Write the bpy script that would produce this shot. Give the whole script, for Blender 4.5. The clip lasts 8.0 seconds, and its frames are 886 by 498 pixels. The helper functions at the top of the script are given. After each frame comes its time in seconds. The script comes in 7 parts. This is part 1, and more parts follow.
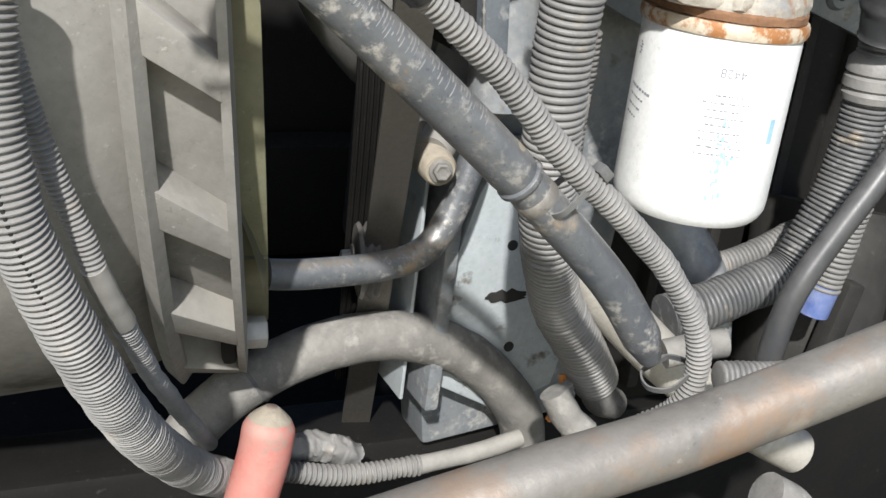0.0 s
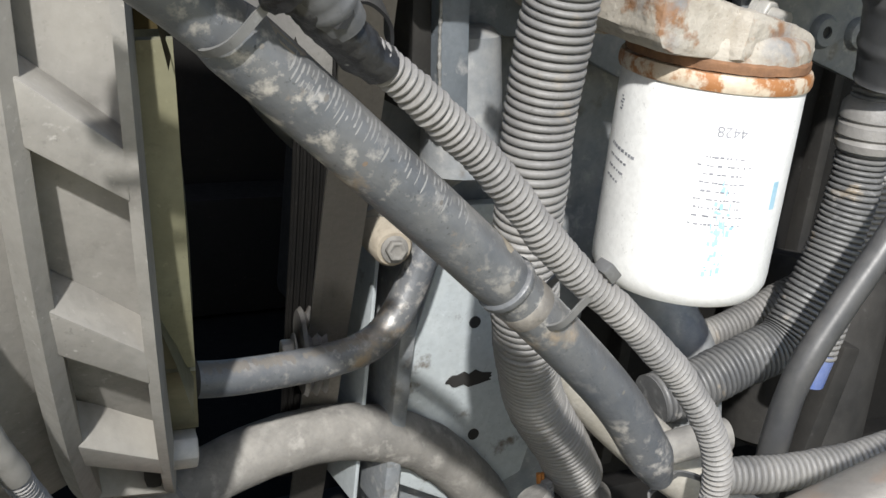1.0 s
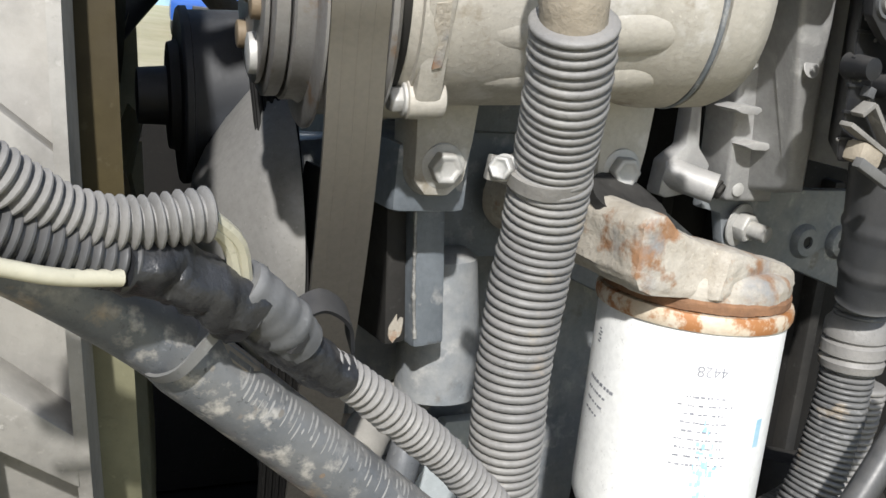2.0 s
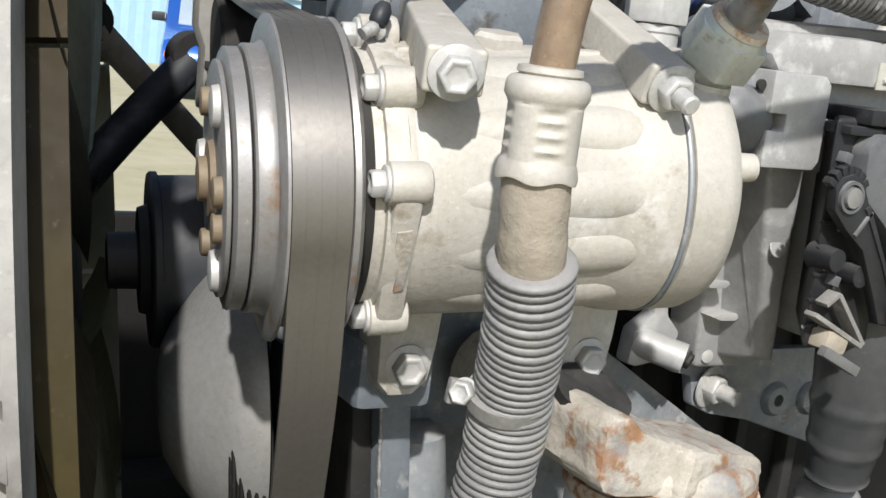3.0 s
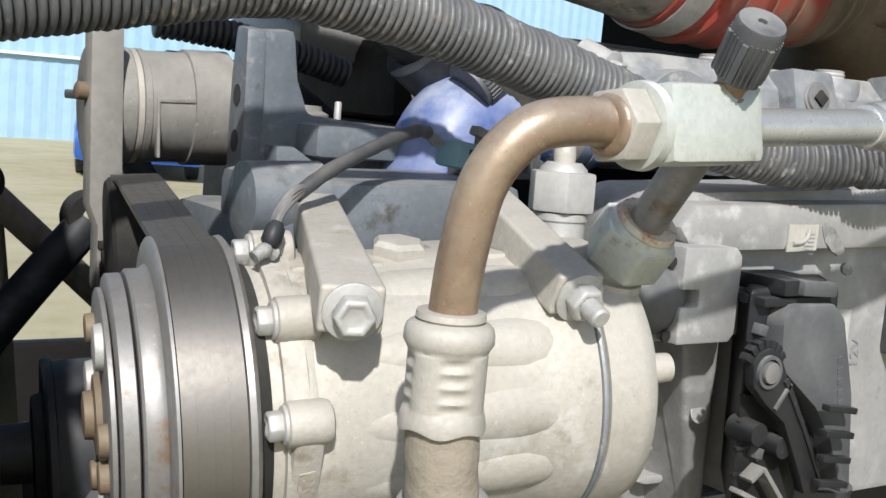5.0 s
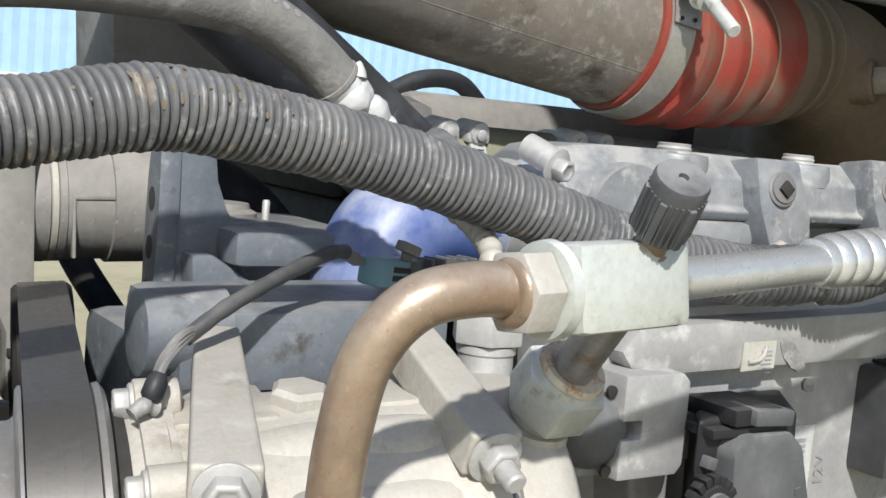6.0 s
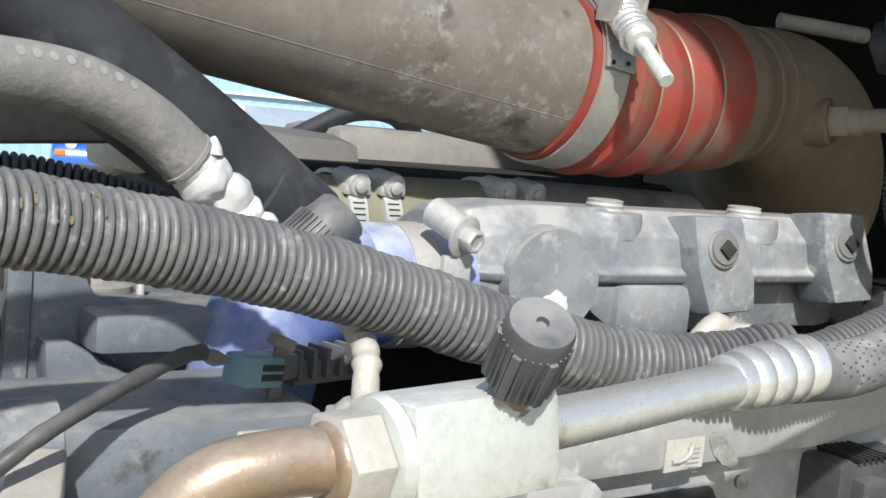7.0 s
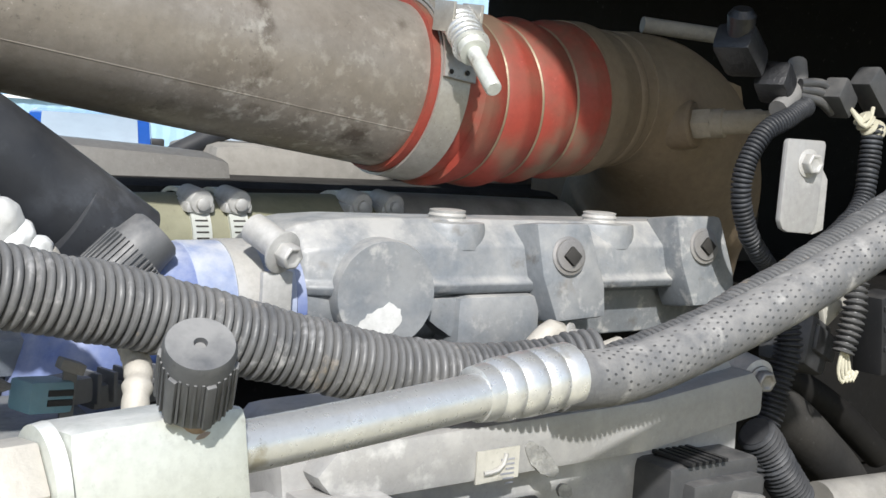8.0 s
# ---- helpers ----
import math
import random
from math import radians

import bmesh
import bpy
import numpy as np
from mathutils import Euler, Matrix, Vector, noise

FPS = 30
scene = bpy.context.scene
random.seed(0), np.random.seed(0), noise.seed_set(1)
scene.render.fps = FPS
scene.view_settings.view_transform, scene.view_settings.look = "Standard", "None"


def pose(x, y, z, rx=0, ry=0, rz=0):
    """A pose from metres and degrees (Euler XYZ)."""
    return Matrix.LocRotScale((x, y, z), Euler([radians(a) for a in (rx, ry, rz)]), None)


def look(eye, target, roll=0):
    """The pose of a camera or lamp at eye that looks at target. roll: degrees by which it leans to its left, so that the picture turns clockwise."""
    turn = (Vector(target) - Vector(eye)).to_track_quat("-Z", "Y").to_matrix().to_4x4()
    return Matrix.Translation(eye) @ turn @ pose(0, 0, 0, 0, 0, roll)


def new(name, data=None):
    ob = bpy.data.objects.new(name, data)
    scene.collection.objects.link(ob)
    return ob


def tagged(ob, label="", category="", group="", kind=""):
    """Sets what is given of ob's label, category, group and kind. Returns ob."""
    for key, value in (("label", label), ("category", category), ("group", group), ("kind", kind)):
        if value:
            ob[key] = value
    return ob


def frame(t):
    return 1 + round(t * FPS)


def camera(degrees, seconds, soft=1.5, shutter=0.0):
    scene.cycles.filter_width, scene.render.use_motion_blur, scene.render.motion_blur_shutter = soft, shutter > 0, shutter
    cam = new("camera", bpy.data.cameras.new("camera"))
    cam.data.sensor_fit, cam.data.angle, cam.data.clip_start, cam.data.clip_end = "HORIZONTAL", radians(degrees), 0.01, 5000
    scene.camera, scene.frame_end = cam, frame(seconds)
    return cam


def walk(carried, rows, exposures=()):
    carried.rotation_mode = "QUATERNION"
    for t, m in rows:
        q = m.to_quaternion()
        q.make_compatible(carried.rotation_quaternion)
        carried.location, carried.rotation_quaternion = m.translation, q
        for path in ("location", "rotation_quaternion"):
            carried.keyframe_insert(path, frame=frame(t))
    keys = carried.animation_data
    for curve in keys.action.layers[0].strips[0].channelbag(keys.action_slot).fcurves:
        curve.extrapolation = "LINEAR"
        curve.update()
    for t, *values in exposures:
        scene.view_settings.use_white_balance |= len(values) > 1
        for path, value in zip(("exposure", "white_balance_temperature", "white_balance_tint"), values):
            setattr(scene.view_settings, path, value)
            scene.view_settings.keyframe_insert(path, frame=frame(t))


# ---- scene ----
cam = camera(41.4, 8.0)
PATH = [
    (0, (-0.028, -0.014, 1.225), (0.829, 1.641, 0.5), 7.5),
    (0.5, (-0.008, 0.052, 1.218), (0.915, 1.694, 0.545), 6.9),
    (1, (0.008, 0.095, 1.219), (0.971, 1.715, 0.549), 6.6),
    (1.5, (0.023, 0.12, 1.242), (1.004, 1.759, 0.65), 6.5),
    (2, (0.026, 0.121, 1.269), (1.013, 1.8, 0.813), 6.7),
    (2.2, (0.028, 0.118, 1.282), (1.01, 1.811, 0.874), 6.5),
    (3.3, (0.037, 0.138, 1.353), (1.051, 1.827, 1.007), 7.3),
    (3.5, (0.037, 0.14, 1.357), (1.064, 1.824, 1.026), 6.9),
    (4, (0.039, 0.145, 1.368), (1.092, 1.819, 1.07), 6.1),
    (4.2, (0.037, 0.144, 1.369), (1.108, 1.812, 1.103), 5.2),
    (5.3, (0.07, 0.169, 1.421), (1.193, 1.807, 1.181), 5.3),
    (5.5, (0.08, 0.173, 1.43), (1.204, 1.812, 1.2), 5.5),
    (6, (0.113, 0.186, 1.452), (1.224, 1.835, 1.239), 5.3),
    (6.5, (0.157, 0.207, 1.471), (1.26, 1.864, 1.275), 4.9),
    (7, (0.189, 0.223, 1.491), (1.32, 1.858, 1.272), 5.4),
    (7.5, (0.227, 0.207, 1.499), (1.37, 1.833, 1.283), 4.6),
    (8, (0.259, 0.18, 1.499), (1.416, 1.799, 1.299), 3.7),
]
walk(cam, [(t, look(eye, target, roll)) for t, eye, target, roll in PATH], [(0.0, 0.52), (1.0, 0.40), (2.0, 0.45), (4.0, 0.38), (5.5, 0.24), (7.0, 0.43), (8.0, 0.44)])

# ---- light ----
SUN_FROM = Vector((-0.56, -0.92, 0.84)).normalized()
world = bpy.data.worlds.new("world")
scene.world = world
world.use_nodes = True
sky = world.node_tree.nodes.new("ShaderNodeTexSky")
sky.sky_type = "NISHITA"
sky.sun_disc = False
sky.sun_elevation = math.asin(SUN_FROM.z)
sky.sun_rotation = math.atan2(SUN_FROM.x, SUN_FROM.y)
world.node_tree.links.new(sky.outputs[0], world.node_tree.nodes["Background"].inputs[0])
world.node_tree.nodes["Background"].inputs[1].default_value = 0.115
sun = new("sun", bpy.data.lights.new("sun", "SUN"))
sun.data.energy, sun.data.angle, sun.data.color = 4.4, radians(1.4), (1.0, 0.975, 0.94)
sun.matrix_basis = look(SUN_FROM * 5, (0, 0, 0))


# ---- materials ----
def surface(name, base, second, rough=0.6, metal=0.0, grain=60.0, blotch=9.0, bump=0.15, dust=None, dust_amount=0.0, stain=None, stain_amount=0.0, stain_scale=14.0, coat=0.0, specks=0.45, spec=0.5, scuff=None, scuff_amount=0.0, scuff_scale=50.0, dust_from=-0.5):
    """Two colours mixed at two scales, stains of a third, dust on what faces up (on zinc it paints sunlight), and a
    fine relief.
    """
    m = bpy.data.materials.new(name)
    m.use_nodes = True
    n, l = m.node_tree.nodes, m.node_tree.links
    b = n["Principled BSDF"]
    pos = n.new("ShaderNodeTexCoord").outputs["Object"]

    def noise_at(scale, detail=8.0, rough_noise=0.62):
        t = n.new("ShaderNodeTexNoise")
        t.inputs["Roughness"].default_value = rough_noise
        t.inputs["Scale"].default_value, t.inputs["Detail"].default_value = scale, detail
        l.new(pos, t.inputs["Vector"])
        return t.outputs["Fac"]

    def ramp(src, lo, hi):
        r = n.new("ShaderNodeMapRange")
        r.inputs["From Min"].default_value, r.inputs["From Max"].default_value = lo, hi
        l.new(src, r.inputs["Value"])
        return r.outputs[0]

    def mix(fac, a, c):
        x = n.new("ShaderNodeMix")
        x.data_type = "RGBA"
        l.new(fac, x.inputs["Factor"])
        for k, v in ((6, a), (7, c)):
            if isinstance(v, tuple):
                x.inputs[k].default_value = (*v, 1)
            else:
                l.new(v, x.inputs[k])
        return x.outputs[2]

    def times(src, k):
        x = n.new("ShaderNodeMath")
        x.operation = "MULTIPLY"
        l.new(src, x.inputs[0])
        if isinstance(k, float):
            x.inputs[1].default_value = k
        else:
            l.new(k, x.inputs[1])
        return x.outputs[0]

    big, small = noise_at(blotch), noise_at(grain, 6.0)
    col = mix(ramp(big, 0.35, 0.65), base, second)
    col = mix(times(ramp(small, 0.4, 0.8), 0.35), col, tuple(c * 0.55 for c in second))
    if specks:
        # fine dirt: dark pits and pale grit, in patches
        where = ramp(noise_at(blotch * 1.7), 0.38, 0.66)
        dark = ramp(noise_at(grain * 2.1, 3.0), 0.60, 0.72)
        pale = ramp(noise_at(grain * 1.4 + 37, 3.0), 0.63, 0.74)
        col = mix(times(times(dark, where), specks), col, tuple(c * 0.3 for c in base))
        col = mix(times(times(pale, where), specks), col, tuple(min(0.8, c * 1.5 + 0.07) for c in base))
    if stain:
        spot = ramp(noise_at(stain_scale, 7.0), 0.62 - 0.25 * stain_amount, 0.70 - 0.2 * stain_amount)
        col = mix(spot, col, stain)
    if scuff:
        worn = ramp(noise_at(scuff_scale, 8.0), 0.60 - 0.2 * scuff_amount, 0.72 - 0.15 * scuff_amount)
        col = mix(times(worn, ramp(noise_at(blotch * 0.8, 2.0), 0.40, 0.62)), col, scuff)
    if dust:
        up = n.new("ShaderNodeSeparateXYZ")
        l.new(n.new("ShaderNodeNewGeometry").outputs["Normal"], up.inputs[0])
        settled = times(ramp(up.outputs[2], dust_from, 0.9), times(ramp(noise_at(blotch * 2.3), 0.30, 0.62), dust_amount))
        col = mix(settled, col, dust)
    l.new(col, b.inputs["Base Color"])
    rr = n.new("ShaderNodeMapRange")
    rr.inputs["To Min"].default_value, rr.inputs["To Max"].default_value = max(rough - 0.12, 0.03), min(rough + 0.15, 1)
    l.new(small, rr.inputs["Value"])
    l.new(rr.outputs[0], b.inputs["Roughness"])
    b.inputs["Metallic"].default_value = metal
    b.inputs["Coat Weight"].default_value = coat
    b.inputs["Specular IOR Level"].default_value = spec
    if bump:
        k = n.new("ShaderNodeBump")
        k.inputs["Strength"].default_value, k.inputs["Distance"].default_value = bump, 0.002
        l.new(small, k.inputs["Height"])
        l.new(k.outputs[0], b.inputs["Normal"])
    return m


DUST = (0.375, 0.36, 0.335)
M_CAST = surface("dusty cast aluminium", (0.47, 0.448, 0.402), (0.375, 0.355, 0.312), 0.58, 0.1, 320, 16, 0.2, (0.50, 0.47, 0.415), 0.5, (0.25, 0.22, 0.17), 0.05, 26, specks=0.5, scuff=(0.53, 0.52, 0.50), scuff_amount=0.22, scuff_scale=48)
M_ALU = surface("dusty pale aluminium", (0.50, 0.50, 0.49), (0.40, 0.40, 0.39), 0.55, 0.3, 260, 16, 0.12, (0.52, 0.49, 0.43), 0.5)
M_GREY = surface("grey painted iron", (0.20, 0.222, 0.245), (0.15, 0.167, 0.185), 0.45, 0.1, 220, 18, 0.2, (0.47, 0.46, 0.435), 0.85, (0.10, 0.095, 0.09), 0.04, 30, scuff=(0.42, 0.42, 0.41), scuff_amount=0.3, scuff_scale=90)
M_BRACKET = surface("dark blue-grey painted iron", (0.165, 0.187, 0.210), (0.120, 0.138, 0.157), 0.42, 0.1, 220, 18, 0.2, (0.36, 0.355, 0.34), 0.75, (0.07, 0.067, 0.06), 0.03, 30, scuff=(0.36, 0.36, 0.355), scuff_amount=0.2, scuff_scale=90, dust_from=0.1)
M_PLATE = surface("pale blue-grey painted steel", (0.42, 0.46, 0.48), (0.36, 0.40, 0.42), 0.5, 0.1, 160, 14, 0.15, (0.5, 0.5, 0.48), 0.3, (0.10, 0.08, 0.06), 0.12, 28)
# base lowered below the iron's own tone, to hold the bay's shade
M_DARK = surface("dirty dark iron, deepened for shade", (0.020, 0.020, 0.020), (0.034, 0.032, 0.029), 0.7, 0.2, 120, 10, 0.25, DUST, 0.10, spec=0.2)
M_BLACK = surface("black plastic", (0.013, 0.014, 0.016), (0.022, 0.022, 0.024), 0.48, 0.0, 200, 12, 0.08, DUST, 0.14, spec=0.4, dust_from=0.2)
M_ECU = surface("dusty grey module casting", (0.37, 0.372, 0.372), (0.29, 0.29, 0.288), 0.5, 0.15, 240, 16, 0.12, (0.47, 0.455, 0.43), 0.6, (0.17, 0.155, 0.14), 0.06, 30, scuff=(0.52, 0.52, 0.51), scuff_amount=0.35, scuff_scale=60)
M_LOOM = surface("dusty grey plastic loom", (0.125, 0.125, 0.125), (0.235, 0.229, 0.218), 0.5, 0.0, 320, 15, 0.25, (0.31, 0.30, 0.285), 0.5, (0.24, 0.215, 0.18), 0.02, 40, specks=0.9)
M_BIGLOOM = surface("dirty dark grey corrugated plastic", (0.078, 0.082, 0.088), (0.125, 0.127, 0.128), 0.42, 0.0, 300, 22, 0.15, (0.25, 0.245, 0.235), 0.5, (0.22, 0.18, 0.13), 0.03, 60, scuff=(0.33, 0.33, 0.33), scuff_amount=0.25, scuff_scale=120)
M_BRAID = surface("dusty braided rubber", (0.095, 0.10, 0.108), (0.18, 0.18, 0.178), 0.6, 0.0, 300, 36, 0.2, (0.34, 0.33, 0.31), 0.6, specks=0.8, scuff=(0.38, 0.375, 0.36), scuff_amount=0.35, scuff_scale=90, dust_from=-0.1)
# near-black base: the shade between the engine parts is put into the colour
M_SHADE = surface("near-black for shaded parts", (0.009, 0.009, 0.009), (0.014, 0.013, 0.012), 0.6, 0.0, 120, 10, 0.1, spec=0.2)
M_MARK = surface("pale rub marks", (0.34, 0.34, 0.335), (0.26, 0.26, 0.255), 0.5, 0.1, 300, 60, 0.1)
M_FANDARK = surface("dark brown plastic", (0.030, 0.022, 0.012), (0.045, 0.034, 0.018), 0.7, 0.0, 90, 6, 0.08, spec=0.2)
M_ORANGE = surface("orange-brown rust", (0.25, 0.13, 0.066), (0.17, 0.092, 0.052), 0.85, 0.0, 260, 60, 0.4)
M_LOOMDARK = surface("dark plastic loom", (0.036, 0.038, 0.042), (0.065, 0.066, 0.068), 0.40, 0.0, 300, 30, 0.05, DUST, 0.22, dust_from=-0.1)
M_HOSE = surface("dusty rubber hose", (0.13, 0.127, 0.12), (0.20, 0.192, 0.178), 0.8, 0.0, 260, 24, 0.35, (0.33, 0.318, 0.29), 0.5, scuff=(0.30, 0.29, 0.27), scuff_amount=0.4, scuff_scale=80)
M_RUBBER = surface("black rubber", (0.016, 0.018, 0.022), (0.030, 0.033, 0.039), 0.5, 0.0, 140, 12, 0.1, DUST, 0.10, spec=0.35, dust_from=0.0, scuff=(0.075, 0.083, 0.098), scuff_amount=0.45, scuff_scale=34)
M_PIPE = surface("worn painted steel pipe", (0.085, 0.096, 0.113), (0.16, 0.166, 0.172), 0.40, 0.2, 230, 24, 0.2, (0.33, 0.32, 0.30), 0.5, (0.30, 0.24, 0.175), 0.08, 26, dust_from=0.1, specks=0.9, scuff=(0.40, 0.385, 0.36), scuff_amount=0.40, scuff_scale=150)
M_CAC = surface("stained aluminium charge pipe", (0.29, 0.265, 0.235), (0.19, 0.166, 0.138), 0.42, 0.35, 160, 12, 0.15, (0.33, 0.30, 0.255), 0.35, (0.085, 0.068, 0.053), 0.20, 18, specks=0.8, scuff=(0.38, 0.36, 0.32), scuff_amount=0.3, scuff_scale=110)
M_RUSTPIPE = surface("rusty grey steel tube", (0.20, 0.19, 0.175), (0.14, 0.132, 0.122), 0.5, 0.2, 160, 12, 0.2, (0.29, 0.265, 0.23), 0.4, (0.205, 0.135, 0.09), 0.42, 13, specks=0.7, scuff=(0.31, 0.29, 0.26), scuff_amount=0.4, scuff_scale=50)
M_COPPER = surface("brown tarnished tube", (0.34, 0.255, 0.175), (0.225, 0.155, 0.105), 0.36, 0.35, 260, 38, 0.1, (0.48, 0.43, 0.36), 0.5, (0.42, 0.37, 0.30), 0.22, 60, specks=0.9, scuff=(0.21, 0.115, 0.065), scuff_amount=0.6, scuff_scale=60)
# near-white dust colour on top paints the sun's glare on the block
M_ZINC = surface("zinc plated steel", (0.56, 0.585, 0.55), (0.48, 0.50, 0.455), 0.36, 0.25, 300, 30, 0.06, (0.80, 0.80, 0.76), 0.95, (0.30, 0.29, 0.25), 0.04, 60, specks=0.4, dust_from=0.3)
M_BRIGHT = surface("bright aluminium", (0.78, 0.79, 0.78), (0.62, 0.63, 0.62), 0.29, 0.65, 300, 26, 0.06, (0.6, 0.57, 0.5), 0.18, (0.42, 0.40, 0.34), 0.10, 60, specks=0.7)
M_BRASS = surface("tarnished spring wire", (0.24, 0.195, 0.13), (0.17, 0.135, 0.09), 0.45, 0.4, 260, 40, 0.1)
M_CLAMP = surface("dusty stainless band", (0.44, 0.43, 0.40), (0.33, 0.315, 0.28), 0.38, 0.5, 260, 30, 0.06, (0.42, 0.38, 0.32), 0.45, specks=0.6)
M_SLEEVE = surface("dry brown heat sleeve", (0.33, 0.29, 0.23), (0.27, 0.235, 0.185), 0.85, 0.0, 200, 40, 0.5, (0.42, 0.38, 0.31), 0.4)
M_WHITE = surface("white filter paint", (0.80, 0.81, 0.80), (0.76, 0.77, 0.76), 0.3, 0.0, 200, 18, 0.02)
M_RUST = surface("flaking pale rusty paint", (0.47, 0.44, 0.385), (0.36, 0.325, 0.27), 0.75, 0.1, 260, 34, 0.5, (0.52, 0.48, 0.42), 0.35, (0.25, 0.125, 0.055), 0.34, 46, specks=0.8, scuff=(0.20, 0.21, 0.22), scuff_amount=0.45, scuff_scale=40)
M_RING = surface("rust-specked white rim", (0.66, 0.60, 0.50), (0.58, 0.47, 0.34), 0.55, 0.1, 200, 40, 0.2, None, 0, (0.36, 0.16, 0.06), 0.62, 90)
M_BLUE = surface("dusty blue silicone", (0.05, 0.10, 0.32), (0.085, 0.135, 0.33), 0.4, 0.0, 200, 18, 0.04, (0.44, 0.47, 0.54), 0.9)
# dark tops: brown dust, with the shade from above put into its colour
M_RED = surface("red silicone hose", (0.29, 0.042, 0.026), (0.23, 0.036, 0.024), 0.6, 0.0, 200, 16, 0.06, (0.105, 0.070, 0.046), 0.95, scuff=(0.155, 0.105, 0.07), scuff_amount=0.95, scuff_scale=26, dust_from=-0.2)
M_PINK = surface("faded red rubber", (0.56, 0.18, 0.15), (0.50, 0.16, 0.135), 0.75, 0.0, 160, 14, 0.12, (0.36, 0.30, 0.255), 0.9, (0.27, 0.235, 0.20), 0.25, 24)
M_BROWN = surface("brown dusty casting", (0.185, 0.138, 0.09), (0.14, 0.108, 0.07), 0.65, 0.1, 160, 12, 0.15, (0.26, 0.215, 0.15), 0.5)
M_OLIVE = surface("dirty olive plastic", (0.215, 0.215, 0.145), (0.165, 0.16, 0.10), 0.6, 0.0, 120, 12, 0.12, (0.32, 0.31, 0.235), 0.4)
M_YELLOW = surface("yellow-brown plastic", (0.06, 0.046, 0.015), (0.03, 0.023, 0.012), 0.7, 0.0, 90, 4, 0.08, spec=0.2)
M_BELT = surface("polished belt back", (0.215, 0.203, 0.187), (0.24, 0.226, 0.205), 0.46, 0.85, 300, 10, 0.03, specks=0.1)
M_STEEL = surface("bare pulley steel", (0.325, 0.322, 0.322), (0.235, 0.225, 0.215), 0.43, 0.5, 260, 20, 0.05, (0.36, 0.33, 0.29), 0.25, (0.22, 0.15, 0.10), 0.08, 40)
M_SHROUD = surface("dusty grey plastic shroud", (0.265, 0.258, 0.240), (0.175, 0.169, 0.157), 0.6, 0.0, 140, 9, 0.15, (0.42, 0.40, 0.36), 0.6, (0.085, 0.08, 0.072), 0.22, 9, specks=0.6)
M_SILVER = surface("dusty grey cowl", (0.30, 0.295, 0.285), (0.24, 0.235, 0.225), 0.4, 0.3, 200, 8, 0.05)
M_SEALANT = surface("crusted white sealant", (0.62, 0.63, 0.62), (0.50, 0.505, 0.49), 0.5, 0.0, 160, 60, 0.15, specks=0.35)
M_TEAL = surface("teal connector plastic", (0.125, 0.26, 0.32), (0.145, 0.29, 0.35), 0.5, 0.0, 160, 20, 0.05, DUST, 0.35)
M_WIRE = surface("pale wire insulation", (0.50, 0.48, 0.38), (0.42, 0.40, 0.31), 0.55, 0.0, 160, 30, 0.05)
M_COPPERWIRE = surface("orange wire", (0.55, 0.22, 0.05), (0.45, 0.18, 0.05), 0.45, 0.2, 160, 30, 0.0)
M_TAPE = surface("black cloth tape", (0.013, 0.014, 0.017), (0.024, 0.025, 0.028), 0.36, 0.0, 300, 40, 0.35, (0.20, 0.195, 0.185), 0.12, dust_from=0.2, spec=0.6)
M_TIE = surface("grey cable tie", (0.075, 0.08, 0.085), (0.11, 0.112, 0.112), 0.45, 0.0, 160, 20, 0.05, DUST, 0.3)
M_INK = surface("faded label ink", (0.17, 0.18, 0.21), (0.34, 0.35, 0.38), 0.5, 0.0, 300, 120, 0.0)
M_BLUEINK = surface("smeared blue ink", (0.30, 0.52, 0.66), (0.40, 0.60, 0.72), 0.5, 0.0, 300, 60, 0.0)
M_BLUEPALE = surface("blue silicone under pale dust", (0.19, 0.25, 0.42), (0.32, 0.365, 0.47), 0.6, 0.0, 200, 26, 0.08, (0.47, 0.49, 0.53), 1.0)
M_HOOD = surface("dusty grey moulded plastic", (0.070, 0.074, 0.080), (0.105, 0.108, 0.112), 0.48, 0.0, 260, 24, 0.08, (0.36, 0.355, 0.34), 0.6, dust_from=0.0)
M_PALELABEL = surface("rubbed white label", (0.50, 0.50, 0.49), (0.42, 0.42, 0.41), 0.6, 0.0, 240, 50, 0.04, specks=0.6)
M_WORN = surface("chipped worn metal", (0.20, 0.20, 0.195), (0.40, 0.40, 0.38), 0.5, 0.2, 420, 110, 0.5, specks=0.9)
M_LABEL = surface("paper label", (0.50, 0.485, 0.43), (0.43, 0.42, 0.375), 0.6, 0.0, 200, 60, 0.05, specks=0.8)
M_GRASS = surface("dry grass ground", (0.46, 0.405, 0.27), (0.36, 0.325, 0.19), 0.95, 0.0, 3.0, 0.5, 0.4)
M_WALL = surface("pale blue corrugated cladding", (0.30, 0.47, 0.62), (0.33, 0.50, 0.65), 0.6, 0.0, 4.0, 0.4, 0.0, specks=0.0)
M_CAR = surface("blue car paint", (0.02, 0.10, 0.42), (0.02, 0.11, 0.45), 0.2, 0.3, 4.0, 1.0, 0.0, coat=0.6, specks=0.0)
M_AMBER = surface("orange lamp plastic", (0.62, 0.20, 0.04), (0.55, 0.17, 0.03), 0.3, 0.0, 8.0, 2.0, 0.0, specks=0.0)
M_CARWHITE = surface("white car paint", (0.72, 0.75, 0.78), (0.68, 0.72, 0.76), 0.25, 0.0, 4.0, 1.0, 0.0, coat=0.5)
# pale base colour paints the sky's reflection into the glass
M_GLASS = surface("car glass with sky reflection painted in", (0.42, 0.50, 0.56), (0.46, 0.54, 0.60), 0.08, 0.3, 4.0, 1.0, 0.0, specks=0.0)
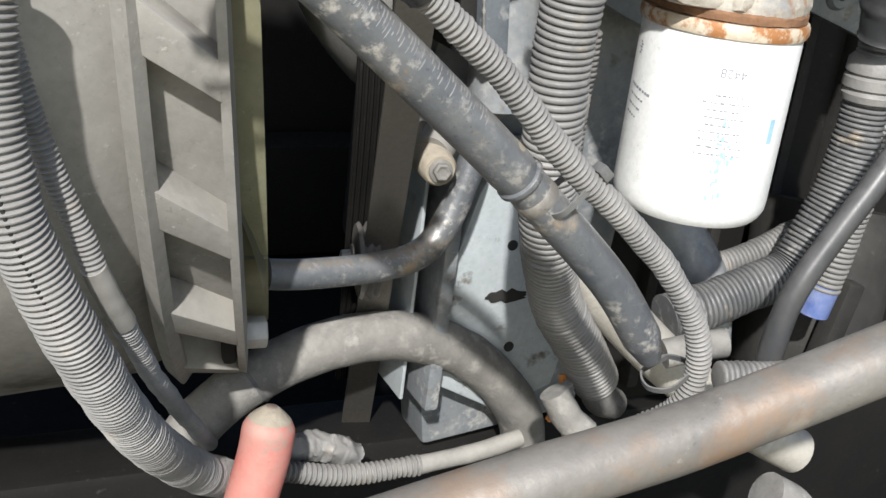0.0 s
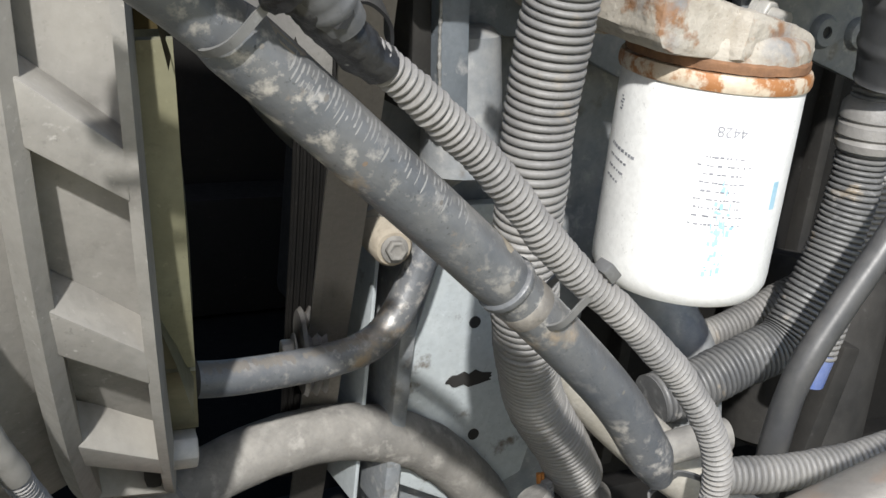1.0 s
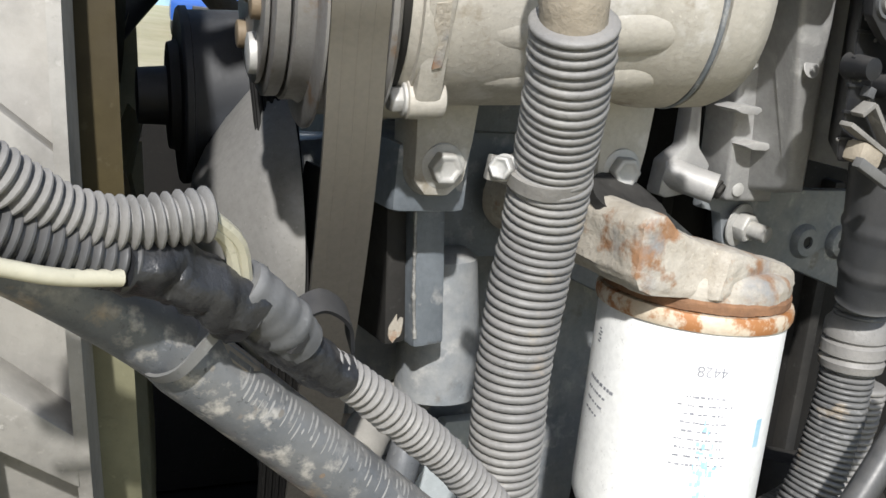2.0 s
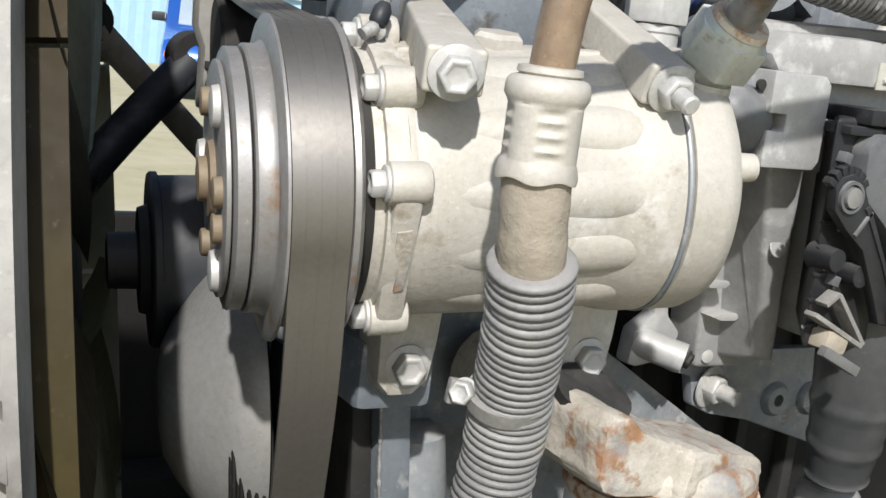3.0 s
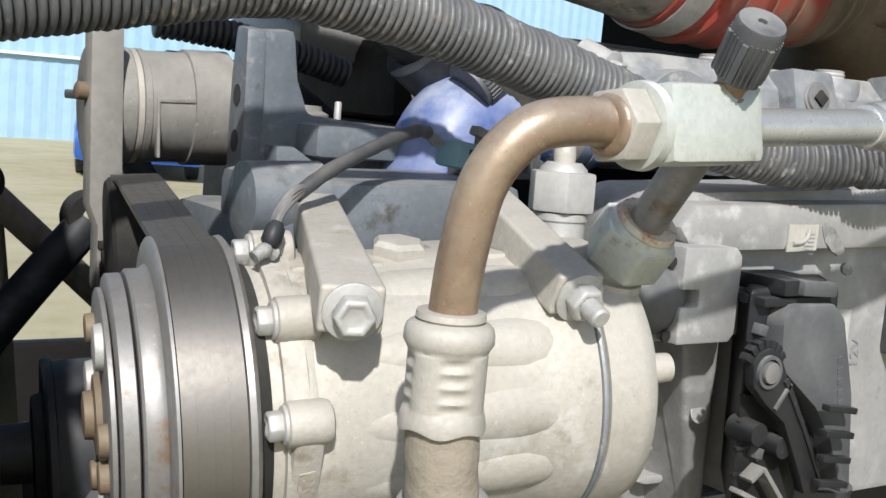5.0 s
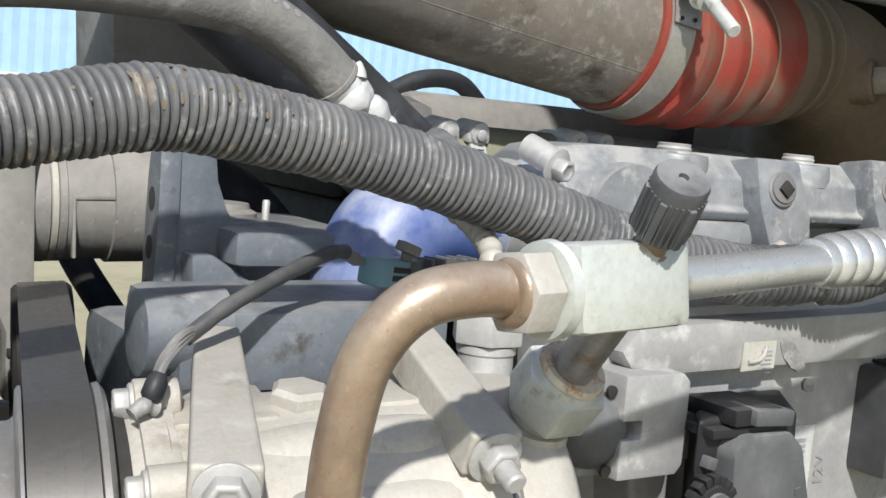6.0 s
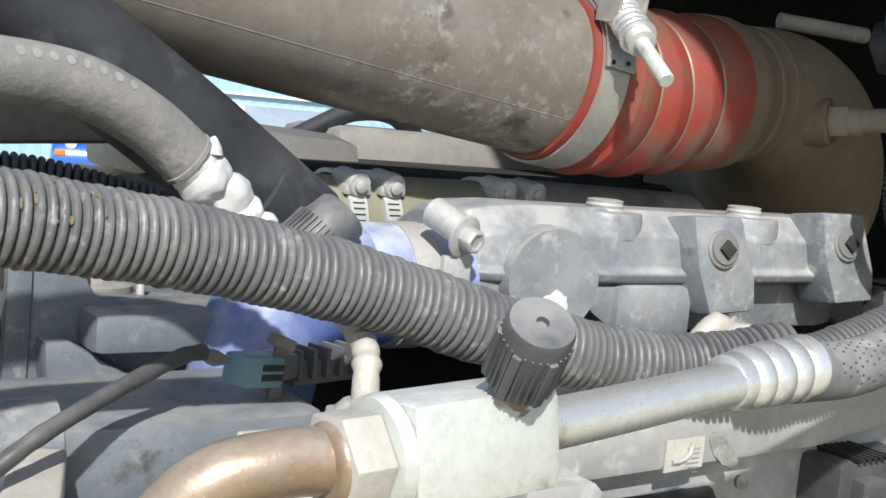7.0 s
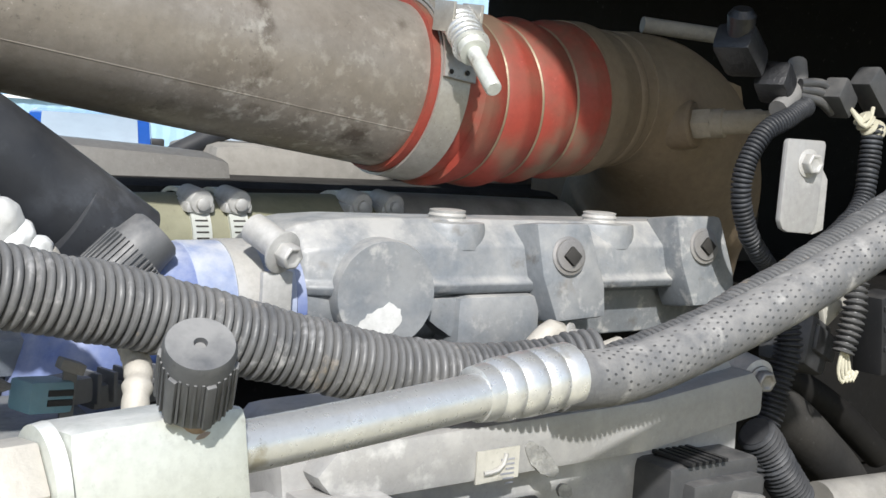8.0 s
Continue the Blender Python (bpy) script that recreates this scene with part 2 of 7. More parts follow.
# black with hardly any gloss, so the bay's deep shade is in the colour
M_VOID = surface("black for deep bay shade", (0.006, 0.006, 0.006), (0.009, 0.009, 0.009), 0.9, 0.0, 60, 6, 0.1, spec=0.08)
M_LAMP = surface("clear lamp lens", (0.55, 0.58, 0.6), (0.6, 0.62, 0.64), 0.15, 0.2, 30, 10, 0.0)


# ---- building helpers ----
BASES = {}


def thing(name, base, label, category, group=""):
    ob = new(name)
    ob.location = base
    ob.empty_display_size = 0.02
    BASES[ob.name] = Vector(base)
    return tagged(ob, label, category, group)


def link_mesh(name, bm, material, smooth=40):
    bmesh.ops.recalc_face_normals(bm, faces=bm.faces)
    me = bpy.data.meshes.new(name)
    bm.to_mesh(me)
    bm.free()
    me.materials.append(material)
    if smooth:
        me.shade_smooth()
        me.set_sharp_from_angle(angle=radians(smooth))
    return me


def part(name, bm, material, parent, label="", smooth=40):
    """Links a bmesh, made in world metres, as one mesh object under a thing or one of its parts."""
    base = BASES[parent.name]
    bmesh.ops.translate(bm, verts=bm.verts, vec=-base)
    ob = new(name, link_mesh(name, bm, material, smooth))
    ob.parent = parent
    BASES[ob.name] = base
    return tagged(ob, label)


def solo(name, bm, material, label, category, kind="", group="", smooth=40):
    """A thing that is one mesh."""
    lo = Vector([min(v.co[i] for v in bm.verts) for i in range(3)])
    hi = Vector([max(v.co[i] for v in bm.verts) for i in range(3)])
    base = Vector(((lo.x + hi.x) / 2, (lo.y + hi.y) / 2, lo.z))
    bmesh.ops.translate(bm, verts=bm.verts, vec=-base)
    ob = new(name, link_mesh(name, bm, material, smooth))
    ob.location = base
    BASES[ob.name] = base
    return tagged(ob, label, category, group, kind)


def axes(origin, along, up=(0, 0, 1)):
    """A frame whose x axis points along."""
    x = Vector(along).normalized()
    u = Vector(up)
    if abs(x.dot(u.normalized())) > 0.97:
        u = Vector((0, 1, 0))
    y = u.cross(x).normalized()
    z = x.cross(y)
    m = Matrix((x, y, z)).transposed().to_4x4()
    return Matrix.Translation(origin) @ m


def spline(points, step=0.004):
    """A smooth run through the points, in even steps."""
    p = [Vector(q) for q in points]
    p = [p[0] * 2 - p[1]] + p + [p[-1] * 2 - p[-2]]
    fine = []
    for i in range(1, len(p) - 2):
        a, b, c, d = p[i - 1:i + 3]
        for k in range(24):
            t = k / 24
            fine.append(0.5 * ((2 * b) + (c - a) * t + (2 * a - 5 * b + 4 * c - d) * t * t + (3 * b - a - 3 * c + d) * t ** 3))
    fine.append(p[-2])
    out, left = [fine[0]], step
    for a, b in zip(fine, fine[1:]):
        gap = (b - a).length
        while gap >= left > 0:
            a = a + (b - a) * (left / gap)
            out.append(a.copy())
            gap -= left
            left = step
        left -= gap
    if (out[-1] - fine[-1]).length > step * 0.3:
        out.append(fine[-1])
    return out


def sweep(bm, path, radius, segs=16, cap=True, flat=1.0):
    """Rings along a path; radius is a number or a function of the ring's index and its share of the length."""
    n = len(path)
    tangents = [(path[min(i + 1, n - 1)] - path[max(i - 1, 0)]).normalized() for i in range(n)]
    u = tangents[0].orthogonal().normalized()
    rings = []
    for i, (q, t) in enumerate(zip(path, tangents)):
        u = (u - t * u.dot(t)).normalized()
        v = t.cross(u)
        r = radius(i, i / max(n - 1, 1)) if callable(radius) else radius
        rings.append([bm.verts.new(q + r * (math.cos(a) * u + flat * math.sin(a) * v)) for a in [2 * math.pi * k / segs for k in range(segs)]])
    for a, b in zip(rings, rings[1:]):
        for k in range(segs):
            bm.faces.new((a[k], a[(k + 1) % segs], b[(k + 1) % segs], b[k]))
    if cap:
        bm.faces.new(rings[0][::-1])
        bm.faces.new(rings[-1])
    return bm


def tube(points, radius, segs=18, step=0.004, wobble=0.0):
    path = spline(points, step)
    seed = points[0][0] * 37
    return sweep(bmesh.new(), path, (lambda i, s: radius * (1 + wobble * noise.noise((i * 0.35, seed, 0)))) if wobble else radius, segs)


def crumpled(points, radius, segs=28):
    """A crumpled wrap of tape: folds in every direction."""
    bm = sweep(bmesh.new(), spline(points, 0.0015), radius, segs)
    for v in bm.verts:
        v.co += radius * 0.24 * noise.noise_vector(v.co * 120) + radius * 0.12 * noise.noise_vector(v.co * 330)
    return bm


def ribbed(points, radius, pitch=0.003, depth=0.0012, segs=20, wide=False):
    """A corrugated tube: a rounded ridge and a groove in every pitch."""
    shape = (-0.35, -0.25, 0.6, 1.0, 0.95, 0.5) if wide else (-0.5, 0.7, 0.97, 1.0, 0.97, 0.7)
    depth *= 1.3
    path = spline(points, pitch / 6)
    seed = points[0][1] * 91
    for i, q in enumerate(path):
        path[i] = q + 0.0009 * noise.noise_vector((i * 0.02, seed, 3.0))
    return sweep(bmesh.new(), path, lambda i, s: radius - depth + depth * shape[i % 6] * (1 + 0.30 * noise.noise((i // 6 * 1.7, seed, 9.0))) + 0.0006 * noise.noise((i * 0.033, seed, 0)), segs)


def lathe(profile, m, segs=48):
    """Turns (x, r) pairs round the x axis of the frame m."""
    bm = bmesh.new()
    rings = []
    for x, r in profile:
        rings.append([bm.verts.new(m @ Vector((x, r * math.cos(a), r * math.sin(a)))) for a in [2 * math.pi * k / segs for k in range(segs)]])
    for a, b in zip(rings, rings[1:]):
        for k in range(segs):
            bm.faces.new((a[k], a[(k + 1) % segs], b[(k + 1) % segs], b[k]))
    if tuple(profile[0]) == tuple(profile[-1]):
        bmesh.ops.remove_doubles(bm, verts=rings[0] + rings[-1], dist=1e-6)
    else:
        bm.faces.new(rings[0][::-1])
        bm.faces.new(rings[-1])
    return bm


def rounded(bm, width, segments=2, angle=30):
    edges = [e for e in bm.edges if len(e.link_faces) == 2 and e.calc_face_angle(0) > radians(angle)]
    bmesh.ops.bevel(bm, geom=edges, offset=width, segments=segments, affect="EDGES", clamp_overlap=True, profile=0.6)
    return bm


def block(m, lo, hi, bevel=0.002, taper=0.0):
    """A box between two corners of the frame m; taper narrows its far end along x."""
    bm = bmesh.new()
    bmesh.ops.create_cube(bm, size=1)
    lo, hi = Vector(lo), Vector(hi)
    for v in bm.verts:
        c = [lo[i] + (hi[i] - lo[i]) * (v.co[i] + 0.5) for i in range(3)]
        if taper and v.co.x > 0:
            for i in (1, 2):
                mid = (lo[i] + hi[i]) / 2
                c[i] = mid + (c[i] - mid) * (1 - taper)
        v.co = m @ Vector(c)
    bmesh.ops.recalc_face_normals(bm, faces=bm.faces)
    return rounded(bm, bevel) if bevel else bm


def slab(outline, m, depth, bevel=0.0015):
    """A flat outline in the frame's x-z plane, thick along its y."""
    bm = bmesh.new()
    front = [bm.verts.new(m @ Vector((x, 0, z))) for x, z in outline]
    back = [bm.verts.new(m @ Vector((x, depth, z))) for x, z in outline]
    n = len(outline)
    bm.faces.new(front)
    bm.faces.new(back[::-1])
    for k in range(n):
        bm.faces.new((front[k], back[k], back[(k + 1) % n], front[(k + 1) % n]))
    bmesh.ops.recalc_face_normals(bm, faces=bm.faces)
    return rounded(bm, bevel) if bevel else bm


def join(*meshes):
    out = bmesh.new()
    for b in meshes:
        me = bpy.data.meshes.new("tmp")
        b.to_mesh(me)
        b.free()
        out.from_mesh(me)
        bpy.data.meshes.remove(me)
    return out


def prism(m, r, x0, x1, sides=6, bevel=0.0008):
    bm = lathe([(x0, r), (x1, r)], m, sides)
    bmesh.ops.recalc_face_normals(bm, faces=bm.faces)
    return rounded(bm, bevel, 2) if bevel else bm


def dished(m, r, x0, x1):
    """A hexagon head with chamfered corners and a shallow dish in its top."""
    bm = lathe([(x0, r), (x1 - 0.0010, r), (x1, r * 0.90), (x1, r * 0.70), (x1 - 0.0011, r * 0.52)], m, 6)
    bmesh.ops.recalc_face_normals(bm, faces=bm.faces)
    return rounded(bm, 0.0004, 1)


def bolt(parent, at, facing, r=0.006, head=0.006, washer=1.35, material=None, label="", spin=(0, 0, 1), stud=0.0):
    """A hexagon bolt head with its washer; facing is the way the head looks."""
    m = axes(at, facing, spin)
    body = join(lathe([(0, r * washer), (0.0012, r * washer), (0.0016, r * washer * 0.93)], m, 28), dished(m, r, 0.0015, head + 0.0015))
    if stud:
        body = join(body, lathe([(head, r * 0.55), (head + stud, r * 0.55), (head + stud + 0.001, r * 0.42)], m, 18))
    return part("bolt", body, material or M_ALU, parent, label)


def patch(path, i, a0, a1, half, r, up=(0, 0, 1)):
    """A thin curved patch that lies on a tube: i is a ring of the path, a0 and a1 degrees from up."""
    t = (path[min(i + 1, len(path) - 1)] - path[max(i - 1, 0)]).normalized()
    u = (Vector(up) - t * Vector(up).dot(t)).normalized()
    v = t.cross(u)
    bm = bmesh.new()
    rows = []
    for k in range(6):
        a = radians(a0 + (a1 - a0) * k / 5)
        w = half * (1 - (2 * k / 5 - 1) ** 4 * 0.7)
        q = path[i] + r * (math.cos(a) * u + math.sin(a) * v)
        rows.append((bm.verts.new(q - t * w), bm.verts.new(q + t * w)))
    for p, q in zip(rows, rows[1:]):
        bm.faces.new((p[0], p[1], q[1], q[0]))
    return bm


def wrap_strap(points, width, thick, along):
    """A flat strap bent round the points, wide along the given direction."""
    bm = bmesh.new()
    w = Vector(along).normalized()
    path = spline(points, 0.0015)
    n = len(path)
    rows = []
    for i, q in enumerate(path):
        t = (path[(i + 1) % n] - path[i - 1]).normalized() if 0 < i < n - 1 else (path[1] - path[0] if i == 0 else path[-1] - path[-2]).normalized()
        out = t.cross(w).normalized()
        rows.append([bm.verts.new(q + w * a * width / 2 + out * b * thick / 2) for a, b in ((-1, -1), (-1, 1), (1, 1), (1, -1))])
    for a, b in zip(rows, rows[1:]):
        for k in range(4):
            bm.faces.new((a[k], a[(k + 1) % 4], b[(k + 1) % 4], b[k]))
    bm.faces.new(rows[0])
    bm.faces.new(rows[-1][::-1])
    return bm


# ---- setting: ground and distance ----
def build_ground():
    bm = bmesh.new()
    bmesh.ops.create_grid(bm, x_segments=60, y_segments=60, size=400)
    for v in bm.verts:
        v.co.z = 0.02 * noise.noise(v.co * 0.05)
    solo("ground", bm, M_GRASS, "dry pale grass and dirt yard", "ground", "structure")


def build_far_wall():
    wall = thing("backdrop", (20, 23.6, 0), "long blue corrugated metal building wall", "building")
    tagged(wall, kind="structure")
    bm = bmesh.new()
    xs = [(-40 + 0.15 * i) for i in range(801)]
    prev = None
    for i, x in enumerate(xs):
        y = 23.6 + (0.016 if i % 2 else 0.0)
        pair = (bm.verts.new((x, y, 0)), bm.verts.new((x, y, 7)))
        if prev:
            bm.faces.new((prev[0], pair[0], pair[1], prev[1]))
        prev = pair
    part("cladding", bm, M_WALL, wall, smooth=0)
    part("rail", block(Matrix(), (-40, 23.50, 1.60), (80, 23.58, 1.66), 0), M_CARWHITE, wall, "pale horizontal girt rail")


def build_car(name, at, turn, paint, label):
    car = thing(name, at, label, "car", "parked vehicles")
    m = pose(*at, 0, 0, turn)
    side = [(-2.1, 0.22), (-2.12, 0.55), (-2.0, 0.78), (-1.2, 0.95), (-0.45, 1.42), (0.75, 1.46), (1.55, 1.05), (2.05, 0.98), (2.1, 0.6), (2.1, 0.22)]
    part("body", slab(side, m @ Matrix.Translation((0, -0.85, 0)), 1.7, 0.10), paint, car)
    glass = [(-0.80, 1.03), (-0.30, 1.35), (0.70, 1.385), (1.35, 1.06)]
    part("side_window", slab(glass, m @ Matrix.Translation((0, -0.865, 0)), 1.73, 0.02), M_GLASS, car, "side windows, pale as if reflecting the sky")
    part("grille", block(m @ Matrix.Translation((-2.11, 0, 0.40)), (-0.03, -0.55, -0.10), (0.04, 0.55, 0.07), 0.02), M_BLACK, car, "black lower grille")
    part("windscreen", block(m @ pose(-0.82, 0, 1.185, 0, -32, 0), (-0.40, -0.66, 0.0), (0.40, 0.66, 0.035), 0.02), M_GLASS, car, "windscreen, pale as if reflecting the sky")
    for sx in (-1.35, 1.3):
        for sy in (-0.74, 0.74):
            hub = axes(m @ Vector((sx, sy - 0.1, 0.32)), m.to_3x3() @ Vector((0, 1, 0)))
            w = part("wheel", lathe([(0, 0.22), (0.02, 0.31), (0.18, 0.31), (0.2, 0.22)], hub, 28), M_RUBBER, car)
            part("rim", lathe([(-0.005, 0.05), (-0.012, 0.19), (0.1, 0.2)], hub, 20), M_ALU, w)
    for sy in (-0.6, 0.6):
        part("indicator", block(m @ Matrix.Translation((-2.09, sy * 1.22, 0.60)), (-0.03, -0.07, -0.04), (0.06, 0.07, 0.04), 0.015), M_AMBER, car, "orange indicator lamp")
        part("headlight", lathe([(-0.02, 0.03), (0.0, 0.075), (0.08, 0.08)], axes(m @ Vector((-2.08, sy, 0.72)), m.to_3x3() @ Vector((1, 0, 0))), 20), M_LAMP, car, "clear round headlight")
    for sy in (-0.93, 0.93):
        part("mirror", block(m @ Matrix.Translation((-0.55, sy, 1.05)), (-0.06, -0.12, -0.06), (0.06, 0.12, 0.07), 0.03), M_BLACK if paint is M_CAR else paint, car)


build_ground()
build_far_wall()
build_car("car", (6.03, 17.43, 0), 72, M_CAR, "blue hatchback parked on dry grass")
build_car("car", (9.0, 18.0, 0), 68, M_CARWHITE, "white car parked on dry grass beside the blue one")
build_car("car", (15.6, 21.0, 0), 15, M_CARWHITE, "white car parked before the blue building")


# ---- setting: engine bay shell ----
def build_bay():
    # the shell's black is painted shade, not its own paint
    solo("wall_firewall", block(Matrix(), (1.55, 0.1, 0.55), (1.60, 1.9, 2.0), 0.01), M_VOID, "firewall at the back of the engine bay, black for deep shade", "wall", "structure")
    # added out of view; its edges are set by where their shadow falls
    solo("unseen_shade_cowl", block(Matrix(), (0.618, 0.45, 1.76), (1.60, 1.9, 1.80), 0.01), M_VOID, "unseen black cowl added to shade the sleeve top and inlet elbow", "cowl", "structure")
    solo("frame_rail", block(Matrix(), (-0.6, 0.78, 0.52), (1.55, 0.86, 0.70), 0.008), M_SHADE, "steel chassis rail, near-black for shade", "frame", "structure")
    solo("frame_rail", block(Matrix(), (-0.6, 1.60, 0.52), (1.55, 1.68, 0.70), 0.008), M_SHADE, "steel chassis rail, near-black for shade", "frame", "structure")
    solo("wall_fender", block(Matrix(), (-0.6, 1.70, 0.50), (1.55, 1.73, 1.045), 0.006), M_SHADE, "inner fender panel, near-black for shade", "wall", "structure")
    solo("floor_tray", block(Matrix(), (-0.6, 0.1, 0.50), (1.55, 1.7, 0.515), 0.002), M_VOID, "undertray beneath the engine, black for deep shade", "tray", "structure")


def build_struts():
    a = thing("radiator_stay", (0.28, 1.0, 1.15), "black rubber-covered stay rod", "rod")
    part("rod", tube([(0.200, 0.985, 1.155), (0.255, 1.0, 1.2245), (0.318, 1.02, 1.292)], 0.0145, 22, 0.01), M_RUBBER, a)
    part("eye", lathe([(-0.012, 0.010), (-0.012, 0.020), (0.012, 0.020), (0.012, 0.010), (-0.012, 0.010)], axes((0.322, 1.021, 1.297), (0, 1, 0)), 24), M_DARK, a)
    b = thing("radiator_stay", (0.35, 1.1, 1.18), "dusty brown steel stay rod", "rod")
    part("rod", tube([(0.262, 1.09, 1.309), (0.334, 1.1, 1.244), (0.450, 1.11, 1.137)], 0.0115, 20, 0.01), M_SLEEVE, b)
    part("eye", lathe([(-0.010, 0.010), (-0.010, 0.018), (0.010, 0.018), (0.010, 0.010), (-0.010, 0.010)], axes((0.256, 1.09, 1.315), (0, 1, 0)), 24), M_DARK, b)
    c = thing("engine_brace", (0.38, 1.0, 1.25), "dark painted steel brace behind the belt", "brace")
    part("bar", tube([(0.366, 1.07, 1.345), (0.3722, 1.05, 1.3225), (0.3937, 0.95, 1.2633), (0.402, 0.91, 1.24)], 0.0115, 20, 0.01), M_DARK, c)


build_bay()
build_struts()

# ---- shared frames of the engine's turning parts ----
C_AXIS = Vector((math.cos(radians(13)) * math.cos(radians(4.8)), -math.sin(radians(13)) * math.cos(radians(4.8)), math.sin(radians(4.8))))
C_AT = Vector((0.2305, 0.6249, 1.2654))
CM = axes(C_AT, C_AXIS) @ Matrix.Scale(1.045, 4)
F_AXIS = Vector((0.975, -0.207, 0.082)).normalized()
FM = axes((0.191, 0.876, 1.168), F_AXIS)
S_AXIS = Vector((1.0, -0.2688, 0.105)).normalized()
SM = axes((0.2106, 0.8718, 1.1575), S_AXIS)
FANM = SM @ Matrix.Translation((-0.019, 0, 0))


# ---- the engine ----
def build_engine():
    eng = thing("engine_block", (0.75, 0.95, 0.62), "dirty iron diesel engine block and cylinder head, deep parts blackened as shade", "engine")
    # crankcase and head take the shade colour, as they lie deep in the bay
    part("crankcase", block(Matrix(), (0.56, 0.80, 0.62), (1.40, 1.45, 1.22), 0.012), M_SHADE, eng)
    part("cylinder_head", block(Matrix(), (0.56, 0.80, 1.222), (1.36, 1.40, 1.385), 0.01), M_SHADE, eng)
    cover = [(0.355, 0.86), (0.345, 1.02), (0.36, 1.16), (0.37, 1.24), (0.52, 1.25), (0.55, 1.05), (0.53, 0.72), (0.38, 0.70)]
    part("front_cover", slab(cover, Matrix.Translation((0, 0.765, 0)), 0.05, 0.006), M_GREY, eng, "grey painted front cover with dust")
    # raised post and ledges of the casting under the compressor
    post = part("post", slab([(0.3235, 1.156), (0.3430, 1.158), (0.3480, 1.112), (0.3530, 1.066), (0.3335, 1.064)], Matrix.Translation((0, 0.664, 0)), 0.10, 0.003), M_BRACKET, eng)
    part("bare_edge", tube([(0.3250, 0.6645, 1.148), (0.3272, 0.6640, 1.125), (0.3300, 0.6645, 1.098), (0.3340, 0.6645, 1.070)], 0.0011, 10, 0.0015, 0.8), M_WORN, post, "bare worn casting edge")
    part("side_face", slab([(0.311, 1.150), (0.3230, 1.154), (0.3325, 1.066), (0.3190, 1.064)], Matrix.Translation((0, 0.671, 0)), 0.09, 0.003), M_DARK, eng, "dark side face")
    ragged = [(0.004 * (1 + 0.7 * noise.noise((k * 1.1, 3.0, 0))) * math.cos(k * 0.349), 0.007 * (1 + 0.6 * noise.noise((k * 0.9, 6.0, 0))) * math.sin(k * 0.349)) for k in range(18)]
    part("rust_spot", slab(ragged, pose(0.3245, 0.6702, 1.0740, 0, 12, 0), 0.001, 0), M_RUST, post, "rusty corner spot")
    part("column", lathe([(0, 0.026), (0.05, 0.0245), (0.085, 0.022), (0.090, 0.016)], axes((0.376, 0.705, 1.020), (-0.06, 0.05, 1)), 36), M_GREY, eng)
    part("shelf", slab([(0.3455, 1.152), (0.3525, 1.108), (0.362, 1.104), (0.43, 1.106), (0.43, 1.160), (0.374, 1.160), (0.356, 1.158)], pose(0, 0.672, 0, -6, 0, 0) @ Matrix.Translation((0, 0.115, -0.0)), 0.09, 0.005), M_GREY, eng)
    # solid dark piece painted as the shade of a slot
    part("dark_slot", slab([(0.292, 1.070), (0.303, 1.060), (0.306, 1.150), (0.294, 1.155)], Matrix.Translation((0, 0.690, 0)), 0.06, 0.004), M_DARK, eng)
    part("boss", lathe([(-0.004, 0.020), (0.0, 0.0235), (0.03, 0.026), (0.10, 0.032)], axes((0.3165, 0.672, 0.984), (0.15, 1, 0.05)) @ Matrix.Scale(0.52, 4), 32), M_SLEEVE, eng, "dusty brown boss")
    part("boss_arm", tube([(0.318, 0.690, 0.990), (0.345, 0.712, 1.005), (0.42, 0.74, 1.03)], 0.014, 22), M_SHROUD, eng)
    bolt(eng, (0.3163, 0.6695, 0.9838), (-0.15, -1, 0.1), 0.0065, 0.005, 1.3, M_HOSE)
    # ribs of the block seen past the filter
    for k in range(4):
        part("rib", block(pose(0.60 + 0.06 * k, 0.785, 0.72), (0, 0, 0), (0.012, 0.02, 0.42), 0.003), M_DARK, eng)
    return eng


def build_plate():
    """The pale plate with round holes below the compressor."""
    plate = thing("mounting_plate", (0.42, 0.73, 0.70), "pale blue-grey painted steel mounting plate with stains", "bracket")
    shape = [(0.372, 0.775), (0.366, 0.86), (0.385, 0.94), (0.405, 0.985), (0.445, 0.985), (0.465, 0.90), (0.487, 0.80), (0.480, 0.765), (0.43, 0.745)]
    part("sheet", slab(shape, Matrix.Translation((0, 0.735, 0)), 0.012, 0.003), M_PLATE, plate)
    part("flange", block(Matrix(), (0.352, 0.715, 0.765), (0.364, 0.76, 0.965), 0.003), M_GREY, plate)
    part("flange", block(Matrix(), (0.336, 0.73, 0.77), (0.339, 0.78, 0.97), 0.001), M_PLATE, plate)
    # dark strip between the flanges, standing for the shade in their gap
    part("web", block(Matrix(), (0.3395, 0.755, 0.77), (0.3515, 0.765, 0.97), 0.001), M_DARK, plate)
    for x, z in ((0.421, 0.897), (0.432, 0.806)):
        part("hole", lathe([(-0.001, 0.0045), (0.004, 0.0042)], axes((x, 0.735, z), (0, 1, 0)), 18), M_BLACK, plate, "dark bolt hole")
    stain = [(0.422 + (0.019 * (1 + 0.35 * noise.noise((k * 0.8, 2.0, 0)))) * math.cos(k * 0.2618), 0.8525 + (0.0055 * (1 + 0.6 * noise.noise((k * 0.9, 7.0, 0)))) * math.sin(k * 0.2618)) for k in range(24)]
    part("stain", slab(stain, Matrix.Translation((0, 0.7340, 0)), 0.002, 0), M_DARK, plate, "ragged dark oil stain")


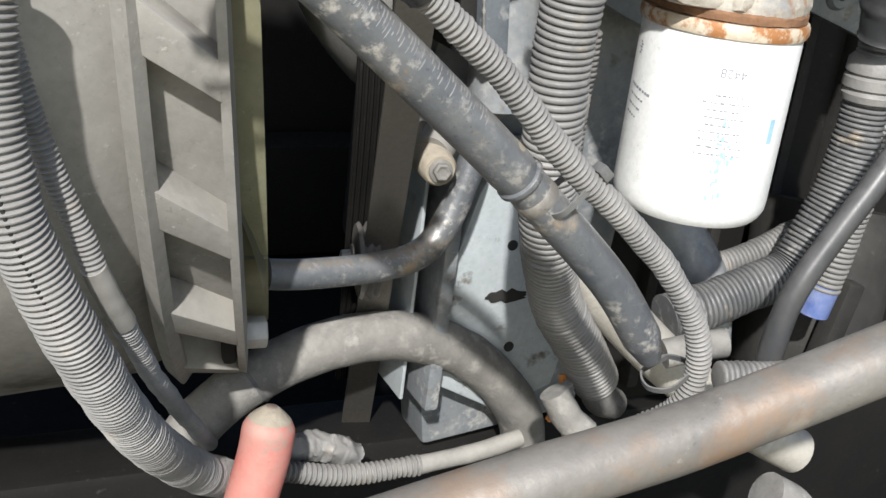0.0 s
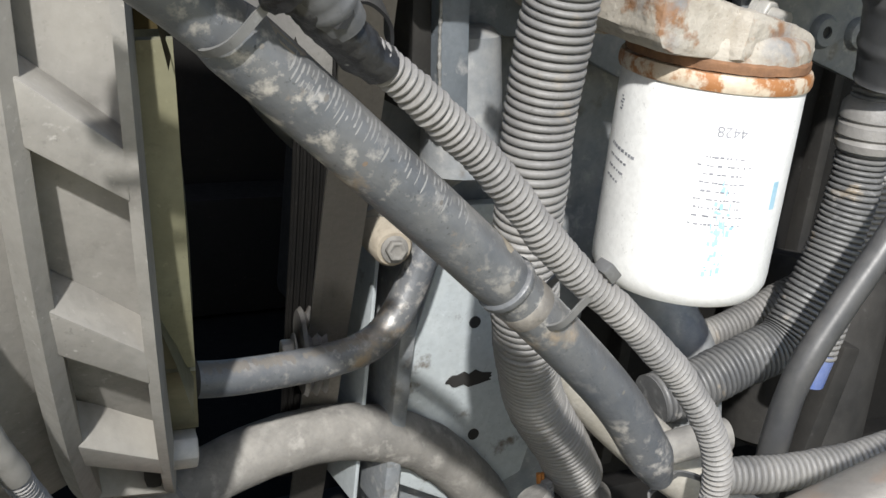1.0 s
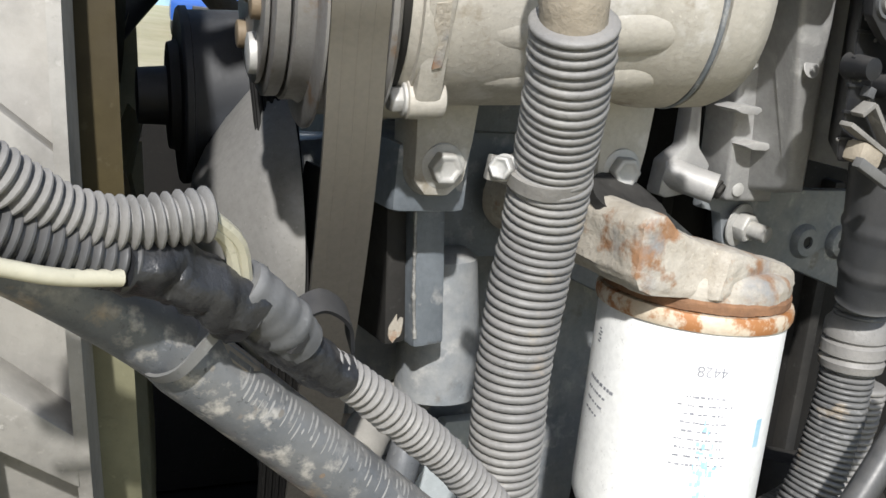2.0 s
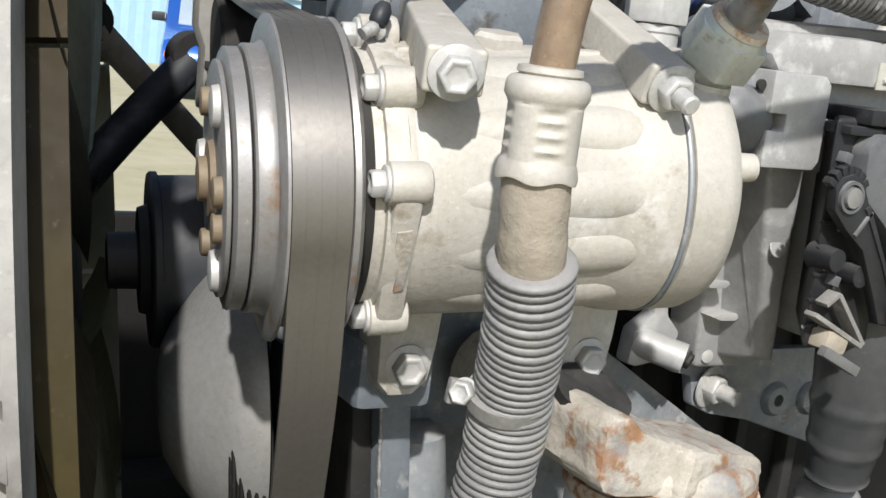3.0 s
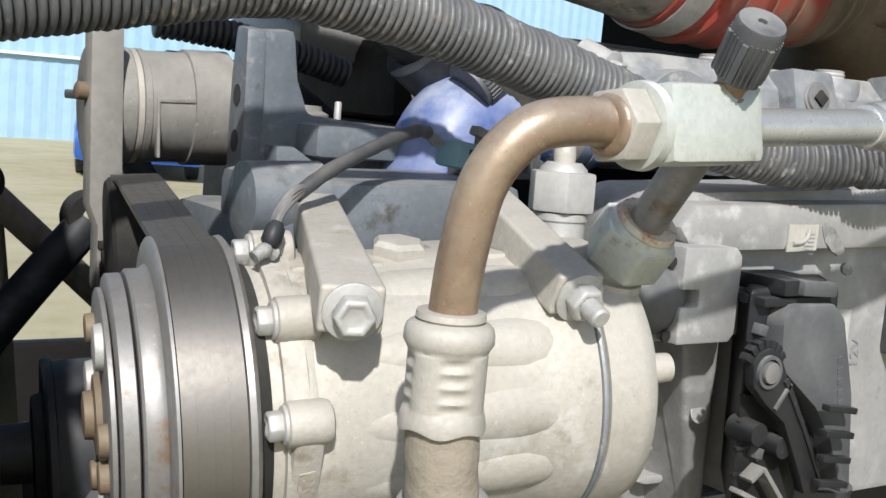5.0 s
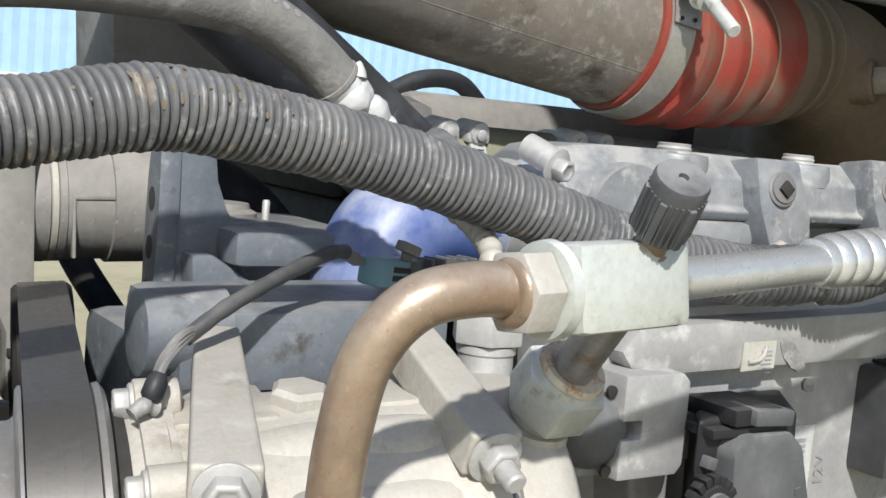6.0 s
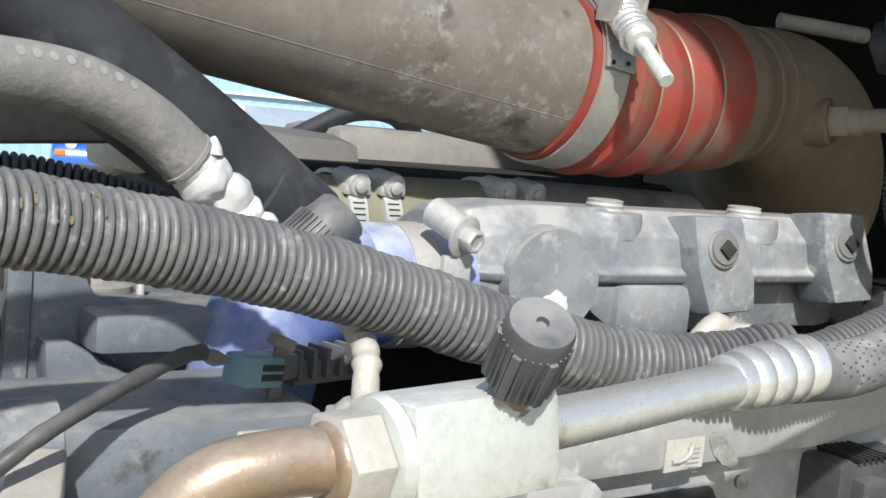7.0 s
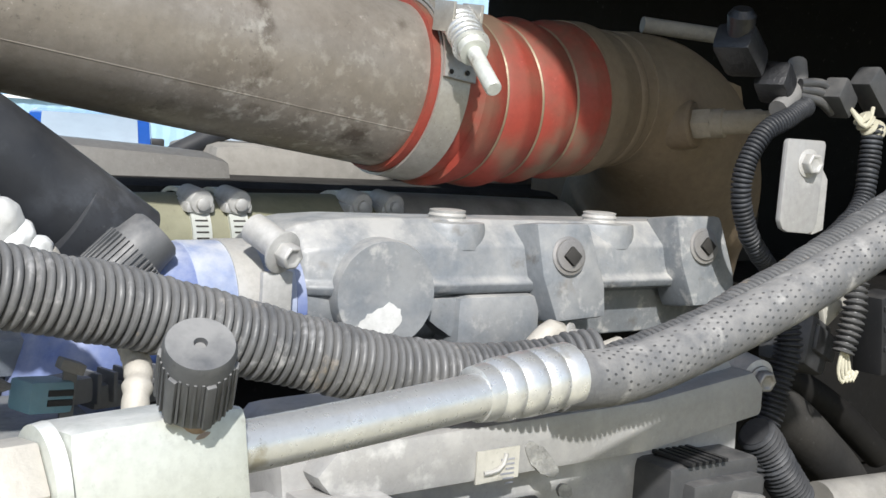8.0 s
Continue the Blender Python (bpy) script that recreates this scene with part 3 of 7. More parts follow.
def build_compressor():
    comp = thing("ac_compressor", (0.33, 0.61, 1.20), "dusty beige cast aluminium air conditioning compressor", "compressor")
    prof = [(0.034, 0.030), (0.035, 0.057), (0.048, 0.0590), (0.056, 0.0600), (0.062, 0.0605), (0.110, 0.0605), (0.140, 0.0590), (0.148, 0.0595), (0.153, 0.0610), (0.160, 0.0620), (0.1705, 0.0620)]
    body = part("body", lathe(prof, CM, 72), M_CAST, comp)
    part("gasket", lathe([(0.1705, 0.0600), (0.1715, 0.0622), (0.1725, 0.0626), (0.1735, 0.0622), (0.1745, 0.0600)], CM, 72), M_GREY, comp, "thin steel gasket line")
    part("rear_head", lathe([(0.1745, 0.0600), (0.1750, 0.0620), (0.190, 0.0617), (0.198, 0.0585), (0.2035, 0.050), (0.205, 0.02)], CM, 72), M_CAST, comp)
    # bulges of the cylinder bores along the barrel
    for k, a in enumerate((150, 178, 205, 232, 120)):
        c, s = math.cos(radians(a)), math.sin(radians(a))
        run = [CM @ Vector((x, c * 0.0468, s * 0.0468)) for x in (0.066, 0.090, 0.140, 0.160)]
        part("bore_bulge", sweep(bmesh.new(), spline(run, 0.003), lambda i, q: 0.0163 * (1 - 0.16 * max(0.0, 1 - q / 0.45) ** 2 - 0.18 * max(0.0, (q - 0.62) / 0.38) ** 2), 24), M_CAST, body)
    part("front_flange", rounded(lathe([(0.0405, 0.054), (0.0410, 0.0612), (0.0500, 0.0612), (0.0515, 0.0595)], CM, 72), 0.0004), M_CAST, comp)
    # lobes of the front flange with their bolts
    for a in (136, 173, 239, 285, 90, 40):
        c, s = math.cos(radians(a)), math.sin(radians(a))
        lm = CM @ Matrix.Translation((0, c * 0.0625, s * 0.0625))
        lobe = part("lobe", lathe([(0.040, 0.0080), (0.0405, 0.0088), (0.0545, 0.0088), (0.0565, 0.0080), (0.0575, 0.0060)], lm, 24), M_CAST, comp)
        bolt(lobe, lm @ Vector((0.040, 0, 0)), -C_AXIS, 0.0062, 0.006, 1.25, M_ALU)
    for a0, a1 in ((136, 173), (173, 239), (239, 285), (90, 136)):
        ba = radians((a0 + a1) / 2)
        half = 0.060 * math.sin(radians(a1 - a0) / 2)
        wm = CM @ Matrix.Rotation(ba, 4, "X")
        part("web", block(wm, (0.042, 0.046, -half), (0.054, 0.0605, half), 0.003), M_CAST, comp)
    part("stain", slab([(-0.003, -0.015), (0.003, -0.016), (0.004, 0.000), (0.003, 0.014), (-0.001, 0.015), (0.0, 0.002), (-0.003, -0.006)], CM @ Matrix.Rotation(radians(205), 4, "X") @ Matrix.Translation((0.048, 0.0600, 0)), 0.0012, 0), M_RUST, comp, "rust-coloured stain on the flange")
    # clutch and pulley
    pulley = part("pulley", lathe([(-0.0105, 0.030), (-0.0100, 0.0565), (-0.0090, 0.0575), (-0.0035, 0.0575), (-0.0015, 0.0590), (-0.0008, 0.0685), (0.0002, 0.0700), (0.0014, 0.0700), (0.0022, 0.0640), (0.0255, 0.0640), (0.0262, 0.0690), (0.0285, 0.0695), (0.0305, 0.0670), (0.031, 0.05)], CM, 96), M_STEEL, comp, "bare steel grooved pulley")
    # dark ring that paints the shade behind the pulley
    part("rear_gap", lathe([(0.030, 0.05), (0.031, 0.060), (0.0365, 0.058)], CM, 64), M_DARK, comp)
    part("armature", lathe([(-0.0180, 0.02), (-0.0175, 0.0550), (-0.0168, 0.0560), (-0.0115, 0.0560), (-0.0108, 0.0545)], CM, 80), M_STEEL, comp, "dusty steel clutch armature")
    plate = part("clutch_plate", lathe([(-0.0212, 0.012), (-0.0210, 0.0495), (-0.0205, 0.0505), (-0.0188, 0.0505), (-0.0183, 0.049)], CM, 80), M_STEEL, comp, "thin dusty clutch plate")
    for a in (125, 245, 5):
        rm = CM @ Matrix.Translation((0, math.cos(radians(a)) * 0.0400, math.sin(radians(a)) * 0.0400))
        part("rivet", lathe([(-0.0245, 0.0065), (-0.0240, 0.0085), (-0.0215, 0.009), (-0.0210, 0.009)], rm, 24), M_ALU, plate)
    for a in (180, 205, 60, 300):
        rm = CM @ Matrix.Translation((0, math.cos(radians(a)) * 0.036, math.sin(radians(a)) * 0.036))
        part("rubber_bush", lathe([(-0.0250, 0.005), (-0.0245, 0.0062), (-0.0215, 0.0065), (-0.0210, 0.0065)], rm, 20), M_BROWN, plate, "brown clutch bush")
    part("hub", lathe([(-0.0280, 0.006), (-0.0275, 0.0095), (-0.024, 0.0100), (-0.0235, 0.016), (-0.021, 0.017)], CM, 28), M_BROWN, plate, "brown rusty hub nut")
    # lower ears
    for x, y in ((0.311, 0.610), (0.423, 0.612)):
        ear = part("ear", slab([(-0.020, 0.055), (0.020, 0.055), (0.017, 0.012), (0.014, -0.008), (0.006, -0.016), (-0.008, -0.016), (-0.015, -0.008), (-0.016, 0.012)], Matrix.Translation((x, y + 0.006, 1.177)), 0.026, 0.004), M_CAST, comp)
        bolt(ear, (x, y + 0.006, 1.177), (-0.12, -1, -0.05), 0.0085, 0.007, 1.35, M_ALU)
    # oil plug on top
    pm = axes((0.3274, 0.5970, 1.3308), (-0.05, -0.12, 1))
    plug = part("filler_plug", join(lathe([(-0.012, 0.0160), (0.0030, 0.0160), (0.0036, 0.0152), (0.0038, 0.0128)], pm, 36), lathe([(0.0036, 0.0128), (0.0100, 0.0128), (0.0122, 0.0104), (0.0124, 0.003)], pm, 6)), M_CAST, comp, "dusty hexagon oil plug")
    # delivery boss under the hexagon nut, and a casting stud
    part("port", lathe([(-0.02, 0.017), (0.0, 0.016), (0.022, 0.0145)], axes((0.411, 0.556, 1.312), (0.02, -0.25, 1)), 30), M_CAST, comp)
    part("nub", lathe([(0, 0.007), (0.010, 0.0065), (0.0115, 0.004)], axes(CM @ Vector((0.199, -0.048, 0.012)), C_AXIS), 18), M_CAST, comp)
    part("top_pad", block(CM, (0.052, -0.02, 0.050), (0.092, 0.03, 0.0590), 0.003), M_CAST, comp)
    part("top_pad", block(CM, (0.122, -0.015, 0.046), (0.169, 0.03, 0.0595), 0.003), M_CAST, comp)
    return comp


def build_mount_arm(near, far, w0, w1, label, stud):
    arm = thing("compressor_strap", (near[0], near[1], near[2] - 0.02), label, "bracket", "compressor arms")
    near, far = Vector(near), Vector(far)
    m = axes(near, far - near)
    ln = (far - near).length
    bm = block(m, (0, -w0, -0.0105), (ln, w0, 0.0085), 0, 0.0)
    for v in bm.verts:
        q = m.inverted() @ v.co
        if q.x > ln / 2:
            q.y *= w1 / w0
        v.co = m @ q
    bmesh.ops.recalc_face_normals(bm, faces=bm.faces)
    part("bar", rounded(bm, 0.0022, 3), M_CAST, arm)
    bolt(arm, near + Vector((0, -0.0005, -0.0012)), near - far, 0.0082, 0.007, 1.4, M_ALU, "", (0, 0, 1), stud)
    part("hole", lathe([(-0.001, 0.004), (0.0016, 0.004)], axes(m @ Vector((ln * 0.55, -w0 * (1 + (w1 / w0 - 1) * 0.55) + 0.0005, -0.002)), m.to_3x3() @ Vector((0, -1, 0))), 18), M_BLACK, arm, "dark drilled hole")


def belt_strip(points, normal_side, width, thick):
    """A flat belt along the points, wide along C_AXIS."""
    bm = bmesh.new()
    path = spline(points, 0.006)
    rows = []
    n = len(path)
    for i, q in enumerate(path):
        t = (path[min(i + 1, n - 1)] - path[max(i - 1, 0)]).normalized()
        w = (C_AXIS - t * C_AXIS.dot(t)).normalized()
        out = t.cross(w) * normal_side
        rows.append([bm.verts.new(q + w * a * width / 2 + out * b * thick / 2) for a, b in ((-1, -1), (-1, 0.6), (-0.94, 1), (0.94, 1), (1, 0.6), (1, -1))])
    for a, b in zip(rows, rows[1:]):
        for k in range(6):
            bm.faces.new((a[k], a[(k + 1) % 6], b[(k + 1) % 6], b[k]))
    bm.faces.new(rows[0])
    bm.faces.new(rows[-1][::-1])
    return bm


def build_belt():
    belt = thing("drive_belt", (0.25, 0.65, 0.80), "brown-black ribbed drive belt with a worn smooth back", "belt")
    R = 0.0662
    mid = 0.0138
    run = [CM @ Vector((mid, y, z)) for y, z in ((0.235, -0.60), (0.160, -0.47), (0.092, -0.345), (0.036, -0.245), (-0.010, -0.160), (-0.044, -0.085))]
    run += [CM @ Vector((mid, R * math.cos(radians(a)), R * math.sin(radians(a)))) for a in (205, 190, 175, 160, 145, 130, 115, 100, 90)]
    run += [CM @ Vector((mid, y, z)) for y, z in ((0.06, 0.0695), (0.12, 0.0735), (0.18, 0.0770), (0.215, 0.070), (0.235, 0.045))]
    band = part("band", belt_strip(run, 1, 0.0245, 0.004), M_BELT, belt)
    for k in (-0.0062, 0.0, 0.0062):
        part("wear_line", belt_strip([p + C_AXIS * k for p in run], 1, 0.0009, 0.0044), M_BELT, band, "fine worn line along the belt")
    # return run of the same belt, blackened to stand for shade behind it
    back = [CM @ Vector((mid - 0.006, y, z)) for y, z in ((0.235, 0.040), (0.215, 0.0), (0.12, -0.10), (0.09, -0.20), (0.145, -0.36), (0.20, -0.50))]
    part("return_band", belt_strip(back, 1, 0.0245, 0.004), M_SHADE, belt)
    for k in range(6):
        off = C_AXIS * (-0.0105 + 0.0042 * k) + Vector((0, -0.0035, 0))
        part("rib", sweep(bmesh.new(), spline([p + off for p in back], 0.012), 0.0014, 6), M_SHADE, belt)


def build_idler():
    idler = thing("idler_pulley", (0.235, 0.77, 1.25), "dark steel idler pulley behind the belt", "pulley")
    m = CM @ Matrix.Translation((-0.002, 0.198, 0.038))
    part("wheel", lathe([(0.0, 0.012), (0.001, 0.036), (0.003, 0.038), (0.029, 0.038), (0.031, 0.036), (0.032, 0.012)], m, 48), M_DARK, idler)
    low = thing("idler_pulley", (0.27, 0.70, 0.90), "dusty small steel idler pulley", "pulley")
    lm = axes((0.283, 0.722, 0.897), C_AXIS)
    part("wheel", lathe([(0, 0.008), (0.0005, 0.027), (0.003, 0.029), (0.006, 0.024), (0.009, 0.029), (0.012, 0.024), (0.015, 0.028), (0.016, 0.01)], lm, 40), M_STEEL, low)
    bolt(low, (0.281, 0.722, 0.897), -C_AXIS, 0.009, 0.008, 1.4, M_ALU)


build_engine()
build_plate()
build_compressor()
build_mount_arm((0.2692, 0.532, 1.3262), (0.313, 0.651, 1.349), 0.0125, 0.0095, "dusty beige mounting arm bolted over the compressor front", 0.0)
build_mount_arm((0.3795, 0.534, 1.3290), (0.384, 0.618, 1.3610), 0.0115, 0.0095, "dusty beige mounting arm bolted over the compressor rear", 0.010)
build_belt()
build_idler()


# ---- fan, hub and shroud ----
def build_fan():
    fan = thing("cooling_fan", (0.18, 0.885, 0.80), "olive and yellow plastic cooling fan at rest", "fan")
    # hub blackened to stand for the shade inside the shroud
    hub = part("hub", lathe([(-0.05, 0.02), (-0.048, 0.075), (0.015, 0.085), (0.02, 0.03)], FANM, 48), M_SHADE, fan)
    for k in range(11):
        a = radians(168 + 360 / 11 * k)
        bm = bmesh.new()
        rows = []
        for i in range(9):
            r = 0.08 + 0.262 * i / 8
            tw = radians(40 - 22 * i / 8)
            row = []
            for j in range(7):
                s = (j / 6 - 0.5) * (0.10 + 0.13 * i / 8)
                camber = 0.010 * (1 - (2 * j / 6 - 1) ** 2)
                x = s * math.sin(tw) + camber - 0.003
                tng = s * math.cos(tw)
                row.append(bm.verts.new(FANM @ Vector((x, r * math.cos(a) - tng * math.sin(a), r * math.sin(a) + tng * math.cos(a)))))
            rows.append(row)
        for p, q in zip(rows, rows[1:]):
            for j in range(6):
                bm.faces.new((p[j], p[j + 1], q[j + 1], q[j]))
        bmesh.ops.solidify(bm, geom=bm.faces[:], thickness=0.004)
        blade = part("blade", bm, M_YELLOW if k in (0, 10) else M_OLIVE, fan, "yellow-brown blade" if k in (0, 10) else "", 60)
        tip = bmesh.new()
        rings = [[tip.verts.new(FANM @ Vector((x, r * math.cos(a + radians(d)), r * math.sin(a + radians(d))))) for x, r in ((-0.03, 0.333), (-0.03, 0.338), (0.035, 0.338), (0.035, 0.333))] for d in (-16, -13, -10, -7, -4, -1, 2, 5, 8, 11, 14, 16)]
        for p, q in zip(rings, rings[1:]):
            for j in range(4):
                tip.faces.new((p[j], p[(j + 1) % 4], q[(j + 1) % 4], q[j]))
        tip.faces.new(rings[0])
        tip.faces.new(rings[-1][::-1])
        part("tip", tip, {0: M_YELLOW, 10: M_FANDARK}.get(k, M_OLIVE), blade, {0: "yellow-brown blade tip", 10: "dark brown blade tip"}.get(k, "curved olive blade tip"), 30)


def build_fan_drive():
    drive = thing("fan_drive", (0.27, 0.885, 1.05), "black ribbed fan drive drum with a grey cowl", "fan drive")
    part("drum", lathe([(0.062, 0.03), (0.0625, 0.0555), (0.0640, 0.0570), (0.0680, 0.0570), (0.0688, 0.0545), (0.112, 0.0545), (0.114, 0.052)], FM, 64), M_RUBBER, drive, "black drum")
    part("step", lathe([(0.055, 0.02), (0.056, 0.034), (0.062, 0.036)], FM, 48), M_BLACK, drive)
    part("shaft", lathe([(0.036, 0.012), (0.037, 0.018), (0.056, 0.019)], FM, 40), M_BLACK, drive)
    cm = axes((0.2465, 0.800, 1.100), C_AXIS)
    part("cowl", lathe([(0.0, 0.02), (0.002, 0.034), (0.010, 0.050), (0.022, 0.067), (0.033, 0.080), (0.041, 0.0885), (0.055, 0.091)], cm, 96), M_SILVER, drive, "smooth dusty grey cowl")


def build_shroud():
    sh = thing("fan_shroud", (0.05, 0.60, 0.80), "dusty grey plastic fan shroud with stiffening pockets", "shroud")
    R = 0.360
    arc = [radians(a) for a in range(99, 300, 3)]

    def band(profile):
        bm = bmesh.new()
        rings = [[bm.verts.new(SM @ Vector((x, r * math.cos(a), r * math.sin(a)))) for x, r in profile] for a in arc]
        for p, q in zip(rings, rings[1:]):
            for j in range(len(profile)):
                k = (j + 1) % len(profile)
                bm.faces.new((p[j], p[k], q[k], q[j]))
        bm.faces.new(rings[0])
        bm.faces.new(rings[-1][::-1])
        return bm
    part("rim", band([(-0.005, R - 0.012), (-0.005, R + 0.014), (0.0, R + 0.015), (0.002, R - 0.012)]), M_SHROUD, sh, "worn pale rim flange")
    part("throat", band([(-0.042, R - 0.016), (-0.042, R - 0.010), (-0.004, R - 0.006), (-0.004, R - 0.012)]), M_SHROUD, sh)
    part("ridge", band([(-0.052, R - 0.016), (-0.052, R + 0.012), (-0.044, R + 0.020), (-0.038, R + 0.012), (-0.041, R - 0.016)]), M_SHROUD, sh)
    part("cone", band([(-0.40, R + 0.03), (-0.40, R + 0.035), (-0.20, R + 0.024), (-0.12, R + 0.016), (-0.075, R + 0.010), (-0.050, R - 0.002), (-0.050, R - 0.012), (-0.12, R + 0.004), (-0.20, R + 0.014)]), M_SHROUD, sh)
    for k in range(12):
        a = radians(125.5 + 15.8 * k)
        m = SM @ Matrix.Rotation(a, 4, "X")
        bm = bmesh.new()
        # a slanted gusset, falling from the ridge to the rim
        v = [bm.verts.new(m @ Vector((x, r, z))) for x, z in ((-0.041, -0.026), (-0.004, 0.006), (-0.004, 0.028), (-0.041, 0.002)) for r in (R - 0.010, R + 0.014)]
        for f in ((0, 1, 3, 2), (2, 3, 5, 4), (4, 5, 7, 6), (6, 7, 1, 0), (0, 2, 4, 6), (1, 7, 5, 3)):
            bm.faces.new([v[i] for i in f])
        bmesh.ops.recalc_face_normals(bm, faces=bm.faces)
        part("pocket_rib", rounded(bm, 0.0015), M_SHROUD, sh)
    foot = part("foot_bracket", block(axes((0.170, 0.668, 0.905), S_AXIS), (-0.004, -0.010, -0.050), (0.006, 0.016, 0.045), 0.004), M_DARK, sh, "dark steel foot bracket")
    bolt(foot, (0.180, 0.655, 0.880), (1, -0.15, 0.05), 0.011, 0.014, 1.0, M_ALU)


build_fan()
build_fan_drive()
build_shroud()


# ---- lines, pipes and hoses ----
def build_suction_line():
    """The brown tube that bends down from the block, its ferrule, sleeve and loom."""
    line = thing("suction_line", (0.31, 0.50, 0.80), "brown tarnished refrigerant tube crimped to a loom-covered hose", "hose")
    part("tube", tube([(0.342, 0.476, 1.4010), (0.324, 0.4775, 1.4020), (0.3045, 0.4815, 1.3970), (0.2922, 0.4870, 1.3800), (0.2885, 0.4915, 1.3540), (0.2882, 0.4945, 1.3280), (0.2882, 0.4950, 1.316)], 0.0088, 28, 0.003), M_COPPER, line)
    fm = axes((0.2882, 0.4950, 1.3323), (0.012, 0.02, -1)) @ Matrix.Diagonal((0.88, 1.12, 1.12, 1))
    bell = [(0, 0.0085), (0.0005, 0.0110), (0.0030, 0.0113), (0.0040, 0.0102), (0.0050, 0.0128), (0.0065, 0.0140), (0.0090, 0.0145), (0.0125, 0.0145), (0.0145, 0.0136), (0.0160, 0.0130)]
    bell += [(0.0160 + 0.00065 * k, 0.0130) for k in range(1, 38)] + [(0.0410, 0.0133), (0.0435, 0.0138), (0.0465, 0.0142), (0.0480, 0.0140), (0.0482, 0.0125)]
    fb = lathe(bell, fm, 64)
    inv = fm.inverted()
    for v in fb.verts:
        q = inv @ v.co
        a = math.atan2(q.z, q.y)
        if 0.0162 < q.x < 0.0412:
            face = max(0.0, math.cos(4 * (a - 0.35))) ** 0.5 * max(0.0, math.sin(math.pi * (q.x - 0.0162) / 0.0062) ** 2) ** 0.6
            k = 1 - 0.105 * face + 0.03 * max(0.0, -math.cos(4 * (a - 0.35)))
            q.y, q.z = q.y * k, q.z * k
        elif q.x > 0.044:
            q.x += 0.0010 * math.sin(5 * a)
        v.co = fm @ q
    part("ferrule", fb, M_CAST, line, "crimped beige ferrule with rows of square dents", 60)
    part("sleeve", tube([(0.2887, 0.4955, 1.296), (0.2915, 0.4972, 1.272), (0.2995, 0.5045, 1.246)], 0.0136, 24, 0.003, 0.05), M_SLEEVE, line, "dry brown heat sleeve")
    part("loom", ribbed([(0.2962, 0.5005, 1.2575), (0.3045, 0.5110, 1.2315), (0.3140, 0.527, 1.197), (0.3195, 0.537, 1.166), (0.3210, 0.5435, 1.135), (0.3225, 0.548, 1.095), (0.3260, 0.552, 1.057), (0.3340, 0.560, 1.015), (0.3500, 0.572, 0.967), (0.383, 0.600, 0.910), (0.420, 0.615, 0.864), (0.444, 0.625, 0.832)], 0.0180, 0.0044, 0.0017, 26), M_LOOM, line, "dusty grey corrugated loom")
    part("end", tube([(0.436, 0.622, 0.845), (0.452, 0.628, 0.815), (0.475, 0.64, 0.80)], 0.0125, 20), M_HOSE, line)
    cm = axes((0.3140, 0.5300, 1.1905), (0.20, 0.30, -0.95))
    clamp = part("clamp", lathe([(-0.0032, 0.0172), (-0.0032, 0.0184), (0.0032, 0.0184), (0.0032, 0.0172)], cm, 40), M_HOSE, line, "dusty grey P-clamp")
    part("tab", block(axes((0.2985, 0.5390, 1.190), (-0.8, 0.2, 0.1)), (-0.010, -0.0025, -0.0055), (0.009, 0.0025, 0.0055), 0.001), M_HOSE, clamp)
    bolt(clamp, (0.2965, 0.5370, 1.1915), (-0.8, -0.6, 0.1), 0.0055, 0.006, 1.1, M_ALU)


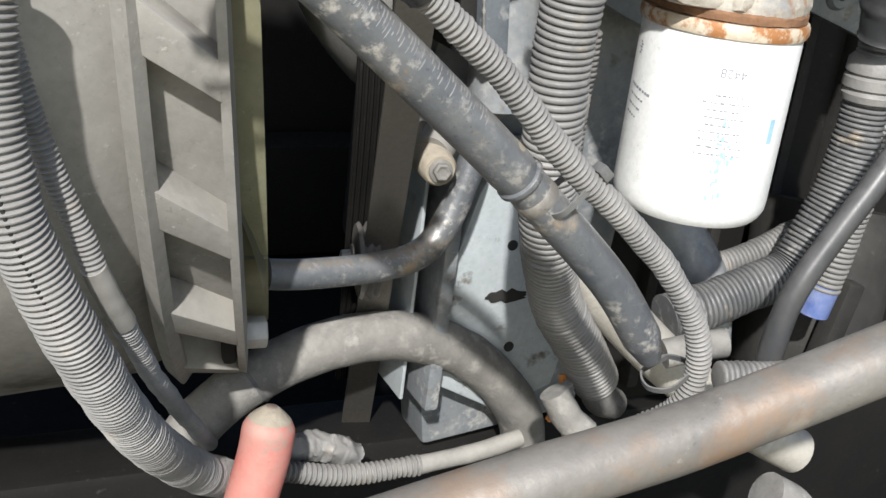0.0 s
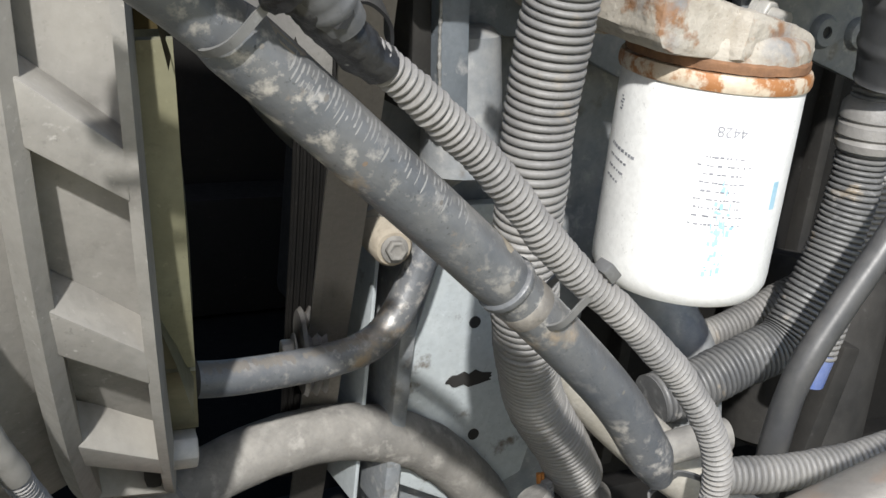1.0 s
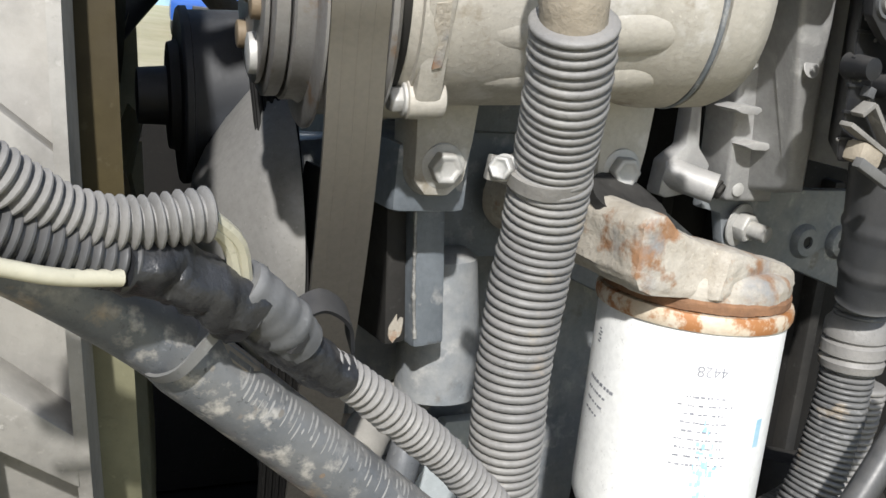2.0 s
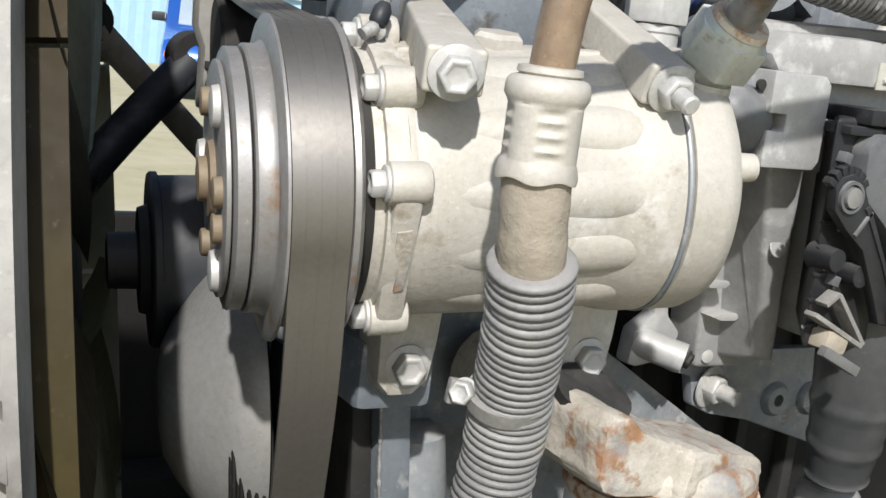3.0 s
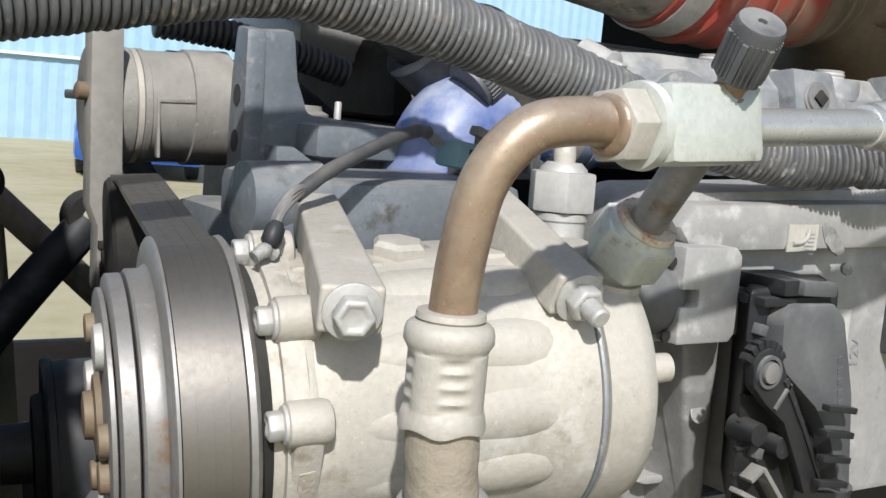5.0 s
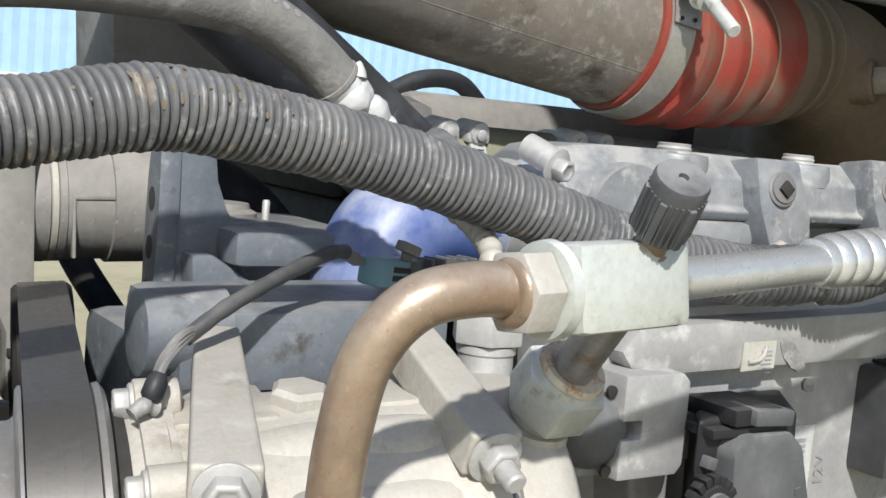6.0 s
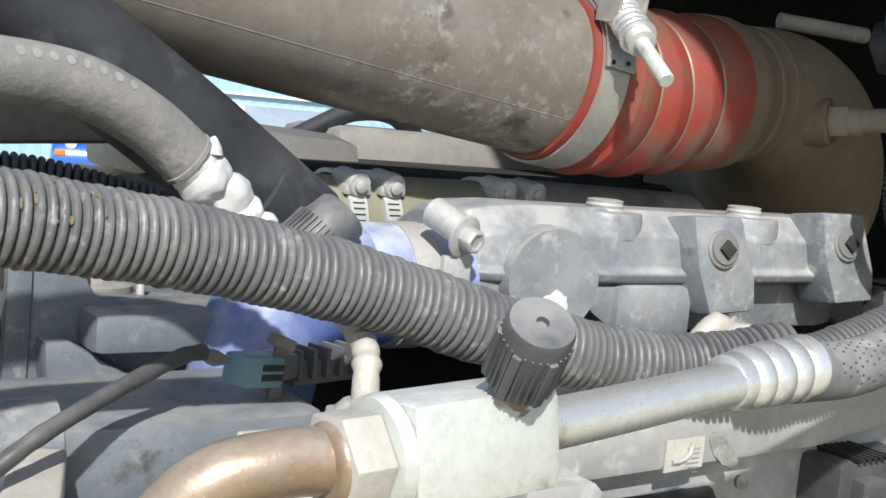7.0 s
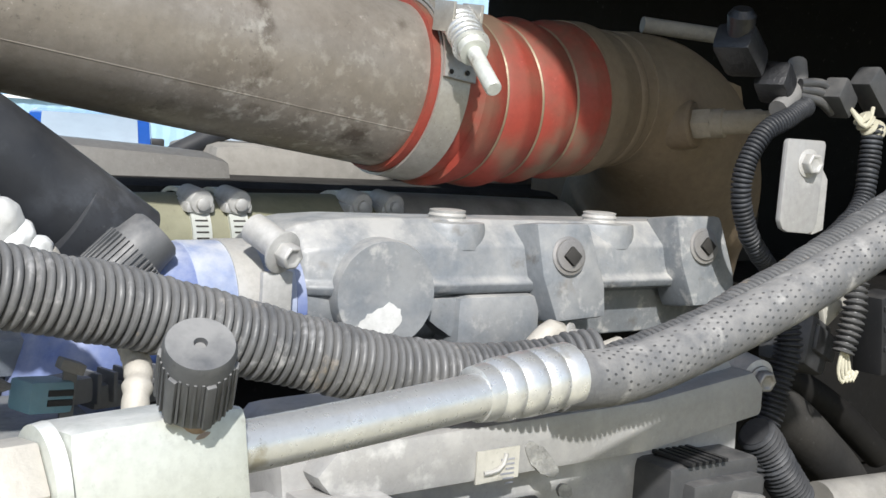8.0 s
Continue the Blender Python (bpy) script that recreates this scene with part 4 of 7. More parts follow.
def build_fitting_block():
    """Square block with its nuts, the capped service port, and the line that leaves it."""
    bt = Vector((0.99, 0.055, 0.045)).normalized()
    m = axes((0.3725, 0.477, 1.4030), bt) @ Matrix.Rotation(radians(-8), 4, "X")
    fit = thing("service_block", (0.3725, 0.477, 1.385), "zinc plated square fitting block with hexagon nuts", "fitting")
    part("block", block(m, (-0.0215, -0.0150, -0.0145), (0.0290, 0.0150, 0.0150), 0.0040), M_ZINC, fit)
    part("collar", lathe([(-0.0260, 0.0145), (-0.0255, 0.0160), (-0.0215, 0.0165)], m, 32), M_ZINC, fit)
    part("nut", prism(m, 0.0145, -0.0385, -0.0262, 6, 0.0012), M_CAST, fit, "dusty beige hexagon nut")
    part("rust_edge", lathe([(-0.0404, 0.0084), (-0.0402, 0.0098), (-0.0390, 0.0112), (-0.0384, 0.0114)], m, 32), M_COPPER, fit, "tarnished edge of the nut")
    cap_m = axes((0.3866, 0.4708, 1.4150), (-0.20, -0.58, 0.79))
    part("port_stem", lathe([(-0.004, 0.0066), (0.003, 0.0066), (0.0036, 0.0056), (0.0070, 0.0056), (0.0075, 0.0064), (0.0108, 0.0064)], cap_m, 24), M_COPPER, fit, "brass port stem")
    cap = part("port_cap", lathe([(0.0105, 0.0086), (0.0110, 0.0090), (0.0325, 0.0095), (0.0342, 0.0088), (0.0344, 0.0018), (0.0330, 0.0014)], cap_m, 40), M_HOOD, fit, "black knurled service port cap")
    for k in range(6):
        part("rib", block(cap_m @ Matrix.Rotation(math.pi / 3 * k + 0.3, 4, "X"), (0.0115, -0.0014, 0.0084), (0.0285, 0.0014, 0.0105), 0.0007), M_HOOD, cap)
    for k in range(30):
        if k % 5:
            part("knurl", block(cap_m @ Matrix.Rotation(math.pi / 15 * k + 0.3, 4, "X"), (0.012, -0.00035, 0.0086), (0.0290, 0.00035, 0.0098), 0), M_HOOD, cap)
    line = thing("discharge_line", (0.55, 0.50, 1.39), "bright refrigerant tube crimped to a braided black hose", "hose")
    part("tube", tube([(0.398, 0.4785, 1.4045), (0.44, 0.4845, 1.4062), (0.515, 0.4945, 1.4105)], 0.0078, 28, 0.006), M_BRIGHT, line)
    fm = axes((0.500, 0.4945, 1.4095), (0.05, 0.0035, 0.0035))
    part("ferrule", lathe([(0, 0.0078), (0.001, 0.0098), (0.006, 0.0104), (0.008, 0.0098), (0.010, 0.0112), (0.015, 0.0116), (0.017, 0.0104), (0.019, 0.0116), (0.026, 0.0120), (0.028, 0.0106), (0.030, 0.0120), (0.036, 0.0120), (0.038, 0.0108), (0.040, 0.0122), (0.046, 0.0122), (0.047, 0.0108)], fm, 36), M_BRIGHT, line, "bright crimped ferrule")
    hose_path = spline([(0.540, 0.4975, 1.4105), (0.581, 0.501, 1.4105), (0.628, 0.504, 1.4205), (0.680, 0.505, 1.4365), (0.726, 0.506, 1.4535), (0.775, 0.508, 1.473), (0.82, 0.510, 1.491)], 0.0014)
    hose = part("hose", sweep(bmesh.new(), hose_path, 0.0112, 28), M_BRAID, line, "dusty braided hose")
    dimples = []
    for k in range(4, 58):
        for j in range(6):
            a = 8 + 17 * j + (8.5 if k % 2 else 0)
            if noise.noise((k * 0.21, j * 0.7, 2.0)) > -0.2:
                dimples.append(patch(hose_path, min(3 * k, len(hose_path) - 3), a, a + 5.0, 0.0008, 0.01126))
    tagged(part("braid", join(*dimples), M_LOOMDARK, hose, "rows of dark woven dimples", 0), kind="stuff")
    # lower leg with its big hexagon nut into the compressor
    leg = thing("delivery_pipe", (0.41, 0.545, 1.32), "short zinc pipe with a large rust-ringed hexagon nut", "pipe")
    top, bot = Vector((0.4030, 0.507, 1.3825)), Vector((0.4144, 0.5365, 1.3568))
    part("tube", tube([tuple(top + (top - bot) * 0.45), tuple(top), tuple(bot + (bot - top) * 0.2)], 0.0084, 26), M_STEEL, leg, "dull steel tube with brown tarnish")
    nm = axes(bot, (-0.020, 0.62, -0.78))
    part("nut", join(lathe([(-0.004, 0.0118), (-0.003, 0.0150), (0.0, 0.0160)], nm, 36), prism(nm, 0.0192, 0.0, 0.0190, 6, 0.0012), lathe([(0.018, 0.0150), (0.024, 0.0140)], nm, 30)), M_ZINC, leg, "large zinc hexagon nut")
    part("rust_ring", lathe([(-0.0060, 0.0090), (-0.0062, 0.0136), (-0.0035, 0.0146)], nm, 36), M_RING, leg, "rusty ring round the tube")
    return fit


def build_vertical_fitting():
    v = thing("hex_fitting", (0.4215, 0.602, 1.32), "pale hexagon line fitting with a white crusted tube", "fitting")
    m = axes((0.4215, 0.602, 1.3475), (0.0, 0.02, 1))
    part("stem", lathe([(-0.035, 0.0125), (0.004, 0.0125), (0.005, 0.0135), (0.0085, 0.0135)], m, 28), M_ALU, v)
    part("nut", prism(m, 0.0172, 0.0090, 0.0285, 6, 0.0016), M_ALU, v, "pale zinc hexagon nut")
    part("collar", lathe([(0.028, 0.0120), (0.0300, 0.0115), (0.0330, 0.0085)], m, 26), M_ALU, v)


def build_diagonal_pipe():
    pipe = thing("diagonal_pipe", (0.22, 0.43, 0.94), "worn blue-grey steel pipe with rust and scuffs", "pipe")
    axis = [(0.060, 0.430, 1.196), (0.100, 0.433, 1.1725), (0.131, 0.4345, 1.1505), (0.188, 0.437, 1.105), (0.240, 0.4395, 1.062), (0.301, 0.442, 1.007), (0.330, 0.444, 0.973), (0.345, 0.446, 0.952)]
    path = spline(axis, 0.002)
    n = len(path)
    part("tube", sweep(bmesh.new(), path, lambda i, s: 0.0108 if s < 0.955 else 0.0108 * max(0.55, 1 - (s - 0.955) * 9), 34), M_PIPE, pipe)
    part("upper_sleeve", sweep(bmesh.new(), path[int(n * 0.20):int(n * 0.60)], lambda i, s: 0.0110 + 0.0008 * min(1, 30 * s, 30 * (1 - s)), 34), M_PIPE, pipe, "raised outer sleeve with a rolled lip")
    lip = path[int(n * 0.60)]
    d = (path[int(n * 0.60) + 1] - lip).normalized()
    part("lip", lathe([(-0.002, 0.0112), (-0.001, 0.0124), (0.001, 0.0126), (0.0022, 0.0118), (0.0028, 0.0108)], axes(lip, d), 34), M_PIPE, pipe)
    part("rust_band", lathe([(0.0100, 0.0107), (0.0105, 0.0111), (0.0170, 0.0112), (0.0175, 0.0107)], axes(lip, d), 34), M_RUSTPIPE, pipe, "rusty bare band")
    rnd = random.Random(11)
    marks = []
    for k in range(70):
        i = int(n * (0.255 + 0.0033 * k)) + rnd.choice((-1, 0, 1))
        a = 44 - 0.3 * k + rnd.uniform(-8, 8)
        marks.append(patch(path, i, a, a + rnd.uniform(8, 30), 0.00018 + 0.00035 * rnd.random(), 0.01192))
        if k % 3:
            marks.append(patch(path, i + 1, a + 24, a + 24 + rnd.uniform(4, 30), 0.00015 + 0.0003 * rnd.random(), 0.01192))
    for k in range(9):
        i = int(n * (0.22 + 0.075 * k + rnd.uniform(-0.02, 0.02)))
        a = rnd.uniform(62, 112)
        part("rust_spot", patch(path, min(i, n - 12), a, a + rnd.uniform(5, 13), 0.0004 + 0.0008 * rnd.random(), 0.01196 if i < n * 0.6 else 0.01092), M_RUSTPIPE, pipe, "small rust spot", 0)
    tagged(part("rub_wear", join(*marks), M_MARK, pipe, "pale rub marks left by the loom", 0), kind="stuff")
    for at, a0, a1, w in ((0.245, -50, 52, 0.009), (0.56, -40, 45, 0.004)):
        part("dirt_patch", patch(path, int(n * at), a0, a1, w, 0.01193), M_SLEEVE, pipe, "caked brown dirt")

    loom = thing("pipe_loom", (0.25, 0.42, 0.92), "dusty grey corrugated loom tied along the pipe", "wire loom")
    part("loom", ribbed([(0.160, 0.4230, 1.1560), (0.186, 0.4265, 1.1390), (0.222, 0.4285, 1.1095), (0.262, 0.4290, 1.0705), (0.294, 0.4290, 1.0450), (0.333, 0.4300, 1.0105), (0.357, 0.4310, 0.9790), (0.368, 0.4330, 0.950), (0.366, 0.438, 0.925), (0.352, 0.450, 0.906)], 0.0070, 0.0031, 0.0011, 22, True), M_LOOM, loom)
    part("taped_end", crumpled([(0.134, 0.4180, 1.1745), (0.146, 0.4185, 1.1660), (0.158, 0.4210, 1.1570), (0.170, 0.4240, 1.1490), (0.174, 0.4250, 1.1462)], 0.0070), M_TAPE, loom, "black tape over the loom's end")
    part("boot", tube([(0.136, 0.4145, 1.1795), (0.143, 0.4145, 1.1745), (0.150, 0.4165, 1.1680), (0.1565, 0.4195, 1.1610)], 0.0082, 28, 0.0015, 0.16), M_HOOD, loom, "torn grey boot")
    part("tear", slab([(-0.0012, -0.004), (0.0014, -0.002), (0.0010, 0.003), (-0.0004, 0.004)], axes((0.1535, 0.4095, 1.1635), (0.7, 0.1, -0.5)), 0.002, 0), M_BLACK, loom, "black tear")
    part("flap", wrap_strap([(0.160, 0.431, 1.166), (0.172, 0.438, 1.167), (0.183, 0.443, 1.160), (0.186, 0.445, 1.150)], 0.012, 0.0012, (0.2, 0.9, 0.3)), M_BLACK, loom, "loose black tape flap")
    # straps: each goes round the pipe and the loom beside it
    for at, d, low, high, label in (((0.126, 0.430, 1.1610), (0.58, 0.02, -0.48), 0.0145, 0.026, "grey nylon cable tie round pipe and taped loom"), ((0.265, 0.437, 1.0520), (0.52, 0.01, -0.50), 0.0125, 0.020, "grey nylon cable tie round pipe and loom"), ((0.352, 0.442, 0.9430), (0.30, 0.1, -0.75), 0.0122, 0.0165, "pale nylon cable tie round the pipe's lower end")):
        tie = thing("cable_tie", at, label, "cable tie", "cable ties")
        m = axes(at, d)
        loop = [m @ Vector((0, y, z)) for y, z in ((0.4 * high, 0.75 * high), (0.75 * low, 0.3 * low), (0.8 * low, -0.45 * low), (0, -low), (-0.85 * low, -0.6 * low), (-low * 0.98, 0.3 * low), (-0.95 * low, 0.62 * high), (-0.35 * high, 0.98 * high), (0.3 * high, 0.86 * high), (0.62 * high, 0.5 * high))]
        part("strap", wrap_strap([tuple(q) for q in loop], 0.0032, 0.0011, d), M_TIE, tie)
        part("lock", block(m, (-0.004, -0.50 * high - 0.004, 0.90 * high), (0.004, -0.50 * high + 0.004, 0.90 * high + 0.0055), 0.001), M_TIE, tie)


def build_left_looms():
    a = thing("pale_loom", (0.08, 0.40, 1.18), "pale grey corrugated loom with bare wires at its end", "wire loom")
    part("loom", ribbed([(0.030, 0.385, 1.245), (0.058, 0.395, 1.222), (0.080, 0.400, 1.2065), (0.100, 0.402, 1.2005), (0.122, 0.404, 1.2020)], 0.0072, 0.0032, 0.0013, 20, True), M_LOOM, a)
    part("wire", tube([(0.120, 0.403, 1.201), (0.129, 0.408, 1.194), (0.134, 0.412, 1.182)], 0.0021, 8), M_WIRE, a, "cream wires")
    part("wire", tube([(0.121, 0.403, 1.203), (0.132, 0.408, 1.194), (0.137, 0.413, 1.181)], 0.0021, 8), M_WIRE, a, "cream wires")
    b = thing("dark_loom", (0.08, 0.40, 1.17), "dark corrugated loom wrapped in black tape", "wire loom")
    part("loom", ribbed([(0.030, 0.390, 1.222), (0.062, 0.398, 1.2035), (0.084, 0.402, 1.1945), (0.103, 0.405, 1.1895)], 0.0082, 0.0034, 0.0012, 20, True), M_LOOMDARK, b)
    part("tape", crumpled([(0.099, 0.405, 1.1905), (0.112, 0.408, 1.1875), (0.124, 0.411, 1.1810), (0.137, 0.415, 1.1720)], 0.0090), M_TAPE, b, "black tape wrap")
    part("wire", tube([(0.030, 0.384, 1.204), (0.070, 0.391, 1.1930), (0.084, 0.394, 1.1895), (0.100, 0.397, 1.1880)], 0.0022, 10), M_WIRE, b, "cream wire")
    c = thing("thick_loom", (0.08, 0.49, 0.86), "thick pale grey corrugated hose cover", "wire loom")
    part("loom", ribbed([(0.012, 0.495, 1.140), (0.012, 0.492, 1.09), (0.0165, 0.490, 1.055), (0.0275, 0.492, 1.015), (0.056, 0.507, 0.950), (0.096, 0.560, 0.870), (0.147, 0.640, 0.790), (0.195, 0.700, 0.735)], 0.0145, 0.0034, 0.0014, 26, True), M_LOOM, c)
    part("split_seam", tube([(x - 0.004, y - 0.0129, z + 0.003) for x, y, z in [(0.012, 0.495, 1.140), (0.012, 0.492, 1.09), (0.0165, 0.490, 1.055), (0.0275, 0.492, 1.015), (0.056, 0.507, 0.950), (0.096, 0.560, 0.870), (0.147, 0.640, 0.790), (0.195, 0.700, 0.735)]], 0.0010, 8), M_BLACK, c, "dark split along the loom")
    d = thing("thin_loom", (0.07, 0.52, 0.88), "thin pale split loom with taped splices", "wire loom")
    part("loom", ribbed([(0.014, 0.516, 1.145), (0.0262, 0.517, 1.092), (0.037, 0.517, 1.056), (0.052, 0.517, 1.017), (0.062, 0.517, 0.991)], 0.0062, 0.0028, 0.0010, 18, True), M_LOOM, d)
    part("splice", tube([(0.061, 0.517, 0.993), (0.070, 0.523, 0.973), (0.079, 0.531, 0.955)], 0.0066, 18, 0.003, 0.06), M_SHROUD, d, "pale tape splice")
    part("loom", ribbed([(0.078, 0.530, 0.956), (0.103, 0.570, 0.903), (0.140, 0.640, 0.832), (0.175, 0.700, 0.770)], 0.0060, 0.0028, 0.0010, 18, True), M_LOOM, d)


def build_lower_hoses():
    h = thing("arched_hose", (0.32, 0.72, 0.68), "dusty grey rubber hose in a low arch", "hose")
    part("hose", tube([(0.150, 0.735, 0.730), (0.180, 0.735, 0.772), (0.222, 0.732, 0.806), (0.275, 0.730, 0.826), (0.330, 0.729, 0.828), (0.385, 0.730, 0.808), (0.428, 0.732, 0.772), (0.458, 0.736, 0.728), (0.470, 0.742, 0.66)], 0.0195, 30, 0.005, 0.03), M_HOSE, h)
    part("strap", lathe([(-0.0015, 0.0195), (-0.0015, 0.0208), (0.0015, 0.0208), (0.0015, 0.0195), (-0.0015, 0.0195)], axes((0.214, 0.733, 0.801), (0.07, 0, 0.05)), 30), M_TIE, h)
    r = thing("red_hose", (0.17, 0.62, 0.70), "faded red rubber hose stub with a dusty rounded end", "hose")
    path = spline([(0.204, 0.655, 0.822), (0.200, 0.652, 0.787), (0.190, 0.648, 0.745), (0.172, 0.640, 0.66)], 0.003)
    part("hose", sweep(bmesh.new(), path, lambda i, s: 0.0185 * min(1.0, math.sin(min(1.0, (i + 1) / 7) * math.pi / 2)), 30), M_PINK, r)
    part("dusty_end", sweep(bmesh.new(), path[:4], lambda i, q: 0.0004 + 0.0185 * min(1.0, math.sin(min(1.0, (i + 1) / 7) * math.pi / 2)), 30), M_SLEEVE, r, "dust on the rounded end")
    b = thing("support_bar", (0.24, 0.67, 0.90), "dark steel support bar with a rusty top edge", "bar")
    part("bar", tube([(0.182, 0.668, 0.9165), (0.225, 0.672, 0.9115), (0.285, 0.680, 0.9105), (0.318, 0.684, 0.9185), (0.338, 0.688, 0.944), (0.352, 0.692, 0.985), (0.36, 0.70, 1.01)], 0.0106, 26, 0.004), M_PIPE, b)
    bp = spline([(0.182, 0.668, 0.9165), (0.225, 0.672, 0.9115), (0.285, 0.680, 0.9105), (0.318, 0.684, 0.9185)], 0.003)
    rnd = random.Random(21)
    part("rust_edge", join(*[patch(bp, i, 8 + rnd.uniform(-14, 10), 40 + rnd.uniform(-12, 12), 0.0012 + 0.0012 * rnd.random(), 0.01072) for i in range(3, len(bp) - 3) if rnd.random() < 0.9]), M_RUSTPIPE, b, "rust along the top edge", 0)
    part("collar", lathe([(0, 0.016), (0.004, 0.020), (0.010, 0.0165), (0.020, 0.0140)], axes((0.176, 0.668, 0.917), (1, 0.1, -0.05)), 28), M_DARK, b)
    n = thing("near_pipe", (0.42, 0.38, 0.84), "thick grey steel pipe with brown rust patches", "pipe")
    part("tube", tube([(0.02, 0.425, 0.852), (0.150, 0.411, 0.887), (0.250, 0.400, 0.915), (0.324, 0.392, 0.934), (0.385, 0.383, 0.957), (0.434, 0.372, 0.980), (0.52, 0.355, 1.018)], 0.0180, 36, 0.006, 0.01), M_RUSTPIPE, n)
    g = thing("beige_pipe", (0.48, 0.60, 0.80), "dusty beige pipe running down behind the loom", "pipe")
    part("tube", tube([(0.395, 0.612, 0.945), (0.430, 0.606, 0.905), (0.480, 0.600, 0.860), (0.545, 0.592, 0.812), (0.62, 0.585, 0.77)], 0.0185, 26, 0.005), M_CAST, g)
    s = thing("low_loom", (0.30, 0.64, 0.70), "thin corrugated loom along the bottom", "wire loom")
    part("loom", ribbed([(0.205, 0.690, 0.752), (0.233, 0.690, 0.743), (0.283, 0.690, 0.733), (0.340, 0.690, 0.733)], 0.0085, 0.0042, 0.0014, 18, True), M_LOOM, s)
    part("tape", tube([(0.338, 0.690, 0.733), (0.39, 0.690, 0.738), (0.430, 0.690, 0.746)], 0.0075, 16, 0.004, 0.05), M_SHROUD, s)
    w = thing("rag_loom", (0.25, 0.67, 0.71), "crumpled grey tape wrap", "wire loom")
    part("wrap", crumpled([(0.215, 0.712, 0.742), (0.234, 0.712, 0.748), (0.265, 0.712, 0.748), (0.295, 0.712, 0.734)], 0.011), M_LOOM, w)
    c = thing("cross_loom", (0.47, 0.56, 0.82), "dusty corrugated loom crossing under the pipe end", "wire loom")
    part("loom", ribbed([(0.405, 0.600, 0.820), (0.425, 0.590, 0.805), (0.455, 0.575, 0.800), (0.485, 0.555, 0.815), (0.505, 0.53, 0.84)], 0.0095, 0.0036, 0.0013, 18), M_LOOM, c)
    part("wrap", tube([(0.396, 0.606, 0.838), (0.408, 0.599, 0.818), (0.420, 0.592, 0.808)], 0.0112, 18, 0.004, 0.12), M_HOSE, c)
    t = thing("wire_tail", (0.41, 0.62, 0.80), "bare orange wire beside a thin loom", "wire")
    part("wire", tube([(0.410, 0.621, 0.842), (0.4115, 0.620, 0.825), (0.404, 0.620, 0.806)], 0.0016, 8), M_COPPERWIRE, t)
    part("wire", tube([(0.413, 0.621, 0.842), (0.414, 0.620, 0.825), (0.406, 0.620, 0.804)], 0.0013, 8), M_COPPERWIRE, t)
    part("loom", ribbed([(0.416, 0.621, 0.838), (0.420, 0.62, 0.815), (0.425, 0.62, 0.79), (0.428, 0.62, 0.765)], 0.0055, 0.0032, 0.0011, 14), M_LOOM, t)
    e = thing("fat_loom", (0.45, 0.60, 0.73), "corrugated loom lying along the bottom", "wire loom")
    part("loom", ribbed([(0.395, 0.62, 0.748), (0.43, 0.61, 0.762), (0.47, 0.595, 0.785), (0.51, 0.57, 0.81)], 0.0125, 0.0042, 0.0014, 20), M_LOOM, e)


